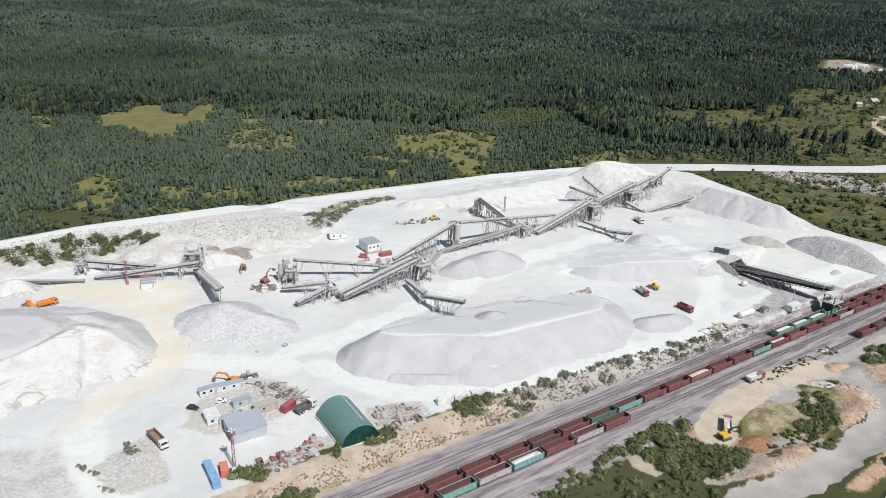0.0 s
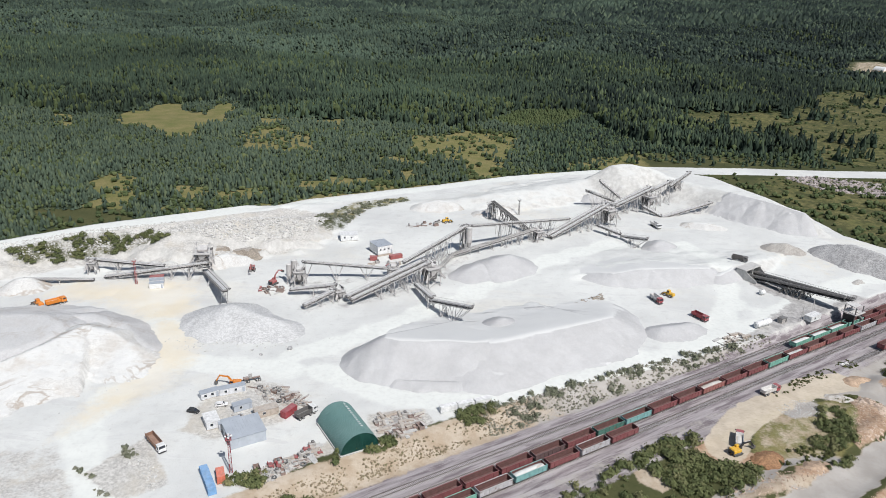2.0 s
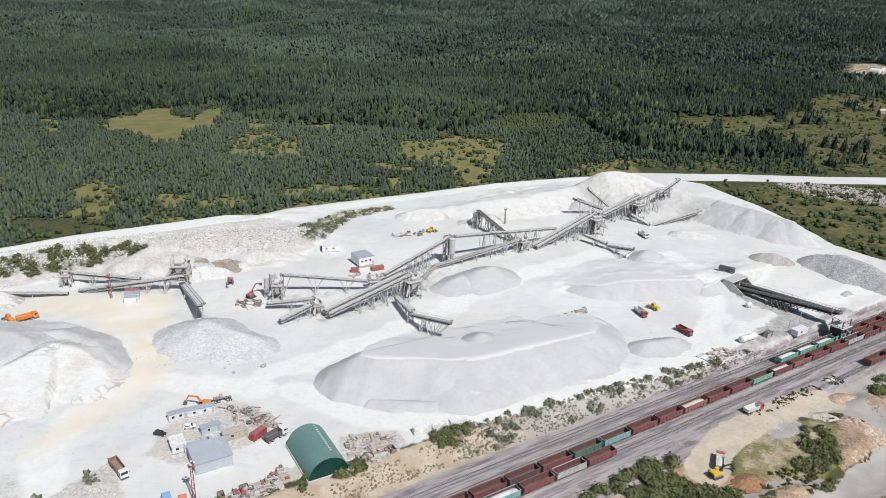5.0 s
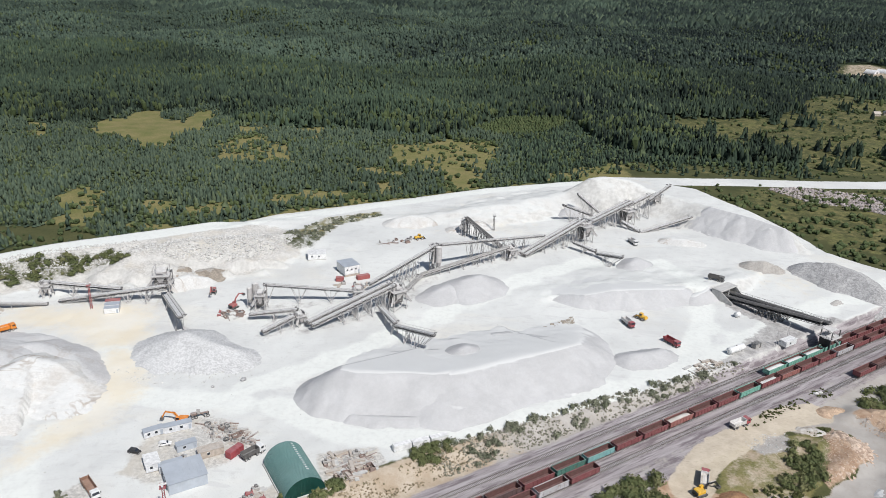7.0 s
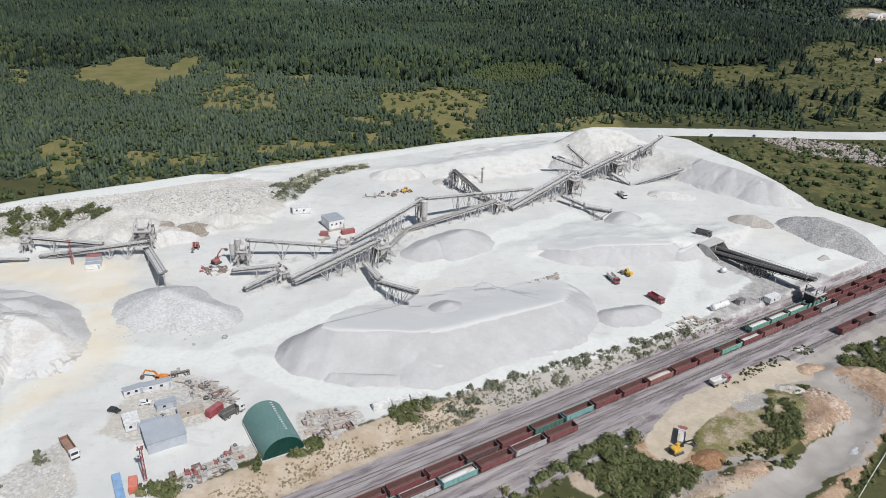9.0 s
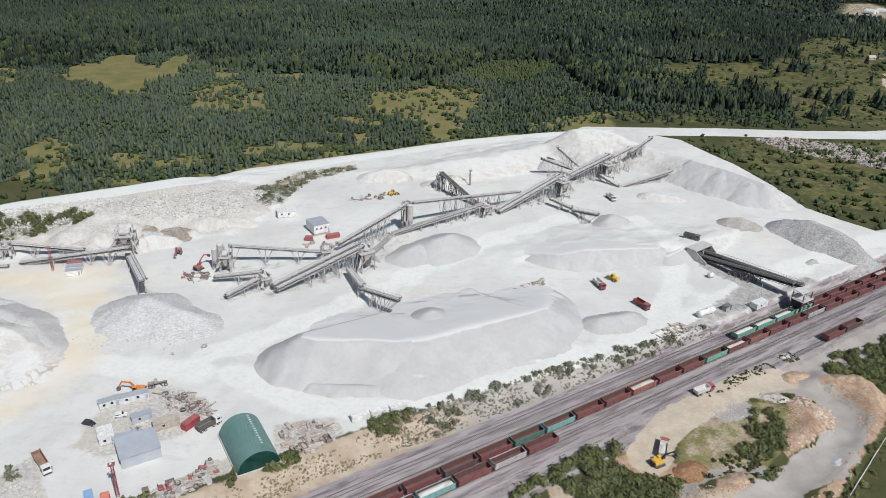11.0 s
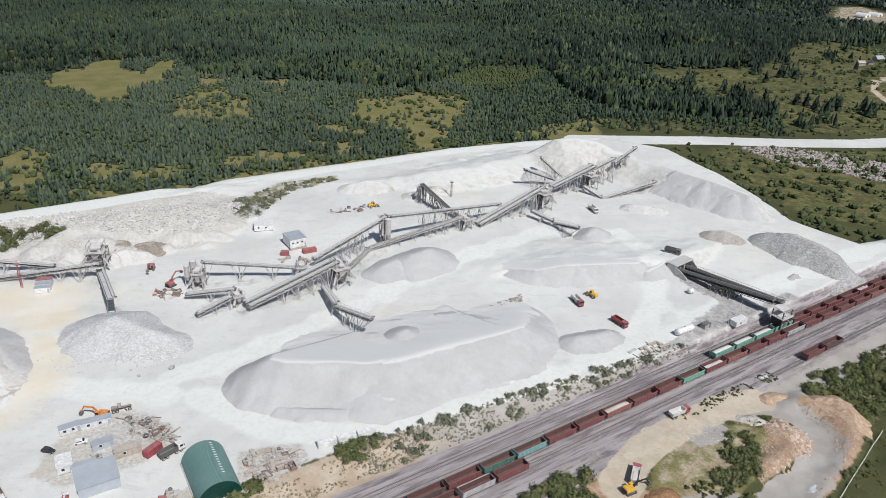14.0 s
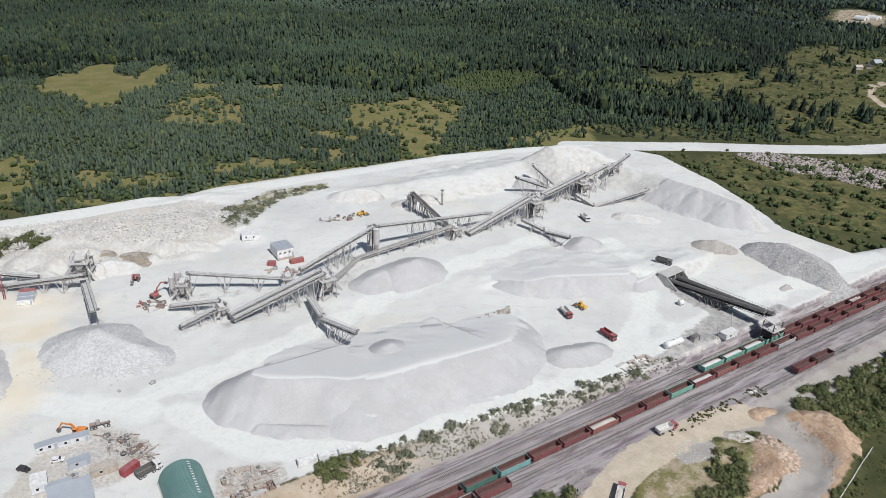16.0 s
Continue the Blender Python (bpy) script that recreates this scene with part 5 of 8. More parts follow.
def gondola(color, label):
    """An open four-axle goods wagon, its middle at the origin, top of rail at 0.3."""
    w = thing("gondola_wagon", Matrix(), label, "wagon", "goods wagons")
    L, W, z0, z1 = 12.7, 3.1, 1.45, 3.6
    part("floor", box(B(), (0, 0, z0), (L, W - 0.1, 0.16)), LINING, w)
    side = part("side_wall", box(B(), (0, W / 2 - 0.05, (z0 + z1) / 2), (L, 0.10, z1 - z0)), color, w)
    again("side_wall", side, pose(0, -(W - 0.1), 0))
    end = part("end_wall", box(box(B(), (L / 2 - 0.05, 0, (z0 + z1) / 2), (0.12, W - 0.2, z1 - z0)), (L / 2 + 0.05, 0, z0 + 1.0), (0.12, 2.4, 0.16)), color, w)
    again("end_wall", end, pose(0, 0, 0, 0, 0, 180))
    lin = B()
    for s in (-1, 1):
        box(lin, (0, s * (W / 2 - 0.13), (z0 + z1) / 2 + 0.05), (L - 0.3, 0.04, z1 - z0 - 0.1))
        box(lin, (s * (L / 2 - 0.14), 0, (z0 + z1) / 2 + 0.05), (0.04, W - 0.4, z1 - z0 - 0.1))
    part("lining", lin, LINING, w, "dark rusty inner faces")
    top = part("top_rail", box(B(), (0, W / 2 + 0.02, z1 + 0.04), (L + 0.1, 0.22, 0.14)), color, w)
    again("top_rail", top, pose(0, -(W + 0.04), 0))
    post = part("side_post", box(B(), (0, W / 2 + 0.06, (z0 + z1) / 2), (0.18, 0.14, z1 - z0)), color, w)
    post.matrix_basis = pose(-L / 2 + 0.15, 0, 0)
    for i in range(8):
        for s in (0, 1):
            if i or s:
                again("side_post", post, pose(-L / 2 + 0.15 + i * (L - 0.3) / 7, -(W + 0.12) * s, 0))
    part("underframe", box(box(B(), (0, 0, 1.22), (L + 0.3, 0.5, 0.34)), (0, 0, 1.05), (5.0, 1.6, 0.3)), BLACK, w)
    bm = box(box(box(B(), (0, 0.95, 0.78), (2.6, 0.16, 0.34)), (0, -0.95, 0.78), (2.6, 0.16, 0.34)), (0, 0, 0.85), (0.5, 2.0, 0.3))
    bogie = part("bogie", bm, BLACK, w)
    bogie.matrix_basis = pose(-L / 2 + 2.2, 0, 0)
    b2 = again("bogie", bogie, pose(L / 2 - 2.2, 0, 0))
    wheel = part("wheelset", tube(tube(tube(B(), (0, -0.82, 0.8), (0, -0.68, 0.8), 0.475, seg=14), (0, 0.68, 0.8), (0, 0.82, 0.8), 0.475, seg=14), (0, -0.7, 0.8), (0, 0.7, 0.8), 0.09, seg=6), RUST, bogie)
    wheel.matrix_basis = pose(-0.92, 0, 0)
    again("wheelset", wheel, pose(0.92, 0, 0))
    again("wheelset", wheel, pose(-0.92, 0, 0), b2)
    again("wheelset", wheel, pose(0.92, 0, 0), b2)
    coup = part("coupler", box(B(), (L / 2 + 0.45, 0, 1.15), (0.6, 0.25, 0.25)), BLACK, w)
    again("coupler", coup, pose(0, 0, 0, 0, 0, 180))
    return w


def wagon_load(u, v, material, label, fill):
    """Gravel lying in a wagon, with a wavy top."""
    bm = B()
    bmesh.ops.create_grid(bm, x_segments=12, y_segments=4, size=0.5)
    for p in bm.verts:
        x, y = p.co.x, p.co.y
        h = fill * (1 - (2 * x) ** 4 * 0.35) * (1 - (2 * y) ** 2 * 0.35) + 0.10 * math.sin(9 * x + u) * (1 - (2 * y) ** 2)
        p.co = (x * 12.4, y * 2.86, h)
    bmesh.ops.recalc_face_normals(bm, faces=bm.faces)
    me = bpy.data.meshes.new("gravel_load")
    bm.to_mesh(me)
    bm.free()
    me.materials.append(material)
    x, y = rail_xy(u, v)
    ob = tagged(new("gravel_load", me), label, "gravel")
    ob.matrix_basis = pose(x, y, 1.60, 0, 0, 34.95)


def wagon_paint(name, color, dust=0.13, rust=0.25):
    return painted(name, color, dust, 0.65, 0.0, 1.2, rust)


WAGONS = {
    "r": gondola(wagon_paint("oxide_wagon", (0.195, 0.055, 0.058)), "dark oxide-red open goods wagon on the railway track"),
    "d": gondola(wagon_paint("dark_wagon", (0.105, 0.06, 0.06)), "dark brown dirty open goods wagon on the track"),
    "g": gondola(wagon_paint("green_wagon", (0.06, 0.17, 0.135), 0.15, 0.2), "faded green open goods wagon on the track"),
    "m": gondola(wagon_paint("mint_wagon", (0.15, 0.37, 0.29), 0.25, 0.05), "faded mint-green open goods wagon on the track"),
    "t": gondola(wagon_paint("teal_wagon", (0.15, 0.34, 0.33), 0.3, 0.1), "faded teal open goods wagon on the track"),
    "w": gondola(wagon_paint("grey_wagon", (0.42, 0.41, 0.42), 0.35, 0.35), "pale grey stained open goods wagon on the track"),
    "b": gondola(wagon_paint("ribbed_red_wagon", (0.25, 0.075, 0.06), 0.3, 0.2), "brick-red dusty open goods wagon on the track"),
}
WLEN = 13.92


def train(v, u_right, codes):
    """Wagons from u_right towards smaller u, one letter each; '.' leaves a gap."""
    for i, c in enumerate(codes):
        if c != ".":
            u = u_right - WLEN * (i + 0.5)
            x, y = rail_xy(u, v)
            copy_thing(WAGONS[c], pose(x, y, 0.0, 0, 0, 34.95 + (0 if i % 2 else 180)))


train(144.4, 186.1, "rwrtwmrb")
train(149.8, 240.2 + 13.92 * 18, "rrdrrbrrrrwrrbrrrggrr"[:14] + "rmrr" + "brrtgrdrrrrrdr")
train(155.0, 294.3 + 13.92 * 15, "rbrrdrrrrrrmmmm")
train(134.2, 327.9 + 13.92 * 2, "dr")
for c in WAGONS.values():
    for o in (*c.children_recursive, c):
        bpy.data.objects.remove(o)
for k, fill, m in ((0.5, 1.75, PILE_BUFF), (-3.5, 0.9, PILE_GREY)):
    wagon_load(240.2 - WLEN * k, 149.8, m, "pale crushed stone filling an open wagon", fill)
for k in range(3):
    wagon_load(294.3 + WLEN * (k + 0.5), 155.0, PILE_GREY if k else PILE_WHITE, "pale crushed stone filling an open wagon", 1.7 - 0.15 * k)
wagon_load(186.1 - WLEN * 3.5, 144.4, PILE_WHITE, "white crushed stone filling an open wagon", 1.9)

shrubs("bank_bushes", [(-100, 192), (-101, 197), (-94, 194), (-93, 191), (-96, 190)], 1.4, 0.6, 1.8, GREY_BUSH, "dusty shrubs on a gravel island in the yard", 245, -0.2)
shrubs("bank_bushes", [(-111, 183), (-111, 186), (-101, 179), (-92, 171), (-95, 171), (-104, 178)], 1.5, 0.5, 1.7, GREY_BUSH, "dusty shrubs beside the yard road", 249, 0.0)

shrubs("grass_tufts", [(178, 228), (196, 246), (197, 262), (220, 290), (260, 320), (260, 270), (200, 216)], 1.6, 0.3, 0.8, FIELD_GRASS, "tufts of rough grass and weeds on the field", 257, -0.1, -1)
shrubs("grass_tufts", [(20, 150), (30, 184), (70, 190), (90, 190), (84, 176), (60, 150)], 1.5, 0.3, 0.8, FIELD_GRASS, "tufts of rough grass below the railway", 261, -0.1, -1)
shrubs("grass_tufts", uv_poly((250, 134), (312, 131.5), (312, 137), (262, 138)), 1.1, 0.3, 1.0, FIELD_GRASS, "dusty weeds beside the tracks", 265, -0.05, -1)


# ---- conveyors ----
def conveyor(p, q, label, width=1.5, depth=1.5, legs=(), belt=None, steel=None, cover=False, walk=True, sides=True):
    """An inclined belt conveyor from its tail p to its head q on latticed side frames and braced trestles."""
    belt, steel = belt or BELT, steel or STEEL
    p, q = Vector(p), Vector(q)
    d = q - p
    run = Vector((d.x, d.y, 0)).normalized()
    across = Vector((-run.y, run.x, 0))
    root = thing("conveyor", Matrix.Translation((p.x, p.y, gz(p.x, p.y))), label, "conveyor", "belt conveyors")
    o = root.matrix_basis.translation
    P, Q = p - o, q - o
    up = Vector((0, 0, 1))
    dirn = d.normalized()
    nrm = across.cross(dirn) * -1
    if nrm.z < 0: nrm = -nrm
    # belt: slightly troughed, with a return run
    bm = B()
    h = width / 2
    ring = [(-h, 0.22), (-h * 0.45, 0.02), (h * 0.45, 0.02), (h, 0.22), (h, 0.14), (h * 0.4, -0.08), (-h * 0.4, -0.08), (-h, 0.14)]
    a = [bm.verts.new(P + across * s + nrm * t) for s, t in ring]
    b = [bm.verts.new(Q + across * s + nrm * t) for s, t in ring]
    for i in range(8):
        bm.faces.new((a[i], a[(i + 1) % 8], b[(i + 1) % 8], b[i]))
    bm.faces.new(a[::-1]), bm.faces.new(b)
    bmesh.ops.recalc_face_normals(bm, faces=bm.faces)
    part("belt", bm, belt, root)
    if not cover:
        # pale stone and dust riding along the middle of the belt
        part("stone_layer", beam(B(), P + nrm * 0.16 + dirn * 0.5, Q + nrm * 0.16 - dirn * 0.5, width * 0.74, 0.16), PILE_RUBBLE if belt is not BELT_DARK else belt, root, "pale crushed stone on the belt")
    # return run, made wide and dark to stand for shade under the truss
    part("return_belt", beam(B(), P - nrm * depth * 0.7, Q - nrm * depth * 0.7, width * 0.95, 0.3), belt, root)
    n = max(2, int(d.length / (depth * 1.5)))
    for s in (-1, 1):
        bm = B()
        off = across * s * (width / 2 + 0.12)
        beam(bm, P + off, Q + off, 0.30, 0.30)
        if sides:
            beam(bm, P + off - nrm * depth, Q + off - nrm * depth, 0.16, 0.2)
            for i in range(n):
                a_, b_ = P + (Q - P) * (i / n) + off, P + (Q - P) * ((i + 1) / n) + off
                beam(bm, a_, a_ - nrm * depth, 0.14)
                beam(bm, *((a_, b_ - nrm * depth) if i % 2 else (a_ - nrm * depth, b_)), 0.14)
        part("side_frame", bm, steel, root)
    if cover:
        bm = B()
        arc = [(math.cos(t) * (width / 2 + 0.15), math.sin(t) * width * 0.62 + 0.15) for t in np.linspace(0, math.pi, 7)]
        a = [bm.verts.new(P + across * s + nrm * t) for s, t in arc]
        b = [bm.verts.new(Q + across * s + nrm * t) for s, t in arc]
        for i in range(6):
            bm.faces.new((a[i], a[i + 1], b[i + 1], b[i]))
        bmesh.ops.solidify(bm, geom=list(bm.faces), thickness=0.06)
        part("hood", bm, steel, root, "dusty arched sheet hood")
    elif walk:
        off = across * (width / 2 + 0.75)
        part("walkway", beam(B(), P + off, Q + off, 0.8, 0.06), steel, root)
        bm = B()
        off = across * (width / 2 + 1.1)
        beam(bm, P + off + up * 1.05, Q + off + up * 1.05, 0.07)
        for i in range(0, n * 2 + 1):
            c = P + (Q - P) * (i / (n * 2)) + off
            beam(bm, c, c + up * 1.05, 0.06)
        part("handrail", bm, steel, root)
    part("head_drum", tube(B(), Q - across * (h + 0.2) - nrm * 0.25, Q + across * (h + 0.2) - nrm * 0.25, 0.42), STEEL_DARK, root)
    part("tail_drum", tube(B(), P - across * (h + 0.2) - nrm * 0.25, P + across * (h + 0.2) - nrm * 0.25, 0.36), STEEL_DARK, root)
    box_q = Q - dirn * 1.2
    part("drive_unit", box(box(B(), box_q + across * (h + 0.9) - nrm * 0.1, (0.9, 0.9, 0.8), bevel=0.08), box_q + across * (h + 1.5), (0.5, 0.7, 0.5), bevel=0.05), STEEL_DARK, root)
    if legs:
        # trestles stand about eight metres apart along the run
        many = max(len(legs), int(d.length / 11))
        legs = sorted({round(legs[0] + (legs[-1] - legs[0]) * k / max(1, many - 1), 3) for k in range(many)})
    for f in legs:
        c = P + (Q - P) * f
        g = gz(c.x + o.x, c.y + o.y) - o.z - 0.15
        if c.z - depth - g < 0.6: continue
        spread = 0.28 * (c.z - g) * 0.35 + 0.3
        feet = []
        for s in (-1, 1):
            top = c + across * s * (width / 2) - nrm * depth
            foot = Vector((top.x, top.y, g)) + across * s * spread
            part("trestle_leg", box(beam(B(), top, foot, 0.26), foot + up * 0.1, (0.8, 0.8, 0.35)), steel, root)
            feet.append((top, foot))
        if c.z - g > 4.0:
            # long raking struts carry the span to both sides of the trestle
            for t_, f_ in feet:
                for s in (-1, 1):
                    part("raking_strut", beam(B(), f_ + up * 0.3, t_ + dirn * s * min(3.6, 0.45 * (c.z - g)), 0.18), steel, root)
        k = max(1, int((c.z - g) / 3.5))
        for i in range(k):
            (t0, f0), (t1, f1) = feet
            a0, a1 = t0.lerp(f0, i / k), t0.lerp(f0, (i + 1) / k)
            b0, b1 = t1.lerp(f1, i / k), t1.lerp(f1, (i + 1) / k)
            for e0, e1 in ((a0, b0), (a0, b1), (b0, a1)):
                part("brace", beam(B(), e0, e1, 0.16), steel, root)
    return root


def stacker(p, q, foot, label, width=1.4, belt=None):
    """A stacking conveyor whose head hangs on a triangular lattice strut."""
    root = conveyor(p, q, label, width, 1.3, (0.35,), belt or BELT)
    o = root.matrix_basis.translation
    p, q, foot = Vector(p) - o, Vector(q) - o, Vector(foot) - o
    foot.z = gz(foot.x + o.x, foot.y + o.y) - o.z
    run = Vector((q.x - p.x, q.y - p.y, 0)).normalized()
    across = Vector((-run.y, run.x, 0))
    for s in (-1, 1):
        bm = B()
        off = across * s * (width / 2 + 0.1)
        tops = [p.lerp(q, f) + off - Vector((0, 0, 1.2)) for f in (0.45, 0.62, 0.8, 0.98)]
        ft = foot + off * 1.4
        for t in tops:
            beam(bm, ft, t, 0.2)
        beam(bm, tops[0], tops[-1], 0.16)
        box(bm, ft + Vector((0, 0, 0.2)), (1.4, 0.5, 0.5))
        part("strut", bm, STEEL, root)
    return root


def screen_tower(x, y, turn, sx, sy, h, label, floors=2, top=3.0):
    """A steel-framed screening tower: legs, floors, cladding, hoppers and handrails."""
    root = thing("screening_tower", on_ground(x, y, turn, -0.1), label, "tower", "screening plant")
    for a in (-1, 1):
        for b in (-1, 0, 1):
            part("column", box(B(), (a * sx / 2, b * sy / 2, h / 2), (0.34, 0.34, h)), STEEL, root)
    for i in range(floors):
        z = h * (i + 1) / floors
        if i == floors - 1:
            part("floor", box(B(), (0, 0, z), (sx + 1.0, sy + 1.0, 0.16)), STEEL, root)
        else:
            part("gangway", box(B(), (sx / 2 + 0.5, 0, z), (1.0, sy + 1.0, 0.12)), STEEL, root)
        bm = B()
        for a in (-1, 1):
            beam(bm, (a * (sx / 2 + 0.75), -sy / 2 - 0.75, z + 1.05), (a * (sx / 2 + 0.75), sy / 2 + 0.75, z + 1.05), 0.07)
            beam(bm, (-sx / 2 - 0.75, a * (sy / 2 + 0.75), z + 1.05), (sx / 2 + 0.75, a * (sy / 2 + 0.75), z + 1.05), 0.07)
            for k in range(5):
                yy = -sy / 2 - 0.75 + (sy + 1.5) * k / 4
                beam(bm, (a * (sx / 2 + 0.75), yy, z), (a * (sx / 2 + 0.75), yy, z + 1.05), 0.06)
        part("handrail", bm, STEEL, root)
    for a in (-1, 1):
        for i in range(floors):
            z0, z1 = h * i / floors, h * (i + 1) / floors
            for e0, e1 in (((a * sx / 2, -sy / 2, z0), (a * sx / 2, 0, z1)), ((a * sx / 2, sy / 2, z0), (a * sx / 2, 0, z1)), ((-sx / 2, a * sy / 2, z0), (sx / 2, a * sy / 2, z1))):
                part("brace", beam(B(), e0, e1, 0.16), STEEL, root)
    for k in (-1, 1):
        bm = B()
        cy = k * sy / 4
        w0, w1, zt, zb = min(sx, sy / 2) * 0.45, 0.5, h * 0.98, h * 0.45
        v0 = [bm.verts.new((a * w0, cy + b * w0, zt)) for a, b in ((-1, -1), (1, -1), (1, 1), (-1, 1))]
        v1 = [bm.verts.new((a * w1, cy + b * w1, zb)) for a, b in ((-1, -1), (1, -1), (1, 1), (-1, 1))]
        for i in range(4):
            bm.faces.new((v0[i], v0[(i + 1) % 4], v1[(i + 1) % 4], v1[i]))
        bm.faces.new(v1), bm.faces.new(v0[::-1])
        bmesh.ops.recalc_face_normals(bm, faces=bm.faces)
        part("hopper", bm, STEEL, root)
    # dark block added inside the frame to stand for the tower's shaded interior
    part("machinery", box(box(B(), (0, 0, h * 0.62), (sx * 0.72, sy * 0.7, h * 0.42), pose(0, 0, 0, 12, 0, 0), 0.15), (0, sy * 0.2, h * 0.3), (sx * 0.4, sy * 0.3, h * 0.3), bevel=0.1), STEEL_DARK, root)
    part("screen_housing", box(box(B(), (0, sy * 0.08, h + top * 0.35), (sx * 0.62, sy * 0.5, top * 0.5), pose(0, 0, 0, 14, 0, 0), 0.15), (0, -sy * 0.36, h + top * 0.5), (sx * 0.4, 0.9, 0.9), bevel=0.1), STEEL, root)
    for a in (-1, 1):
        # head frame over the screens, its bracing, and a chute down each flank
        for b in (-1, 1):
            part("head_post", box(B(), (a * sx * 0.42, b * sy * 0.36, h + top * 0.55), (0.22, 0.22, top * 1.1)), STEEL, root)
        part("head_beam", beam(B(), (a * sx * 0.42, -sy * 0.42, h + top * 1.1), (a * sx * 0.42, sy * 0.42, h + top * 1.1), 0.24), STEEL, root)
        part("head_brace", beam(B(), (a * sx * 0.42, -sy * 0.36, h), (a * sx * 0.42, sy * 0.36, h + top * 1.1), 0.14), STEEL, root)
        bm = B()
        beam(bm, (a * sx * 0.3, -sy * 0.3, h * 0.92), (a * sx * 0.8, -sy * 0.62, h * 0.4), 0.9, 0.12)
        for e in (-0.42, 0.42):
            beam(bm, (a * sx * 0.3 + e, -sy * 0.3, h * 0.95), (a * sx * 0.8 + e, -sy * 0.62, h * 0.43), 0.08, 0.5)
        part("chute", bm, STEEL, root)
    bm = B()
    for e in (-0.25, 0.25):
        beam(bm, (sx * 0.5 + 0.9, sy * 0.3 + e, 0), (sx * 0.5 + 0.5, sy * 0.3 + e, h + 1.0), 0.08)
    for k in range(int(h / 0.6)):
        z = 0.4 + 0.6 * k
        x = sx * 0.5 + 0.9 - 0.4 * z / h
        beam(bm, (x, sy * 0.3 - 0.25, z), (x, sy * 0.3 + 0.25, z), 0.06)
    part("ladder", bm, STEEL_DARK, root)
    part("motor", tube(B(), (sx * 0.55, sy * 0.2, h + 0.9), (sx * 0.55 - 0.2, sy * 0.2 - 1.4, h + 0.9), 0.5), STEEL_DARK, root)
    return root


# the left crushing line
conveyor((-176, 325, 4.6), (-205, 315.5, 7.6), "low dusty belt conveyor ending over a small heap", 1.2, 1.0, (0.5, 0.85))
conveyor((-146, 338.5, 8.2), (-184.5, 335.5, 11.4), "dusty inclined belt conveyor on latticed frames", 1.5, 1.6, (0.25, 0.6, 0.95))
conveyor((-172, 328, 5.0), (-121, 333, 13.0), "long dusty belt conveyor rising to the crusher", 1.6, 1.6, (0.3, 0.55, 0.8))
screen_tower(-128, 344.5, 10, 8, 9, 9.5, "white dusty crusher tower with hoppers", 2, 3.4)
screen_tower(-181, 334, 10, 3.4, 5, 6.0, "small dusty transfer tower between conveyors", 1, 1.8)
stacker((-125.5, 339, 6.5), (-102, 301, 13.0), (-104.5, 305, 0), "dusty stacking conveyor over the rubble heap", 2.2)
# the middle crushing line
conveyor((-32.5, 343.5, 10.5), (-74.5, 336, 15.0), "level dusty belt conveyor on tall trestles", 1.3, 1.1, (0.25, 0.6, 0.97))
conveyor((-77, 319.3, 6.8), (-54.5, 320, 10.2), "short dusty belt conveyor to a transfer point", 1.4, 1.2, (0.5, 0.9))
conveyor((-67, 304, 6.0), (-54.5, 314, 10.0), "short inclined dusty belt conveyor", 1.5, 1.4, (0.5, 0.9))
conveyor((-46.2, 310.4, 7.2), (-10.9, 337.9, 17.2), "long dusty twin belt conveyor rising to the screens", 1.5, 1.5, (0.35, 0.6, 0.85), walk=False)
conveyor((-48.6, 313.4, 7.2), (-13.3, 340.9, 17.2), "long dusty twin belt conveyor rising to the screens", 1.5, 1.5, (0.35, 0.6, 0.85))
screen_tower(-11, 339, 38, 7, 9, 10.0, "white dusty screening tower with rows of hoppers", 2, 3.0)
screen_tower(-75, 331, 8, 4.5, 6, 8.0, "dusty crusher tower at the end of conveyors", 2, 2.6)
screen_tower(-53, 317, 40, 4, 5, 5.0, "dusty transfer tower under conveyors", 1, 1.6)
screen_tower(-30, 345.5, 20, 4.5, 6, 6.0, "dusty transfer tower with rusty chute", 1, 2.2)
conveyor((-17.2, 330, 8.4), (-8.2, 311.5, 9.8), "short dusty belt conveyor under the screens", 1.4, 1.2, (0.5, 0.95))
stacker((-9, 312.5, 8.2), (10.2, 289.6, 16.0), (2.0, 297.5, 0), "dusty stacking conveyor over the grey stockpile")
# the long line to the upper plant
conveyor((-26, 354, 10.0), (6.8, 384.2, 21.6), "long latticed conveyor gallery rising to the silo tower", 1.2, 2.2, (0.35, 0.65), walk=False)
conveyor((-9, 346, 8.6), (-0.5, 376, 6.9), "low dusty belt conveyor close above the yard", 1.4, 1.0, (0.5,), cover=True)
conveyor((-1, 375.2, 7.0), (47, 408.5, 12.8), "long dusty covered belt conveyor low over the yard", 1.5, 1.2, (0.3, 0.5, 0.7, 0.95), cover=True)
conveyor((69, 427.5, 14.6), (7.4, 384.8, 21.4), "long level latticed conveyor gallery on trestles", 1.2, 1.7, (0.2, 0.45, 0.7), walk=False)
conveyor((46, 420, 7.0), (22.5, 444, 18.2), "steep dark belt conveyor ending in an open hopper", 1.7, 1.6, (0.5, 0.75), BELT_DARK, STEEL_DARK)
screen_tower(22, 444.5, -40, 3.4, 4, 10, "dark open steel tower at a conveyor head", 2, 1.2)
conveyor((54.6, 413.2, 7.6), (93.2, 445.4, 20.2), "long dusty twin belt conveyor climbing to the upper screens", 1.5, 1.6, (0.3, 0.5, 0.7, 0.85))
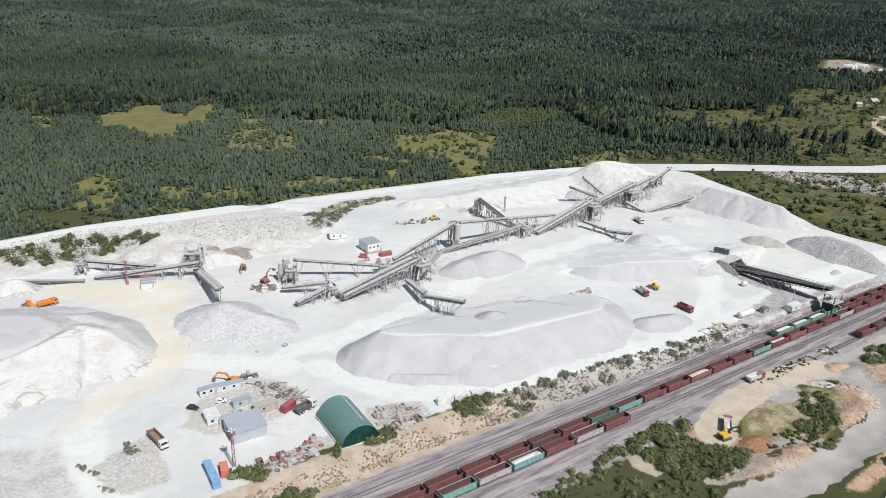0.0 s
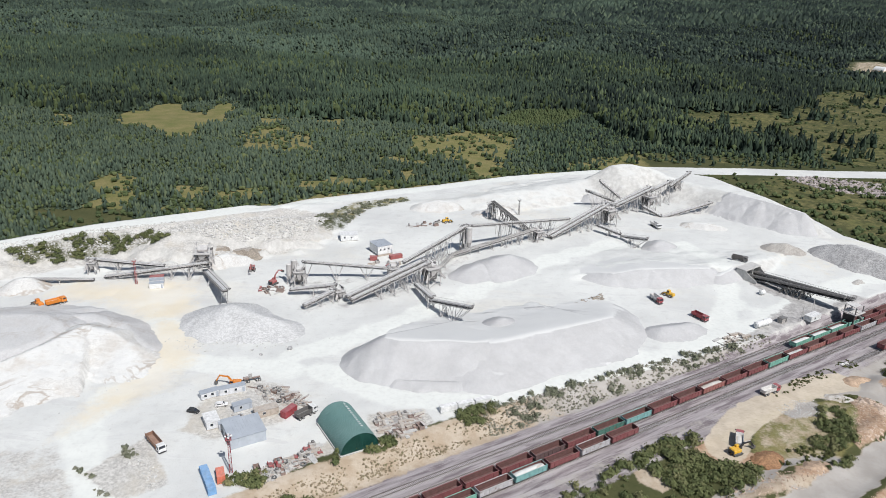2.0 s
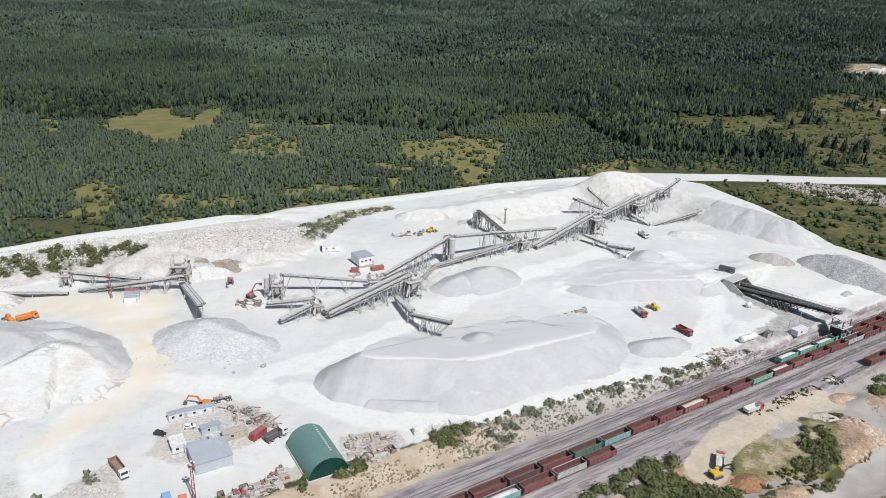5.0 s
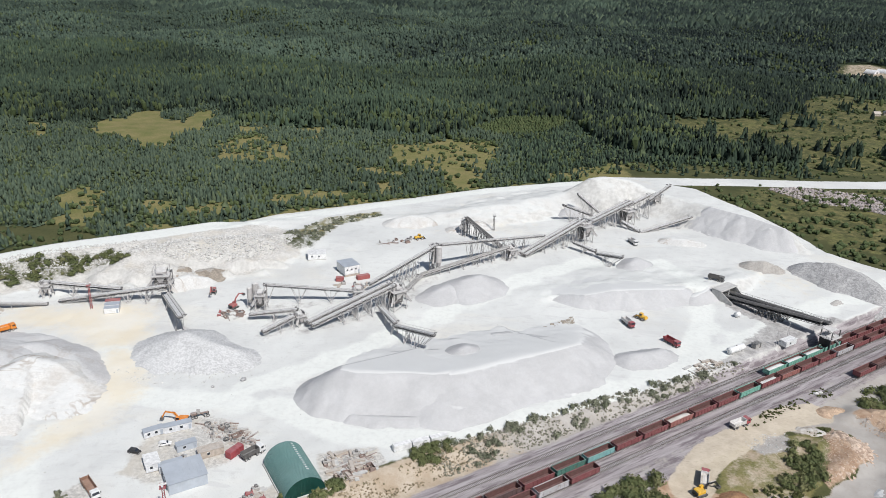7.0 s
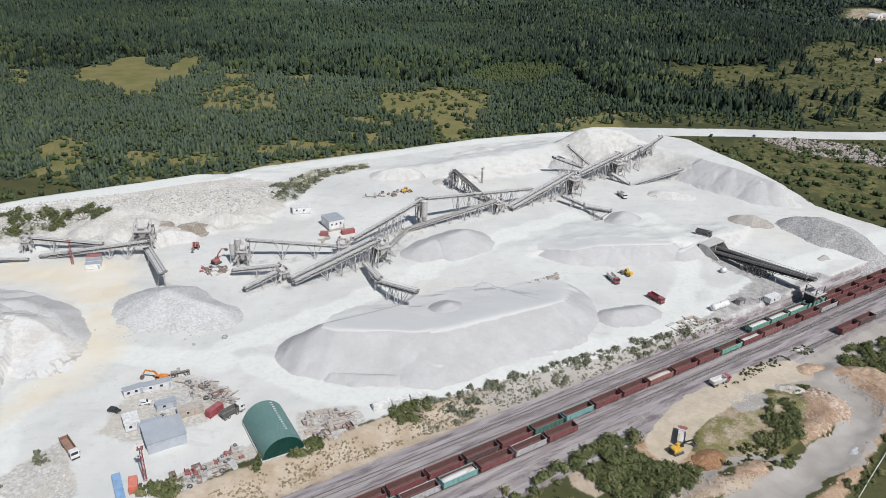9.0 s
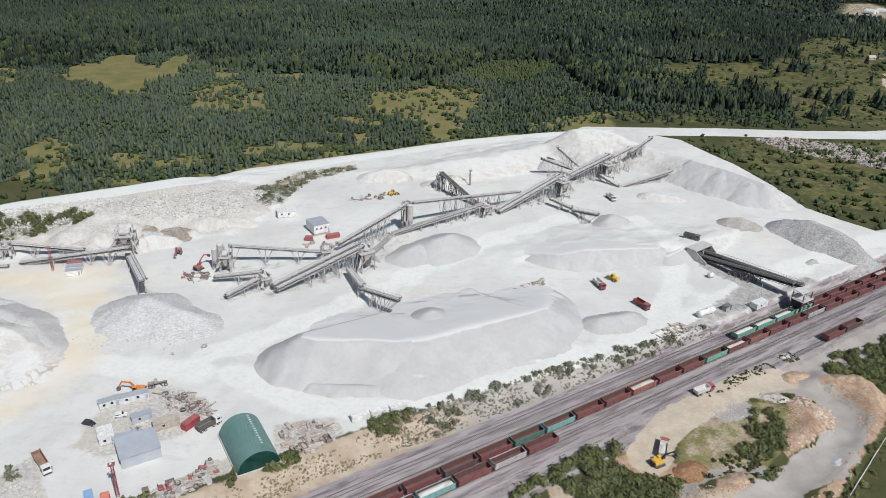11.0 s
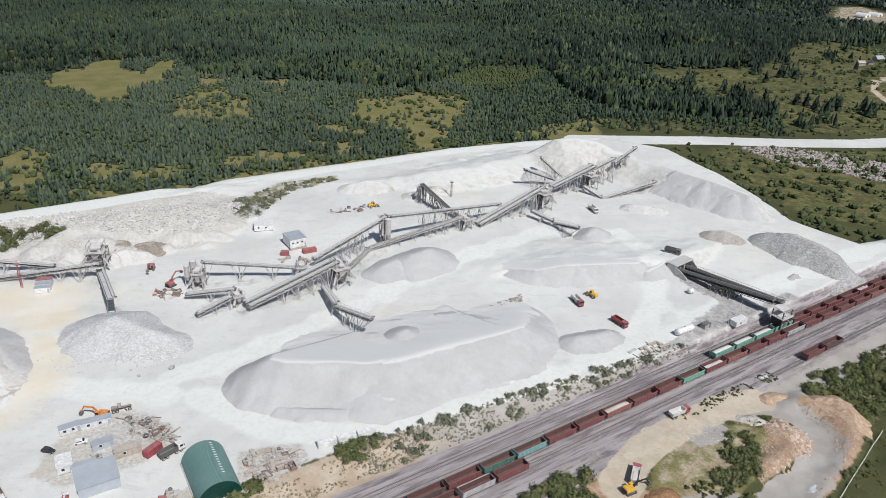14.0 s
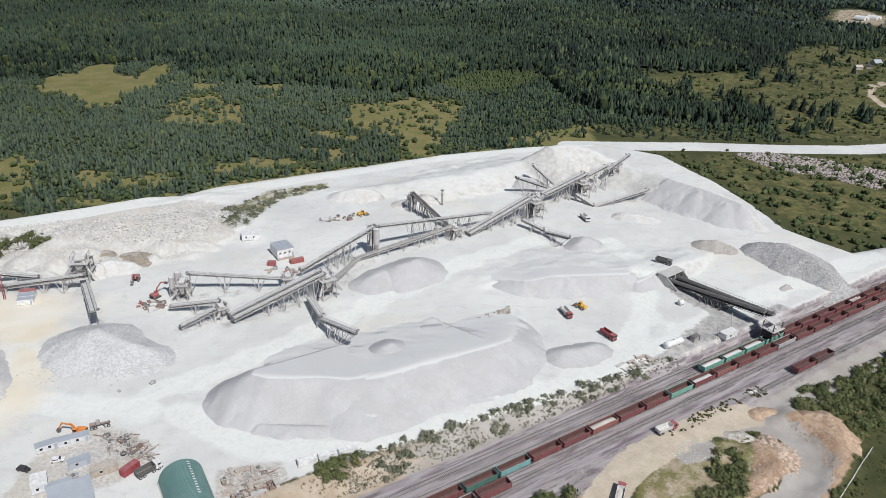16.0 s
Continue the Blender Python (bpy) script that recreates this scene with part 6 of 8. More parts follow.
conveyor((56.6, 410.8, 7.6), (95.2, 443.0, 20.2), "long dusty twin belt conveyor climbing to the upper screens", 1.5, 1.6, (0.3, 0.5, 0.7, 0.85), walk=False)
screen_tower(48.5, 409, 40, 5, 6, 6.0, "dusty transfer tower between long conveyors", 1, 2.0)
screen_tower(94.5, 441.5, 38, 7, 10, 11, "white dusty screening tower with hoppers under conveyors", 2, 3.0)
conveyor((101.5, 466.5, 12.5), (130.5, 487.2, 20.8), "dusty twin belt conveyor climbing to the top screens", 1.5, 1.6, (0.3, 0.55, 0.8))
conveyor((103.2, 464.2, 12.5), (132.2, 484.8, 20.8), "dusty twin belt conveyor climbing to the top screens", 1.5, 1.6, (0.3, 0.55, 0.8), walk=False)
conveyor((94, 446, 13.0), (104, 467, 12.0), "short level dusty belt conveyor between screens", 1.5, 1.4, (0.5,), walk=False)
screen_tower(128.5, 482, 36, 7, 10, 10, "white dusty upper screening tower with hoppers", 2, 3.0)
conveyor((130, 486, 17.5), (147, 498, 22.6), "narrow dusty belt conveyor above the upper screens", 1.4, 1.5, (0.5, 0.9))
conveyor((148, 503, 17.5), (164, 514, 25.8), "short latticed conveyor over the top of the bank", 1.3, 1.8, (0.5,), walk=False)
screen_tower(154, 510, 36, 3.4, 4.5, 5, "small dusty drive house at the conveyor top", 1, 2.0)
conveyor((87, 427, 11.0), (98.5, 416.5, 9.6), "short dusty belt conveyor from the screens", 1.4, 1.2, (0.5,))
stacker((99, 416.5, 8.6), (110.5, 401, 12.6), (103.5, 402, 0), "short dusty stacking conveyor over a grey heap")
stacker((114, 491.5, 9.6), (98.6, 501, 20.2), (104.5, 494, 0), "dusty stacking conveyor beside the upper screens")
stacker((109, 487, 9.0), (86, 478.5, 18.6), (92, 479, 0), "thin dusty stacking conveyor beside the upper screens")
conveyor((124, 474, 10.5), (134.5, 464.5, 6.8), "short dusty belt conveyor from the upper screens", 1.4, 1.2, (0.4,))
stacker((134, 464, 5.9), (172, 482.5, 12.8), (163, 478, 0), "long thin stacking conveyor towards the high bank", 1.2)


def silo(x, y, h, r, label):
    root = thing("silo", on_ground(x, y), label, "silo")
    part("shell", tube(B(), (0, 0, h * 0.45), (0, 0, h), r, seg=20), STEEL, root)
    part("cone", tube(B(), (0, 0, h * 0.25), (0, 0, h * 0.45), 0.4, r, 20), STEEL, root)
    part("roof", tube(B(), (0, 0, h), (0, 0, h + 0.6), r + 0.1, 0.4, 20), STEEL, root)
    for a in range(4):
        t = radians(45 + 90 * a)
        part("leg", beam(B(), (math.cos(t) * r, math.sin(t) * r, 0), (math.cos(t) * r, math.sin(t) * r, h * 0.5), 0.28), STEEL, root)
    return root


silo(8.0, 382.0, 15.5, 1.7, "dusty steel silo on legs under the gallery")
silo(-78.5, 335, 11.5, 1.6, "tall dusty steel silo beside the crusher")
silo(-80.5, 332, 10.5, 1.2, "narrow dusty steel silo beside the crusher")
screen_tower(5.5, 385, 38, 3, 4, 15, "open lattice tower carrying the long gallery", 3, 1.0)


# ---- wagon loading point ----
def tunnel_mouth():
    root = thing("tunnel_portal", pose(159.6, 368.0, gz(162, 365), 0, 0, 39.8), "concrete tunnel mouth with two dark bays in a gravel bank", "portal")
    h, w = 4.9, 14.0
    for x in (-w / 2, 0.0, w / 2):
        part("post", box(B(), (x, 0, h / 2), (0.6, 0.7, h), bevel=0.04), CONCRETE, root)
    part("lintel", box(B(), (0, 0, h + 0.2), (w + 0.8, 0.9, 0.6), bevel=0.04), CONCRETE, root)
    # closing wall in dark colour, standing for the deep shade in the bays
    part("back_wall", box(B(), (0, 5.2, h / 2), (w, 0.3, h)), STEEL_DARK, root)
    for s in (-1, 1):
        part("side_wall", box(B(), (s * w / 2, 2.6, h / 2), (0.35, 5.0, h)), CONCRETE, root)
    part("roof_slab", box(B(), (0, 2.9, h + 0.3), (w + 0.4, 5.0, 0.3)), CONCRETE, root)
    for s, l in ((-1, 7.0), (1, 4.0)):
        bm = B()
        prism(bm, [(-l, 0.0), (0.0, 0.0), (0.0, h), (-l, 1.2)], s * w / 2 - 0.2, s * w / 2 + 0.2)
        part("wing_wall", bm, CONCRETE, root)


tunnel_mouth()
conveyor((156.0, 367.0, 6.8), (189.0, 328.6, 12.2), "long dark belt conveyor feeding the railway wagons", 2.3, 1.8, (0.4, 0.6), BELT_DARK, STEEL_DARK)
conveyor((161.2, 371.5, 6.8), (192.2, 327.0, 12.2), "long dark belt conveyor feeding the railway wagons", 2.3, 1.8, (0.4, 0.6), BELT_DARK, STEEL_DARK)


def loading_house():
    root = thing("loading_house", on_ground(191.5, 323.5, 34.95), "open dark steel loading house above the wagon track", "loading house")
    for a in (-3.2, 3.2):
        for b in (-2.6, 2.6):
            part("column", box(B(), (a, b, 5.4), (0.4, 0.4, 10.8)), STEEL_DARK, root)
    part("deck", box(B(), (0, 0, 7.4), (8.4, 7.2, 0.3)), STEEL, root)
    part("roof", box(B(), (0, 0.6, 11.0), (5.6, 4.8, 0.25), pose(0, 0, 0, 6)), STEEL, root)
    bm = tube(B(), (0, -1.2, 7.4), (0.6, -4.6, 4.9), 0.7, 0.5, 8)
    part("chute", bm, STEEL_DARK, root)
    part("side_sheet", box(B(), (-3.3, 0, 3.4), (0.12, 5.0, 6.6)), BLACK, root)
    part("hopper", tube(B(), (0, 0, 4.2), (0, 0, 7.4), 0.8, 2.6, 4), STEEL_DARK, root)
    bm = B()
    for a in (-4.1, 4.1):
        beam(bm, (a, -3.5, 8.5), (a, 3.5, 8.5), 0.08)
        for k in range(5):
            beam(bm, (a, -3.5 + 1.75 * k, 7.5), (a, -3.5 + 1.75 * k, 8.5), 0.07)
    beam(bm, (-4.1, -3.5, 8.5), (4.1, -3.5, 8.5), 0.08)
    part("handrail", bm, STEEL, root)
    bm = B()
    for a in (-3.2, 3.2):
        beam(bm, (a, -2.6, 0), (a, 2.6, 5.2), 0.16), beam(bm, (a, 2.6, 0), (a, -2.6, 5.2), 0.16)
        beam(bm, (a, -2.6, 5.4), (a, 2.6, 10.6), 0.14)
    part("bracing", bm, STEEL_DARK, root)


loading_house()


# ---- buildings ----
def hangar():
    """Half-round arched hangar, open side sheeted, axis along its local y."""
    w, l = 6.75, 21.0
    root = thing("arched_hangar", on_ground(-30.5, 209.5, 32.5, -0.2), "green ribbed sheet-metal arched hangar on a pale concrete base", "hangar")
    bm = B()
    n, ribs = 28, 84
    prof = [(math.cos(t) * w, math.sin(t) * 6.6 + 0.8) for t in np.linspace(0, math.pi, n + 1)]
    rows = []
    for j in range(ribs + 1):
        k = 1 + (0.008 if j % 2 else -0.004)
        rows.append([bm.verts.new((x * k, -l / 2 + l * j / ribs, z * k)) for x, z in prof])
    for j in range(ribs):
        for i in range(n):
            bm.faces.new((rows[j][i], rows[j][i + 1], rows[j + 1][i + 1], rows[j + 1][i]))
    bmesh.ops.recalc_face_normals(bm, faces=bm.faces)
    part("arched_roof", bm, GREEN_SHEET, root)
    for s in (-1, 1):
        bm = B()
        vs = [bm.verts.new((x * 0.985, s * (l / 2 - 0.35), z * 0.985)) for x, z in prof]
        f = bm.faces.new(vs)
        bmesh.ops.solidify(bm, geom=[f], thickness=0.08)
        part("gable_wall", bm, GABLE_GREEN, root, "dark green ribbed end wall")
        for k in range(-6, 7):
            x = k * 1.0
            zz = 6.6 * math.sqrt(max(0.02, 1 - (x / w) ** 2)) * 0.97
            part("gable_rib", box(B(), (x, s * (l / 2 - 0.28), 0.9 + zz / 2), (0.10, 0.05, zz)), GABLE_GREEN, root)
        part("base_wall", box(B(), (s * w, 0, 0.4), (0.6, l + 0.6, 1.3), bevel=0.05), CONCRETE, root)
        part("end_base", box(B(), (0, s * (l / 2 - 0.1), 0.3), (2 * w, 0.5, 1.1), bevel=0.05), CONCRETE, root)
    return root




def roof_lights(root):
    """A row of pale translucent strips near the crown."""
    w, t = 6.75, radians(68)
    for k in range(13):
        y = 9.0 - k * 1.25
        part("roof_light", box(B(), (math.cos(t) * w * 1.008, y, math.sin(t) * 6.6 * 1.008 + 0.8), (0.9, 0.35, 0.05), pose(0, 0, 0, 0, 90 - math.degrees(math.atan2(math.sin(t) * w, math.cos(t) * 6.6)), 0)), WHITE, root, "pale translucent roof strip")


roof_lights(hangar())


# ---- vehicles ----
def wheel_pair(root, xs, half, r, width):
    """Wheels left and right at each x: a tyre with a rim as its own piece."""
    tyre = rim = None
    for x in xs:
        for s in (-1, 1):
            m = pose(x, s * half, r)
            if tyre is None:
                tyre = part("wheel", tube(B(), (0, -width / 2, 0), (0, width / 2, 0), r, seg=14), RUBBER, root)
                tyre.matrix_basis = m
                rim = part("rim", tube(B(), (0, -width / 2 - 0.02, 0), (0, width / 2 + 0.02, 0), r * 0.5, seg=10), STEEL, tyre)
            else:
                w = again("wheel", tyre, m, root)
                again("rim", rim, Matrix(), w)


def dump_truck(x, y, turn, cab, tub, label, length=8.2, load=None, lift=0.0):
    root = thing("dump_truck", on_ground(x, y, turn, lift), label, "truck", "dump trucks")
    L = length
    part("chassis", box(box(B(), (0, 0.45, 0.95), (L, 0.2, 0.3)), (0, -0.45, 0.95), (L, 0.2, 0.3)), BLACK, root)
    bm = B()
    prism(bm, [(L / 2 - 2.1, 0.9), (L / 2, 0.9), (L / 2, 2.0), (L / 2 - 0.22, 3.05), (L / 2 - 2.1, 3.1)], -1.22, 1.22)
    bm.transform(Matrix(((0, 1, 0, 0), (1, 0, 0, 0), (0, 0, 1, 0), (0, 0, 0, 1))))
    bmesh.ops.reverse_faces(bm, faces=bm.faces)
    c = part("cab", bm, cab, root)
    part("windscreen", box(B(), (L / 2 - 0.09, 0, 2.5), (0.06, 2.1, 0.85), pose(0, 0, 0, 0, -12, 0)), GLASS, c)
    for s in (-1, 1):
        part("side_window", box(B(), (L / 2 - 1.0, s * 1.23, 2.45), (1.0, 0.04, 0.7)), GLASS, c)
        part("headlight", box(B(), (L / 2 + 0.02, s * 0.9, 1.15), (0.06, 0.35, 0.22)), WHITE, c)
        part("mirror", box(B(), (L / 2 - 0.1, s * 1.45, 2.5), (0.12, 0.2, 0.5)), BLACK, c)
    part("bumper", box(B(), (L / 2 + 0.05, 0, 0.75), (0.25, 2.4, 0.35), bevel=0.04), BLACK, root)
    x0, x1 = -L / 2 - 0.2, L / 2 - 2.35
    bm = B()
    box(bm, ((x0 + x1) / 2, 0, 1.32), (x1 - x0, 2.3, 0.14))
    for s in (-1, 1):
        box(bm, ((x0 + x1) / 2, s * 1.2, 2.1), (x1 - x0, 0.1, 1.6), pose(0, 0, 0, -s * 5))
        for k in range(6):
            box(bm, (x0 + 0.3 + k * (x1 - x0 - 0.6) / 5, s * 1.3, 2.05), (0.14, 0.12, 1.5), pose(0, 0, 0, -s * 5))
    box(bm, (x1, 0, 2.2), (0.12, 2.5, 1.8))
    box(bm, (x1 + 0.45, 0, 3.02), (0.95, 2.3, 0.08))
    box(bm, (x0, 0, 1.9), (0.1, 2.3, 1.2))
    part("tipper_body", bm, tub, root)
    wheel_pair(root, (L / 2 - 1.2, L / 2 - 2.9, -L / 2 + 2.0, -L / 2 + 0.6), 1.02, 0.54, 0.42)
    part("fuel_tank", tube(B(), (-0.1, 1.0, 0.85), (1.0, 1.0, 0.85), 0.33, seg=10), STEEL, root)
    if load:
        bm = B()
        bmesh.ops.create_grid(bm, x_segments=8, y_segments=4, size=0.5)
        for v in bm.verts:
            h = 0.5 * (1 - (2 * v.co.x) ** 2 * 0.8) * (1 - (2 * v.co.y) ** 2 * 0.8)
            v.co = (v.co.x * (x1 - x0 - 0.2) + (x0 + x1) / 2, v.co.y * 2.4, 1.9 + h)
        me = bpy.data.meshes.new("truck_load")
        bm.to_mesh(me), bm.free()
        me.materials.append(load)
        ob = tagged(new("truck_load", me), "crushed stone carried in a dump truck", "gravel")
        ob.matrix_basis = root.matrix_basis.copy()
    return root


def excavator(x, y, turn, color, label, boom=28, stick=-75, dark_arm=False, lift=0.0):
    root = thing("excavator", on_ground(x, y, turn, lift), label, "excavator", "excavators")
    for s in (-1, 1):
        bm = B()
        prism(bm, [(-1.9, 0.2), (-1.6, 0.0), (1.6, 0.0), (2.0, 0.3), (2.0, 0.65), (1.6, 0.95), (-1.6, 0.95), (-2.0, 0.65)], s * 1.25 - 0.3, s * 1.25 + 0.3)
        bm.transform(Matrix(((0, 1, 0, 0), (1, 0, 0, 0), (0, 0, 1, 0), (0, 0, 0, 1))))
        bmesh.ops.reverse_faces(bm, faces=bm.faces)
        part("track", bm, RUBBER, root)
    part("undercarriage", box(tube(B(), (0, 0, 0.8), (0, 0, 1.15), 0.75), (0, 0, 0.6), (1.8, 2.0, 0.4)), BLACK, root)
    house = part("house", box(box(B(), (-0.6, -0.05, 1.75), (3.4, 2.7, 1.15), bevel=0.12), (-1.2, 0, 2.4), (1.8, 2.3, 0.25), bevel=0.05), color, root)
    part("counterweight", box(B(), (-2.25, 0, 1.65), (0.6, 2.6, 1.1), bevel=0.18), BLACK, root)
    cab = part("cab", box(B(), (0.85, 0.85, 2.15), (1.5, 1.0, 1.7), bevel=0.12), color, root)
    part("window", box(B(), (1.6, 0.85, 2.35), (0.06, 0.85, 1.1)), GLASS, cab)
    part("window", box(B(), (0.85, 1.36, 2.45), (1.1, 0.04, 0.8)), GLASS, cab)
    arm = BLACK if dark_arm else color
    a = radians(boom)
    p0 = Vector((0.9, -0.15, 1.7))
    p1 = p0 + Vector((math.cos(a + 0.5), 0, math.sin(a + 0.5))) * 2.7
    p2 = p1 + Vector((math.cos(a - 0.35), 0, math.sin(a - 0.35))) * 3.2
    b = radians(stick)
    p3 = p2 + Vector((math.cos(b), 0, math.sin(b))) * 2.9
    part("boom", beam(beam(B(), p0, p1, 0.45, 0.6), p1, p2, 0.42, 0.55), arm, root)
    part("stick", beam(B(), p2 + (p2 - p3) * 0.12, p3, 0.36, 0.45), arm, root)
    part("boom_cylinder", tube(B(), p0 + Vector((0.6, 0.35, -0.1)), p1 + Vector((0.2, 0.35, -0.2)), 0.11, seg=8), STEEL, root)
    part("stick_cylinder", tube(B(), p1 + Vector((0.5, 0, 0.4)), p2 + Vector((0, 0, 0.4)), 0.10, seg=8), STEEL, root)
    bm = B()
    prism(bm, [(-0.1, 0.35), (0.5, 0.1), (0.7, -0.5), (0.2, -0.95), (-0.5, -0.8), (-0.25, -0.3)], -0.65, 0.65)
    bm.transform(Matrix.Translation(p3) @ Matrix(((0, 1, 0, 0), (1, 0, 0, 0), (0, 0, 1, 0), (0, 0, 0, 1))))
    bmesh.ops.reverse_faces(bm, faces=bm.faces)
    part("bucket", bm, STEEL_DARK, root)
    return root


def wheel_loader(x, y, turn, color, label, lift=0.0):
    root = thing("wheel_loader", on_ground(x, y, turn, lift), label, "loader", "loaders")
    part("rear_body", box(box(B(), (-1.6, 0, 1.7), (2.8, 1.9, 1.2), bevel=0.15), (-2.9, 0, 1.4), (0.5, 2.3, 1.0), bevel=0.1), color, root)
    cab = part("cab", box(B(), (-0.1, 0, 2.6), (1.5, 1.6, 1.7), bevel=0.12), color, root)
    part("windscreen", box(B(), (0.67, 0, 2.8), (0.06, 1.35, 1.1)), GLASS, cab)
    for s in (-1, 1):
        part("side_window", box(B(), (-0.1, s * 0.81, 2.8), (1.1, 0.05, 1.0)), GLASS, cab)
        part("lift_arm", beam(B(), (0.9, s * 0.6, 1.9), (3.0, s * 0.6, 0.75), 0.22, 0.4), color, root)
    part("front_frame", box(B(), (1.3, 0, 1.2), (1.6, 1.2, 0.8), bevel=0.1), color, root)
    bm = B()
    prism(bm, [(3.0, 1.3), (2.9, 0.5), (3.3, 0.1), (4.3, 0.05), (4.3, 0.12), (3.4, 0.25), (3.1, 0.6), (3.15, 1.3)], -1.5, 1.5)
    bm.transform(Matrix(((0, 1, 0, 0), (1, 0, 0, 0), (0, 0, 1, 0), (0, 0, 0, 1))))
    bmesh.ops.reverse_faces(bm, faces=bm.faces)
    part("bucket", bm, STEEL_DARK, root)
    wheel_pair(root, (-1.6, 1.5), 1.05, 0.78, 0.6)
    return root


def car(x, y, turn, color, label):
    root = thing("car", on_ground(x, y, turn), label, "car")
    bm = B()
    prism(bm, [(-2.2, 0.35), (2.2, 0.35), (2.25, 0.8), (1.2, 1.0), (0.6, 1.55), (-1.5, 1.6), (-2.1, 1.0)], -0.88, 0.88)
    bm.transform(Matrix(((0, 1, 0, 0), (1, 0, 0, 0), (0, 0, 1, 0), (0, 0, 0, 1))))
    bmesh.ops.reverse_faces(bm, faces=bm.faces)
    bmesh.ops.bevel(bm, geom=list(bm.edges), offset=0.08, segments=2, affect="EDGES")
    body = part("body", bm, color, root)
    part("windscreen", box(B(), (0.93, 0, 1.3), (0.7, 1.5, 0.05), pose(0, 0, 0, 0, 42, 0)), GLASS, body)
    for s in (-1, 1):
        part("side_window", box(B(), (-0.4, s * 0.885, 1.27), (1.8, 0.03, 0.35)), GLASS, body)
        part("headlight", box(B(), (2.2, s * 0.65, 0.72), (0.1, 0.35, 0.15)), WHITE, body)
    wheel_pair(root, (1.35, -1.35), 0.8, 0.34, 0.22)


def heading(ax, ay, bx, by):
    return math.degrees(math.atan2(by - ay, bx - ax))


BROWN_TUB = painted("brown_tub", (0.26, 0.14, 0.09), 0.2, 0.7, 0.0, 1.0, 0.3)
DUSTY_WHITE = painted("dusty_white_tub", (0.62, 0.60, 0.58), 0.4, 0.6)
dump_truck(-91, 197.5, heading(-96.3, 202.5, -86.1, 192.4), WHITE, BROWN_TUB, "white-cab tipper lorry with rusty brown empty body", 10.5)
car(-86.4, 217.8, -10, BLACK, "black dusty car parked by the cabins")
car(-78.0, 222.5, 20, WHITE, "white car parked beside the site cabins")
dump_truck(-179, 296.5, heading(-182, 293, -176.4, 298.9), ORANGE, ORANGE, "bright orange dump truck on the yellow yard", 8.4, PILE_BUFF)
wheel_loader(-186.5, 294.5, 150, ORANGE, "small orange loader behind the orange truck")
excavator(-103, 345, -80, RED_OXIDE, "red excavator parked by the crusher", 40, -60)
dump_truck(125.7, 442.5, heading(124, 447, 127.4, 437), WHITE, DUSTY_WHITE, "white dusty dump truck by the upper screens", 8.4)
dump_truck(157, 381, heading(152, 384, 160, 379), STEEL_DARK, STEEL_DARK, "dark grimy dump truck above the tunnel mouth", 8.0)
dump_truck(101.0, 332.0, heading(99.5, 336, 102.5, 328), RED, DUSTY_WHITE, "red-cab dump truck with pale dusty body below the gravel bank", 8.0)
wheel_loader(108.5, 339, heading(113.3, 334, 108, 339), YELLOW, "yellow wheel loader below the gravel bank")
dump_truck(117.5, 315.3, heading(115.7, 318, 119.3, 312.6), RED, RED, "dark red dump truck on the white yard", 8.0)
dump_truck(129, 257.3, heading(124.8, 254.8, 133.2, 259.8), RED, DUSTY_WHITE, "red-cab dump truck with pale body beside the tracks", 8.6)
dump_truck(105.8, 224.0, heading(104, 219, 107.5, 229), RED, DUSTY_WHITE, "red-cab dump truck waiting to be loaded", 8.0, PILE_BUFF)
excavator(102.5, 217.2, 28, YELLOW, "yellow excavator with black arm digging red clay", 18, -50, True)
excavator(-77.5, 236.5, 180, ORANGE, "orange excavator with long arm behind the cabins", 26, -60)
dump_truck(-46.8, 219.8, heading(-49.1, 217, -44.3, 222.7), WHITE, STEEL_DARK, "white-cab tipper lorry with dark empty body", 8.0)


def road_roller(x, y, turn):
    root = thing("grader", on_ground(x, y, turn), "rusty old road grader standing among scrap", "grader")
    part("frame", beam(B(), (-2.5, 0, 1.2), (3.2, 0, 1.5), 0.4, 0.5), RUST, root)
    part("engine_cover", box(B(), (-2.0, 0, 1.6), (2.0, 1.2, 0.9), bevel=0.1), RUST, root)
    part("cab", box(B(), (-0.3, 0, 2.2), (1.2, 1.3, 1.5), bevel=0.08), SCRAP_GREY, root)
    part("blade", box(B(), (1.2, 0, 0.6), (0.15, 3.2, 0.6), pose(0, 0, 0, 0, 0, 25)), STEEL_DARK, root)
    wheel_pair(root, (-2.4, -1.2, 2.9), 0.95, 0.6, 0.4)


road_roller(-72.5, 240.5, 25)


RED_ORANGE = painted("red_orange_paint", (0.62, 0.13, 0.06), 0.3, 0.5)


# ---- cabins, sheds, containers ----
def window(parent, x, y, z, w, h, face, turn=0):
    """A framed window on a wall that looks along +y or -y (face)."""
    f = part("window", box(B(), (x, y, z), (w + 0.2, 0.08, h + 0.2)), WHITE, parent)
    part("pane", box(B(), (x, y + face * 0.05, z), (w, 0.03, h)), GLASS, f)


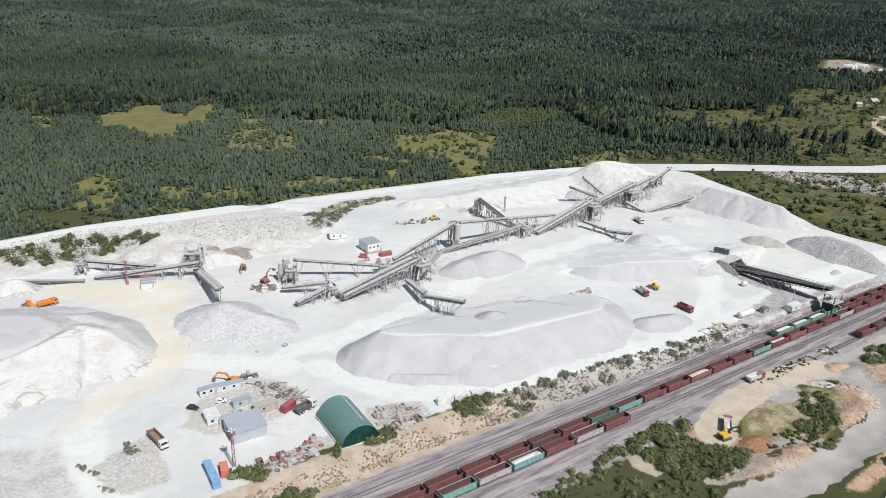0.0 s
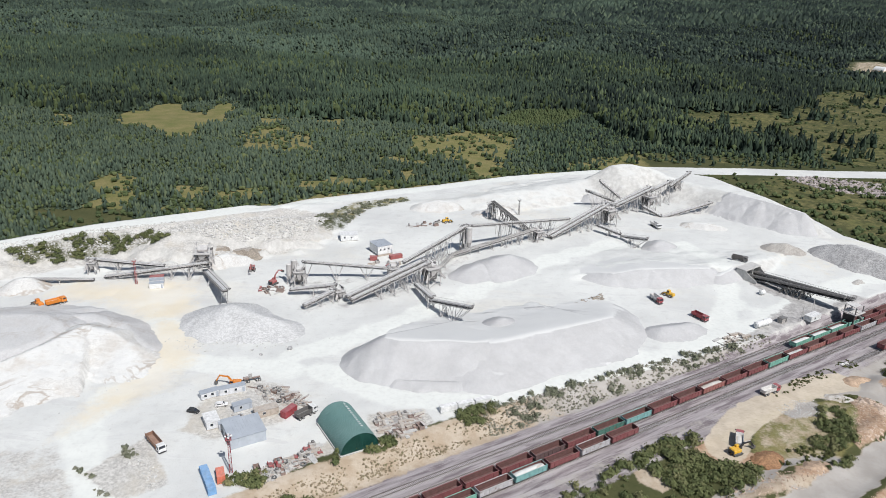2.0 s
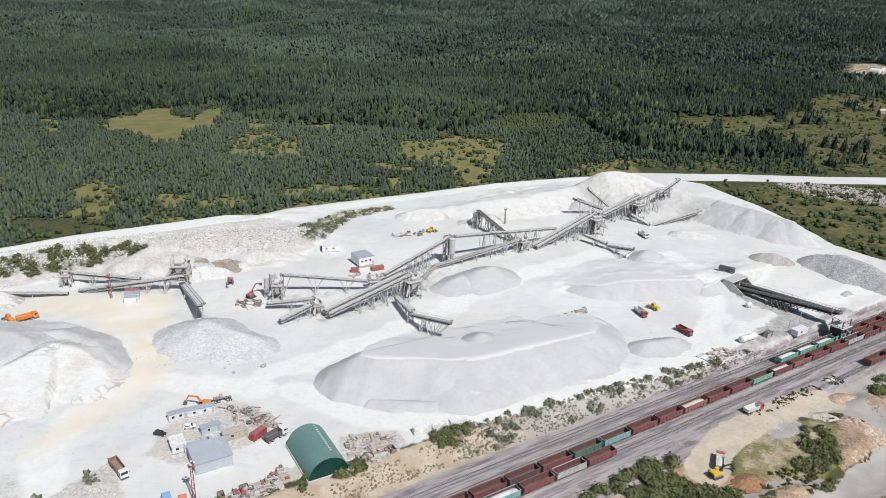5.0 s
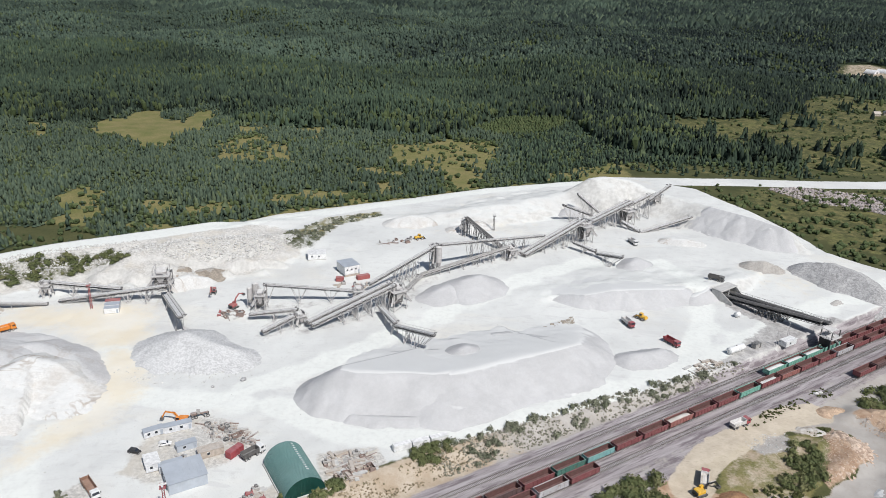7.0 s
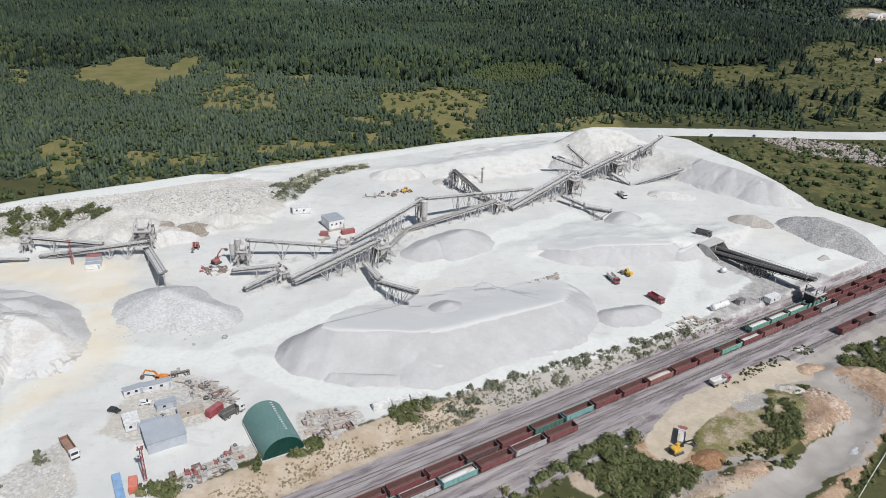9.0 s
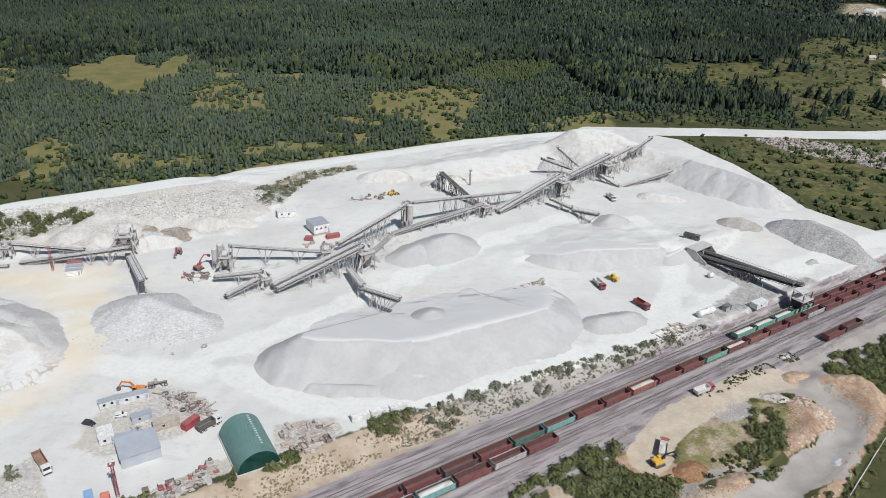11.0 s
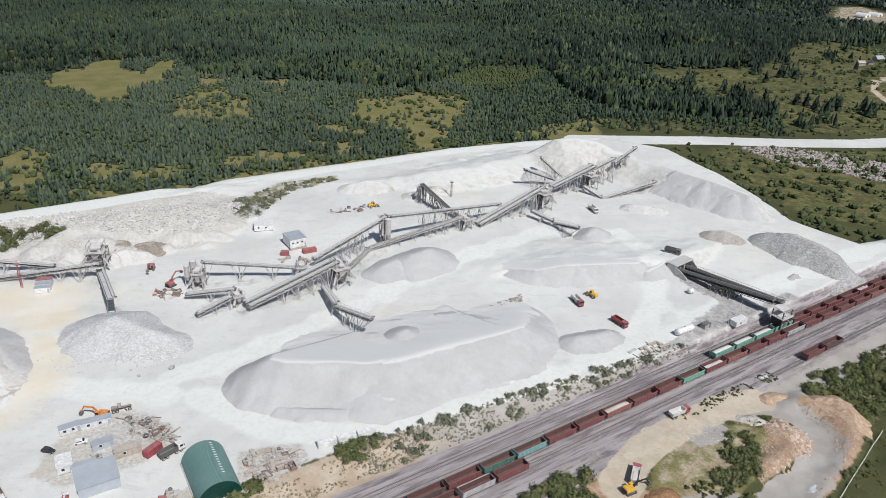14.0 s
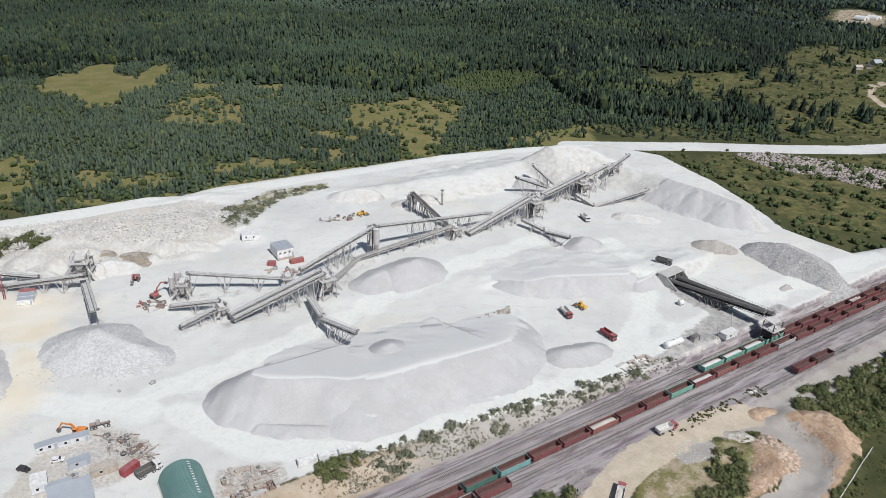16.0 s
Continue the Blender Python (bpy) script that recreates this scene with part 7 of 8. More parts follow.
def cabin(x, y, turn, l, w, h, wall, roof, label, windows=2, lift=0.15, door=True, name="site_cabin"):
    root = thing(name, on_ground(x, y, turn, 0.0), label, "cabin", "site cabins")
    body = part("wall", box(B(), (0, 0, h / 2 + lift), (l, w, h), bevel=0.04), wall, root)
    n = max(3, int(l / 1.1))
    top = part("roof", box(B(), (0, 0, h + lift + 0.02), (l + 0.3, w + 0.26, 0.06)), roof, root)
    sheet = None
    for i in range(n):
        m = pose(-l / 2 + (i + 0.5) * l / n, 0, h + lift + 0.09)
        if sheet is None:
            sheet = part("roof_sheet", box(B(), (0, 0, 0), (l / n - 0.07, w + 0.3, 0.08)), roof, top)
            sheet.matrix_basis = m
        else:
            again("roof_sheet", sheet, m, top)
    part("skid", box(box(B(), (0, w / 2 - 0.2, lift / 2), (l, 0.2, lift)), (0, -w / 2 + 0.2, lift / 2), (l, 0.2, lift)), TIMBER, root)
    for k in range(windows):
        window(body, -l / 2 + l * (k + 0.6) / (windows + 0.6), -w / 2, h * 0.58 + lift, 0.9, 0.9, -1)
    if door:
        d = part("door", box(B(), (l / 2 - 0.8, -w / 2 - 0.02, lift + 1.02), (0.85, 0.07, 2.0)), roof, body)
        part("door_handle", box(B(), (l / 2 - 0.5, -w / 2 - 0.08, lift + 1.0), (0.12, 0.06, 0.05)), STEEL_DARK, d)
    return root


def container(x, y, turn, l, color, label, h=2.55, w=2.44, lift=0.0, z=None):
    m = on_ground(x, y, turn, lift)
    if z is not None: m = pose(x, y, z, 0, 0, turn)
    root = thing("container", m, label, "container", "containers")
    bm = B()
    n = int(l / 0.35)
    box(bm, (0, 0, h / 2 + 0.1), (l - 0.08, w - 0.1, h - 0.12))
    for i in range(n):
        xx = -l / 2 + (i + 0.5) * l / n
        for s in (-1, 1):
            box(bm, (xx, s * (w / 2 - 0.03), h / 2 + 0.1), (l / n * 0.5, 0.05, h - 0.3))
    part("body", bm, color, root)
    for a in (-1, 1):
        for b in (-1, 1):
            part("corner_post", box(B(), (a * (l / 2 - 0.08), b * (w / 2 - 0.06), h / 2 + 0.1), (0.18, 0.16, h)), color, root)
    part("roof", box(B(), (0, 0, h + 0.1), (l, w, 0.09)), color, root)
    for s in (-1, 1):
        part("door", box(B(), (-l / 2 - 0.02, s * w / 4, h / 2 + 0.1), (0.07, w / 2 - 0.12, h - 0.2)), color, root)
    return root


cabin(-84.2, 228.0, heading(-87, 224.3, -81.9, 228.4) - 2, 6.6, 2.6, 2.5, CABIN_WHITE, ROOF_GREY, "grey-white site cabin with two white-framed windows")
cabin(-77.2, 232.2, heading(-81.7, 228.4, -72.9, 233.3), 9.4, 2.6, 2.6, CABIN_WHITE, ROOF_GREY, "long grey-white site cabin with white-framed windows")
cabin(-70.2, 221.6, heading(-73.4, 218.1, -67.8, 222.1), 6.6, 2.6, 2.5, WALL_GREY, ROOF_GREY, "grey site cabin with one window and rounded roof", 1)
cabin(-77.5, 211.0, 32, 4.5, 6.5, 2.8, CABIN_WHITE, WHITE, "white lean-to cabin joined to the grey shed", 1)
cabin(-71.0, 210.5, 32, 7.5, 2.6, 2.6, CABIN_WHITE, ROOF_GREY, "narrow white cabin behind the grey shed", 2)
cabin(-61.0, 219.3, 31, 8.2, 3.4, 2.6, TIMBER, TIMBER, "weathered timber shed with plank roof", 1, name="timber_shed")
container(-53.0, 219.8, 62, 6.0, RED, "red container with faded pinkish roof")
container(-68.3, 181.4, heading(-72.1, 187.0, -64.4, 174.6), 12.2, BLUE, "bright blue long shipping container on the slope edge")
container(-65.2, 183.8, heading(-66.6, 187, -64, 181.2), 5.0, RED_ORANGE, "orange-red short container with pale roof")


def sheet_shed():
    """Grey lean-to shed with ribbed walls."""
    root = thing("sheet_metal_shed", on_ground(-64.3, 205.2, 33.3), "grey ribbed sheet-metal shed with sloping roof", "shed")
    l, w, h0, h1 = 11.8, 9.4, 3.9, 4.9
    bm = B()
    prism(bm, [(-w / 2, 0), (w / 2, 0), (w / 2, h1 - 0.05), (-w / 2, h0 - 0.05)], -l / 2, l / 2)
    wall = part("wall", bm, WALL_GREY, root)
    rib = None
    for k in range(24):
        m = pose(-l / 2 + 0.25 + k * (l - 0.5) / 23, -w / 2 - 0.03, 0)
        if rib is None:
            rib = part("wall_rib", box(B(), (0, 0, h0 / 2 - 0.05), (0.16, 0.07, h0 - 0.15)), WALL_GREY, wall)
            rib.matrix_basis = m
        else:
            again("wall_rib", rib, m, wall)
    tilt = math.degrees(math.atan2(h1 - h0, w))
    part("roof", box(B(), (0, 0, (h0 + h1) / 2 + 0.06), (l + 0.5, w + 0.7, 0.1), pose(0, 0, 0, tilt)), ROOF_GREY, root)
    seam = None
    for k in range(12):
        m = pose(-l / 2 + 0.3 + k * (l - 0.6) / 11, 0, (h0 + h1) / 2 + 0.13, tilt)
        if seam is None:
            seam = part("roof_seam", box(B(), (0, 0, 0), (0.08, w + 0.66, 0.06)), ROOF_GREY, root)
            seam.matrix_basis = m
        else:
            again("roof_seam", seam, m, root)
    d = part("door", box(B(), (-l / 2 - 0.03, -0.5, 1.6), (0.08, 3.6, 3.2)), STEEL_DARK, root)


sheet_shed()


def light_tower(x, y, h, label, color, heads=4):
    root = thing("floodlight_tower", on_ground(x, y, 20), label, "tower")
    for a in (-1, 1):
        for b in (-1, 1):
            part("post", beam(B(), (a * 0.42, b * 0.42, 0), (a * 0.3, b * 0.3, h), 0.12), color, root)
    bm = B()
    n = int(h / 1.0)
    for i in range(n):
        z0, z1 = h * i / n, h * (i + 1) / n
        f = 0.42 - 0.12 * i / n
        for a, b in (((-f, -f), (f, -f)), ((f, -f), (f, f)), ((f, f), (-f, f)), ((-f, f), (-f, -f))):
            p, q = ((a, b) if i % 2 else (b, a))
            beam(bm, (*p, z0), (*q, z1), 0.07)
    part("bracing", bm, color, root)
    deck = part("deck", box(B(), (0, 0, h), (1.8, 1.8, 0.1)), color, root)
    bm = B()
    for a in (-0.85, 0.85):
        beam(bm, (a, -0.85, h + 1), (a, 0.85, h + 1), 0.06), beam(bm, (-0.85, a, h + 1), (0.85, a, h + 1), 0.06)
        for b in (-0.85, 0.85):
            beam(bm, (a, b, h), (a, b, h + 1), 0.06)
    part("handrail", bm, color, root)
    for k in range(heads):
        t = math.tau * k / heads
        part("floodlight", box(B(), (0.9 * math.cos(t), 0.9 * math.sin(t), h + 1.1), (0.55, 0.5, 0.4), pose(0, 0, 0, 20, 0, math.degrees(t))), WHITE, root)


light_tower(-63.0, 187.0, 12.2, "red latticed floodlight tower with railed platform", RED)
light_tower(40, 455.5, 9.5, "slim dark floodlight mast on the bank", STEEL_DARK, 3)
light_tower(-153.8, 323, 12.0, "thin rusty red floodlight mast beside the conveyor", RED_OXIDE, 2)

cabin(-142.5, 320.0, 18, 6.5, 2.6, 2.6, WHITE, ROOF_GREY, "white hut with grey roof in front of the crusher", 0)
cabin(-143.6, 323.0, 18, 6.5, 2.6, 3.0, CABIN_WHITE, ROOF_GREY, "grey hut between white and red-roofed huts", 0)
cabin(-144.8, 326.3, 18, 6.5, 2.8, 3.2, CABIN_WHITE, RED_OXIDE, "white hut with a red roof by the conveyor", 0)
cabin(-61.5, 397.0, 14, 10.0, 7.0, 3.2, WHITE, WHITE, "flat white hut with patched roof on the upper yard", 2)
cabin(-40.5, 378.5, heading(-47.7, 376.5, -39, 371.9) + 62, 9.0, 10.5, 4.6, WHITE, ROOF_GREY, "white workshop hut with a grey-blue sheet roof", 3, 1.2)
container(-31.5, 371.5, 30, 7.0, RED_OXIDE, "faded red container beside the white workshop", 2.2)
container(-43.0, 366.5, 5, 4.0, RED_OXIDE, "small faded red container beside the white workshop", 2.2)
for k, (x, y) in enumerate(((2.8, 227.2), (8.9, 230.2), (15.2, 233.4))):
    container(x, y, 26, 6.4, WHITE, "white box container in a row at the bank top", 2.3, 2.2)


def tank(x, y, turn, l, r, label):
    root = thing("storage_tank", on_ground(x, y, turn), label, "tank")
    part("shell", tube(B(), (-l / 2, 0, r + 0.4), (l / 2, 0, r + 0.4), r, seg=20), WHITE, root)
    for s in (-1, 1):
        part("end_cap", tube(B(), (s * l / 2, 0, r + 0.4), (s * (l / 2 + 0.4), 0, r + 0.4), r * 0.98, r * 0.55, 20), WHITE, root)
        part("saddle", box(B(), (s * l / 3, 0, 0.4), (0.4, r * 1.6, 0.9)), CONCRETE, root)
    part("manhole", tube(B(), (0, 0, 2 * r + 0.3), (0, 0, 2 * r + 0.7), 0.35), STEEL, root)


tank(144.5, 310.0, heading(139.3, 306.4, 149.9, 313.3), 9.5, 1.45, "white horizontal storage tank on concrete saddles")
cabin(155.5, 315.5, 35, 4.0, 2.4, 2.2, SCRAP_GREY, STEEL_DARK, "grey metal box hut near the tank", 0)
cabin(171.5, 320.0, 35, 8.0, 3.5, 2.6, WHITE, WHITE, "white flat-roofed hut beside the loading conveyor", 1)
tank(157.5, 346.5, 30, 2.2, 1.2, "short pale vessel beside the loading conveyor")


def mast(x, y, h, label):
    root = thing("steel_post", on_ground(x, y), label, "post")
    part("post", beam(B(), (0, 0, 0), (0.2, 0, h), 0.18), STEEL, root)
    part("brace", beam(B(), (1.6, 0.4, 0), (0.15, 0, h * 0.8), 0.12), STEEL, root)


mast(165.0, 317.5, 8.5, "leaning pale steel post by the hut")
mast(173.5, 326.0, 8.5, "braced pale steel post by the conveyor")


# ---- scrap and stores ----
rng = random.Random(7)


def plain(name, bm, material, m, label, category, group=""):
    me = bpy.data.meshes.new(name)
    bm.normal_update()
    bm.to_mesh(me)
    bm.free()
    me.materials.append(material)
    ob = tagged(new(name, me), label, category, group)
    ob.matrix_basis = m
    return ob


def ring_mesh(r, h, t=0.14):
    bm = B()
    rows = [(r, 0), (r, h), (r - t, h), (r - t, 0)]
    seg = 14
    vs = [[bm.verts.new((a * math.cos(math.tau * k / seg), a * math.sin(math.tau * k / seg), z)) for a, z in rows] for k in range(seg)]
    for k in range(seg):
        for i in range(4):
            bm.faces.new((vs[k][i], vs[(k + 1) % seg][i], vs[(k + 1) % seg][(i + 1) % 4], vs[k][(i + 1) % 4]))
    bmesh.ops.recalc_face_normals(bm, faces=bm.faces)
    return bm


def lumpy(bm, r, seed, flat=0.7):
    g = random.Random(seed)
    bmesh.ops.create_icosphere(bm, subdivisions=1, radius=r)
    for v in bm.verts:
        v.co *= g.uniform(0.7, 1.2)
        v.co.z *= flat
    return bm


def kit(name, pieces, label, category):
    """A thing of several loose-fitting parts: (part name, mesh, material)."""
    root = thing(name, Matrix(), label, category, "scrap")
    for pn, bm, m in pieces:
        part(pn, bm, m, root)
    return root


def bin_parts():
    yield "floor", box(B(), (0, 0, 0.06), (2.6, 1.5, 0.1)), RUST
    for s in (-1, 1):
        yield "side_wall", box(B(), (0, s * 0.74, 0.6), (2.6, 0.06, 1.1)), RUST
        yield "end_wall", box(B(), (s * 1.3, 0, 0.6), (0.06, 1.5, 1.1)), RUST


SCRAP = [
    plain("concrete_slab", box(B(), (0, 0, 0.15), (4.0, 1.2, 0.3), bevel=0.03), CONCRETE, Matrix(), "grey concrete slab lying in the scrap yard", "slab", "scrap"),
    kit("steel_girder", [("web", box(B(), (0, 0, 0.2), (5.5, 0.08, 0.36)), RUST), ("flange", box(B(), (0, 0, 0.02), (5.5, 0.3, 0.05)), RUST), ("flange", box(B(), (0, 0, 0.39), (5.5, 0.3, 0.05)), RUST)], "rusty steel girder lying on the ground", "girder"),
    kit("wooden_pallet", [("deck", box(B(), (0, 0, 0.15), (1.8, 1.3, 0.06)), TIMBER), ("runner", box(B(), (0, 0.5, 0.06), (1.8, 0.12, 0.12)), TIMBER), ("runner", box(B(), (0, -0.5, 0.06), (1.8, 0.12, 0.12)), TIMBER)], "weathered wooden pallet on the ground", "pallet"),
    plain("concrete_ring", ring_mesh(1.0, 0.8), CONCRETE, Matrix(), "concrete well ring standing on the ground", "concrete ring", "scrap"),
    plain("big_tyre", ring_mesh(0.95, 0.5, 0.42), RUBBER, Matrix(), "worn truck tyre lying flat on the ground", "tyre", "scrap"),
    kit("scrap_bin", bin_parts(), "rusty open steel bin in the scrap yard", "bin"),
    kit("machine_block", [("housing", box(B(), (0, 0, 0.6), (1.8, 1.3, 1.2), bevel=0.12), SCRAP_GREY), ("motor", box(B(), (0.2, 0.1, 1.4), (0.8, 0.8, 0.6), bevel=0.1), STEEL_DARK)], "grey discarded machine housing in the scrap yard", "machine part"),
    kit("timber_stack", [("board_layer", box(B(), (0, 0, 0.15), (4.2, 1.2, 0.28)), TIMBER), ("board_layer", box(B(), (0.1, 0.1, 0.44), (4.0, 1.1, 0.26)), TIMBER), ("board_layer", box(B(), (-0.1, 0, 0.72), (4.1, 1.0, 0.26)), TIMBER)], "stack of weathered sawn timber boards", "timber"),
    plain("steel_pipe", tube(B(), (-2.6, 0, 0.3), (2.6, 0, 0.3), 0.3), SCRAP_GREY, Matrix(), "grey steel pipe lying on the ground", "pipe", "scrap"),
    plain("steel_drum", tube(B(), (0, 0, 0), (0, 0, 0.9), 0.3, seg=12), BLUE, Matrix(), "blue steel drum standing among scrap", "drum", "scrap"),
    kit("red_frame", [("upright", beam(B(), (-1.2, -0.6, 0), (-0.9, -0.6, 1.7), 0.2), RED), ("upright", beam(B(), (1.0, 0.5, 0), (0.6, 0.5, 1.5), 0.2), RED), ("cross_plate", box(B(), (0, 0, 0.7), (2.2, 1.2, 0.5), pose(0, 0, 0, 0, 12, 0), 0.05), RED_OXIDE)], "red steel machine frame dumped among scrap", "machine part"),
    plain("corrugated_sheet", prism(B(), [(-1.0 + k * 0.1, 0.05 + (0.07 if k % 2 else 0)) for k in range(21)] + [(1.0 - k * 0.1, 0.0 + (0.07 if k % 2 else 0)) for k in range(21)], -1.5, 1.5), SCRAP_GREY, Matrix(), "bent corrugated sheet lying on the ground", "sheet", "scrap"),
]


def strew(poly, count, kinds, seed, align=None):
    g = random.Random(seed)
    xs, ys = [p[0] for p in poly], [p[1] for p in poly]
    got = 0
    while got < count:
        x, y = g.uniform(min(xs), max(xs)), g.uniform(min(ys), max(ys))
        if float(inside(np.array([x]), np.array([y]), poly, 0.5)[0]) < 0.5: continue
        got += 1
        k = g.choice(kinds)
        t = g.uniform(0, 360) if align is None else align + g.choice((0, 90)) + g.uniform(-12, 12)
        ob = copy_thing(SCRAP[k], on_ground(x, y, t, -0.03))
        s = g.uniform(0.75, 1.25)
        ob.scale = (s, s, s)


YARD_A = [(-57.9, 186.5), (-46, 196.5), (-40.5, 204), (-36.5, 197.5), (-43, 190), (-51, 182.5)]
YARD_B = [(-24, 221), (-8, 226), (-3.5, 217), (-13, 208.5), (-20, 212)]
YARD_C = [(-70, 236), (-60, 238), (-50, 231), (-48, 225), (-56, 225), (-66, 230)]
strew(YARD_A, 62, (0, 1, 2, 3, 5, 7, 8, 10, 11, 4, 6), 21, 33)
strew(YARD_B, 68, (0, 1, 2, 5, 6, 7, 8, 11, 7, 0), 22, 30)
strew(YARD_C, 54, (1, 2, 4, 4, 6, 8, 11, 6, 5, 3), 23)
strew([(-96, 327), (-80, 328), (-78, 318), (-92, 320)], 22, (6, 1, 5, 8, 0, 10, 4), 24)
strew([(120, 289), (134, 298), (133, 304), (118, 294)], 20, (7, 1, 0, 2, 8, 11), 25, 35)
strew([(-32, 426), (-4, 438), (-4, 428), (-28, 420)], 22, (0, 6, 7, 5, 1, 2), 26)
strew([(-47, 362), (-28, 366), (-28, 360), (-46, 358)], 10, (7, 2, 10, 6), 27)
strew([(-80, 216), (-66, 219), (-64, 214), (-78, 209)], 9, (2, 9, 6, 8), 28)
for ob in SCRAP:
    for o in (*ob.children_recursive, ob):
        bpy.data.objects.remove(o)
wheel_loader(-6.0, 434.5, 30, YELLOW, "yellow wheel loader parked below the bank")
excavator(-88, 330.5, 60, RED_OXIDE, "small red excavator among broken machinery", 60, -20)


# ---- boulders and rubble ----
def rocks(name, poly, count, r0, r1, material, label, seed):
    """Broken stones strewn over a patch, each a lump of its own shape."""
    r = np.random.RandomState(seed)
    xs, ys = [p[0] for p in poly], [p[1] for p in poly]
    X, Y = r.uniform(min(xs), max(xs), count * 3), r.uniform(min(ys), max(ys), count * 3)
    k = np.where(inside(X, Y, poly, 2) > r.uniform(0.2, 0.8, len(X)))[0][:count]
    X, Y = X[k], Y[k]
    n = len(X)
    s = r0 + (r1 - r0) * r.uniform(0, 1, n) ** 2.5
    v = ICO_V[None] * r.uniform(0.65, 1.25, (n, len(ICO_V), 1)) * (s[:, None] * r.uniform(0.7, 1.2, (n, 3)))[:, None] * (1, 1, 0.75)
    v = v + np.stack([X, Y, surface(X, Y) + s * 0.2], -1)[:, None]
    me = mesh_from(name, v.reshape(-1, 3), (np.arange(n)[:, None, None] * len(ICO_V) + ICO_F[None]).reshape(-1, 3), False)
    me.materials.append(material)
    return tagged(new(name, me), label, "rubble", kind="stuff")


rocks("rubble_slope", [(-160, 368), (-140, 400), (-100, 430), (-78, 428), (-82, 396), (-100, 380), (-130, 370)], 5200, 0.15, 0.9, ROCK, "pale broken rock covering the slope below the road", 301)
rocks("rubble_slope", [(-236, 344), (-200, 372), (-160, 392), (-150, 372), (-186, 356), (-220, 334)], 2200, 0.2, 0.8, ROCK, "pale stones on the slope below the road", 302)
rocks("rock_bank", [(268, 600), (285, 566), (316, 553), (345, 530), (380, 560), (362, 582), (330, 598), (299, 610)], 2600, 0.4, 1.6, FIELDSTONE, "pinkish grey broken rock dumped beside the haul road", 303)
rocks("rubble_patch", [(-97, 189), (-91, 190), (-86, 187), (-83, 176), (-88, 182)], 160, 0.12, 0.5, ROCK, "broken stones on the gravel island", 309)
rocks("rubble_foot", [(-120, 268), (-100, 258), (-60, 270), (-66, 282), (-100, 276)], 260, 0.12, 0.5, ROCK, "loose stones at the foot of the rubble heap", 304)
rocks("soil_stones", [(158, 255), (167, 256), (171, 250), (168, 241), (159, 234), (148, 226), (154, 238), (157, 247)], 900, 0.10, 0.36, SOIL, "orange broken stones on the soil heap", 305)
rocks("soil_stones", [(176, 267), (184, 265), (190, 256), (190, 246), (182, 236), (181, 243), (183, 252), (178, 262)], 700, 0.10, 0.40, SOIL, "orange broken stones on the soil heap", 306)
rocks("rubble_patch", [(58, 322), (66, 330), (76, 338), (76, 332), (66, 324)], 260, 0.2, 0.9, PILE_BROWN, "dark broken stones on the yard", 307)
rocks("yard_stones", [(-240, 200), (-120, 330), (60, 345), (200, 400), (120, 300), (-20, 240), (-100, 190)], 900, 0.08, 0.28, ROCK, "small loose stones strewn over the yard", 308)
for k, (x, y, s) in enumerate(((-64.2, 266.8, 2.2), (-74.5, 260.7, 1.3), (-79, 264, 0.9), (81.8, 429.3, 2.2))):
    plain("boulder", lumpy(B(), s * 0.62, 400 + k, 0.6), PILE_DARK if k < 3 else ROCK, on_ground(x, y, 30 * k, s * 0.2), "grey boulder lying on the white yard", "boulder")
plain("boulder", lumpy(B(), 1.4, 410, 0.5), ROCK, on_ground(169.0, 283.5, 20, 0.3), "white boulder beside the railway track", "boulder")
plain("boulder", lumpy(B(), 1.1, 411, 0.5), ROCK, on_ground(171.6, 284.6, 70, 0.3), "white boulder beside the railway track", "boulder")


# ---- far farmstead ----
def tent_hall(x, y, turn, l, w, label):
    root = thing("tent_hall", on_ground(x, y, turn), label, "hall")
    bm = B()
    prism(bm, [(math.cos(t) * w / 2, math.sin(t) * w * 0.42) for t in np.linspace(0, math.pi, 11)], -l / 2, l / 2)
    part("cover", bm, WHITE, root)
    part("door", box(B(), (l / 2 + 0.05, 0, 2.0), (0.1, 4, 4)), STEEL_DARK, root)


def farmhouse(x, y, turn, l, w, label, roof):
    root = thing("farmhouse", on_ground(x, y, turn), label, "house")
    body = part("wall", box(B(), (0, 0, 1.6), (l, w, 3.2)), TIMBER, root)
    part("roof", prism(B(), [(-w / 2 - 0.5, 3.0), (w / 2 + 0.5, 3.0), (0, 3.0 + w * 0.45)], -l / 2 - 0.4, l / 2 + 0.4), roof, root)
    for k in (-1, 1):
        window(body, k * l / 4, -w / 2, 1.7, 0.9, 1.0, -1)


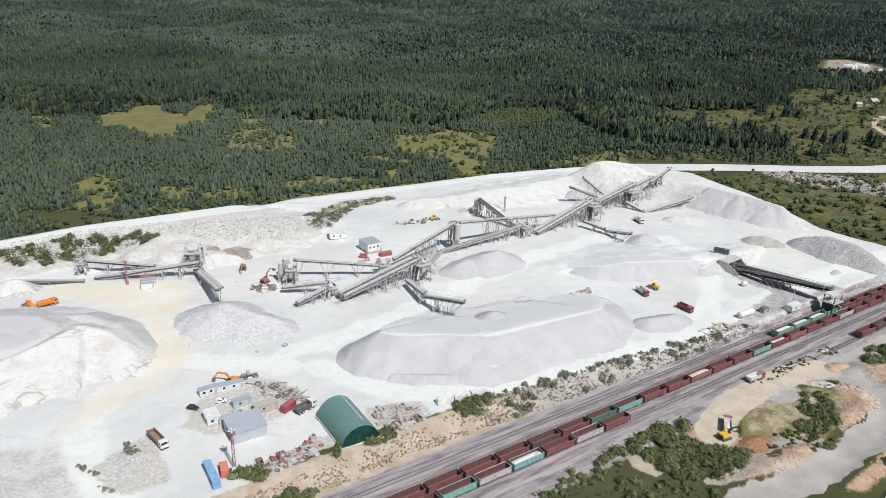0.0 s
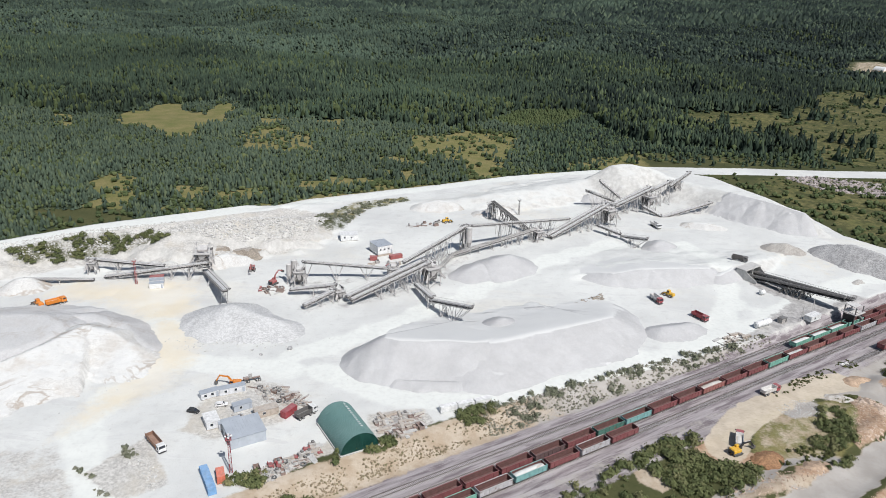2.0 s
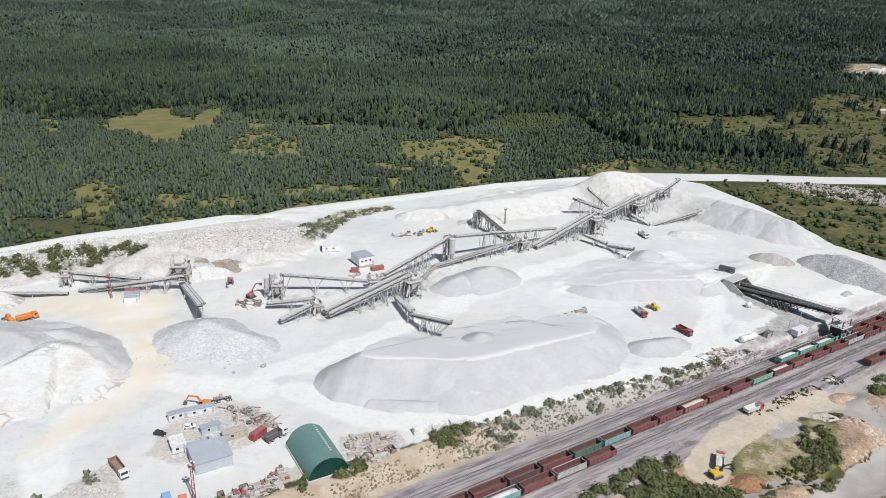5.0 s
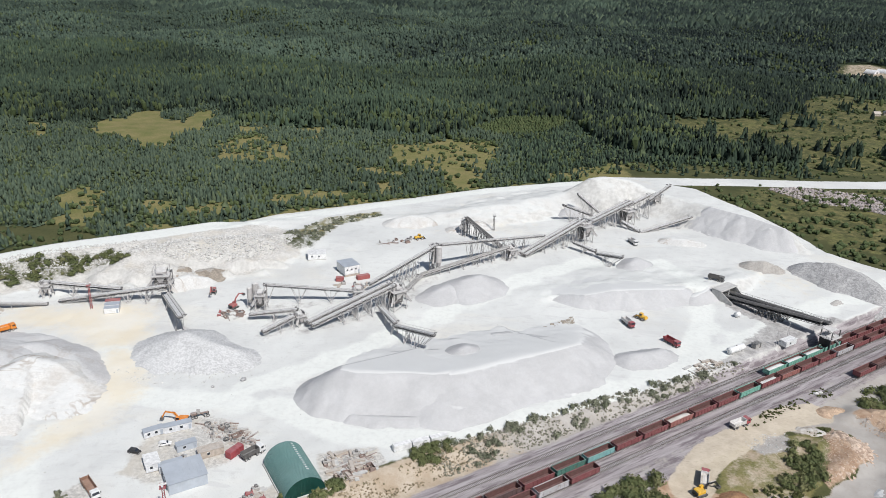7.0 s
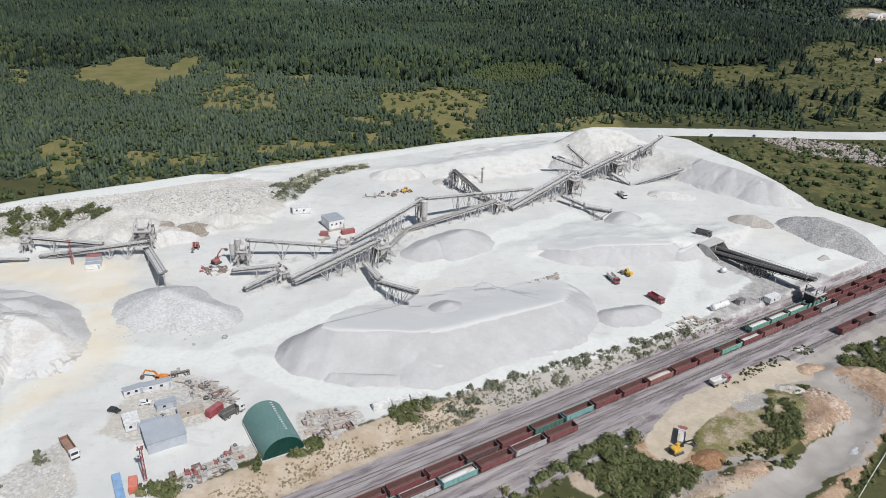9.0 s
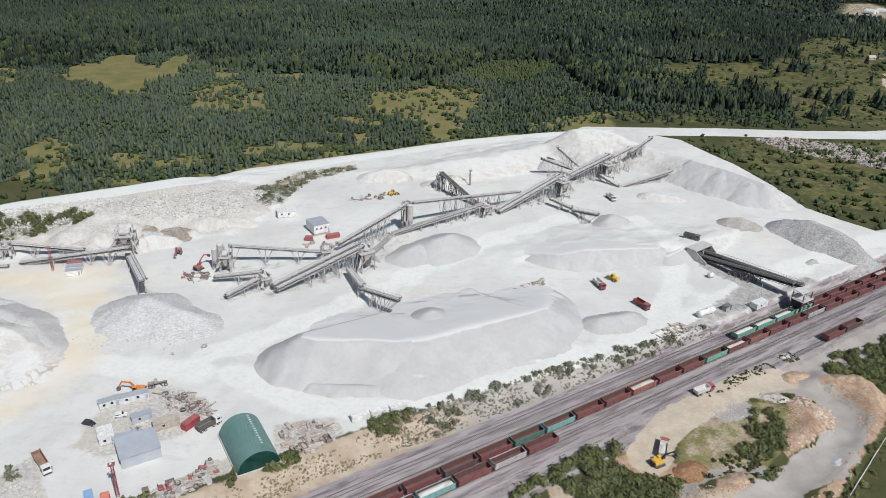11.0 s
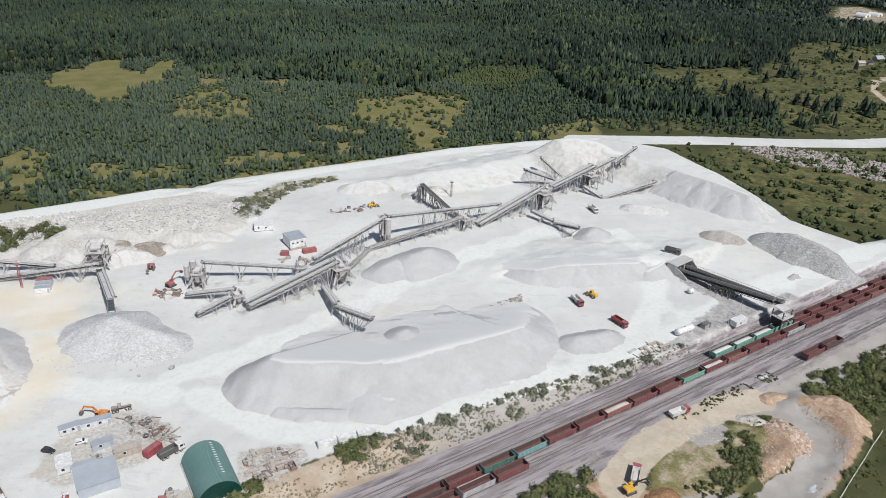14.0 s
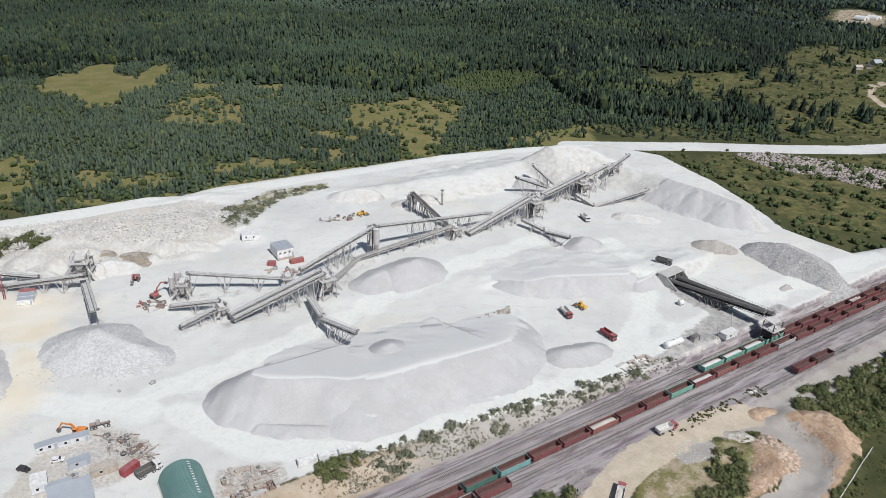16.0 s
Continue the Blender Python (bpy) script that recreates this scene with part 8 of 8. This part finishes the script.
tent_hall(826, 1532, -60, 22, 18, "white arched tent hall at a far farm")
tent_hall(848, 1530, -60, 22, 18, "white arched tent hall at a far farm")
cabin(838, 1440, 20, 30, 12, 5.0, WHITE, RED_OXIDE, "long low white farm building far off", 5, name="farm_building")
farmhouse(596, 1026, 20, 12, 9, "small grey-roofed farmhouse on the meadow", ROOF_GREY)
farmhouse(560, 976, 70, 9, 6, "small dark wooden barn on the meadow", STEEL_DARK)
farmhouse(538, 958, 10, 9, 6, "small dark wooden barn on the meadow", TIMBER)


def fence_line(pts, label, h=1.4, step=3.0):
    root = thing("wire_fence", pose(pts[0][0], pts[0][1], 0), label, "fence")
    o = Vector((pts[0][0], pts[0][1], 0))
    a, b = Vector((*pts[0], 0)), Vector((*pts[-1], 0))
    n = int((b - a).length / step)
    post = None
    tops = []
    for i in range(n + 1):
        p = a.lerp(b, i / n)
        z = gz(p.x, p.y)
        tops.append(Vector((p.x, p.y, z)) - o)
        if post is None:
            post = part("post", box(B(), (0, 0, h / 2), (0.14, 0.14, h)), WHITE, root)
            post.matrix_basis = Matrix.Translation(tops[-1])
        else:
            again("post", post, Matrix.Translation(tops[-1]), root)
    for f in (0.5, 0.95):
        bm = B()
        for p, q in zip(tops[:-1], tops[1:]):
            beam(bm, p + Vector((0, 0, h * f)), q + Vector((0, 0, h * f)), 0.09)
        part("rail", bm, WHITE, root)


fence_line([(140, 184), (203, 254)], "pale fence across the green field")

rocks("stone_litter", [(127, 246), (135, 253), (146, 255), (146, 245), (133, 240)], 300, 0.12, 0.4, ROCK, "pale grey broken stone dumped inside the loop road", 311)
rocks("soil_stones", [(90, 193), (98, 201), (112, 207), (130, 209), (118, 200), (105, 195)], 420, 0.12, 0.45, SOIL, "orange clods and stones on dug soil", 312)
rocks("soil_stones", [(132, 192), (150, 206), (178, 236), (184, 240), (164, 212), (140, 191)], 420, 0.12, 0.5, SOIL, "orange clods and stones beside the dirt road", 313)
for k, (poly, many) in enumerate(((YARD_A, 150), (YARD_B, 160), (YARD_C, 130))):
    rocks("scrap_litter", poly, many, 0.12, 0.5, RUST, "rusty small scrap and broken parts on dirty ground", 320 + k)
    rocks("scrap_litter", poly, many, 0.12, 0.55, TIMBER, "brown splintered timber and rubbish on dirty ground", 330 + k)
    rocks("scrap_litter", poly, many, 0.15, 0.6, SCRAP_GREY, "grey broken parts and rubbish on dirty ground", 340 + k)
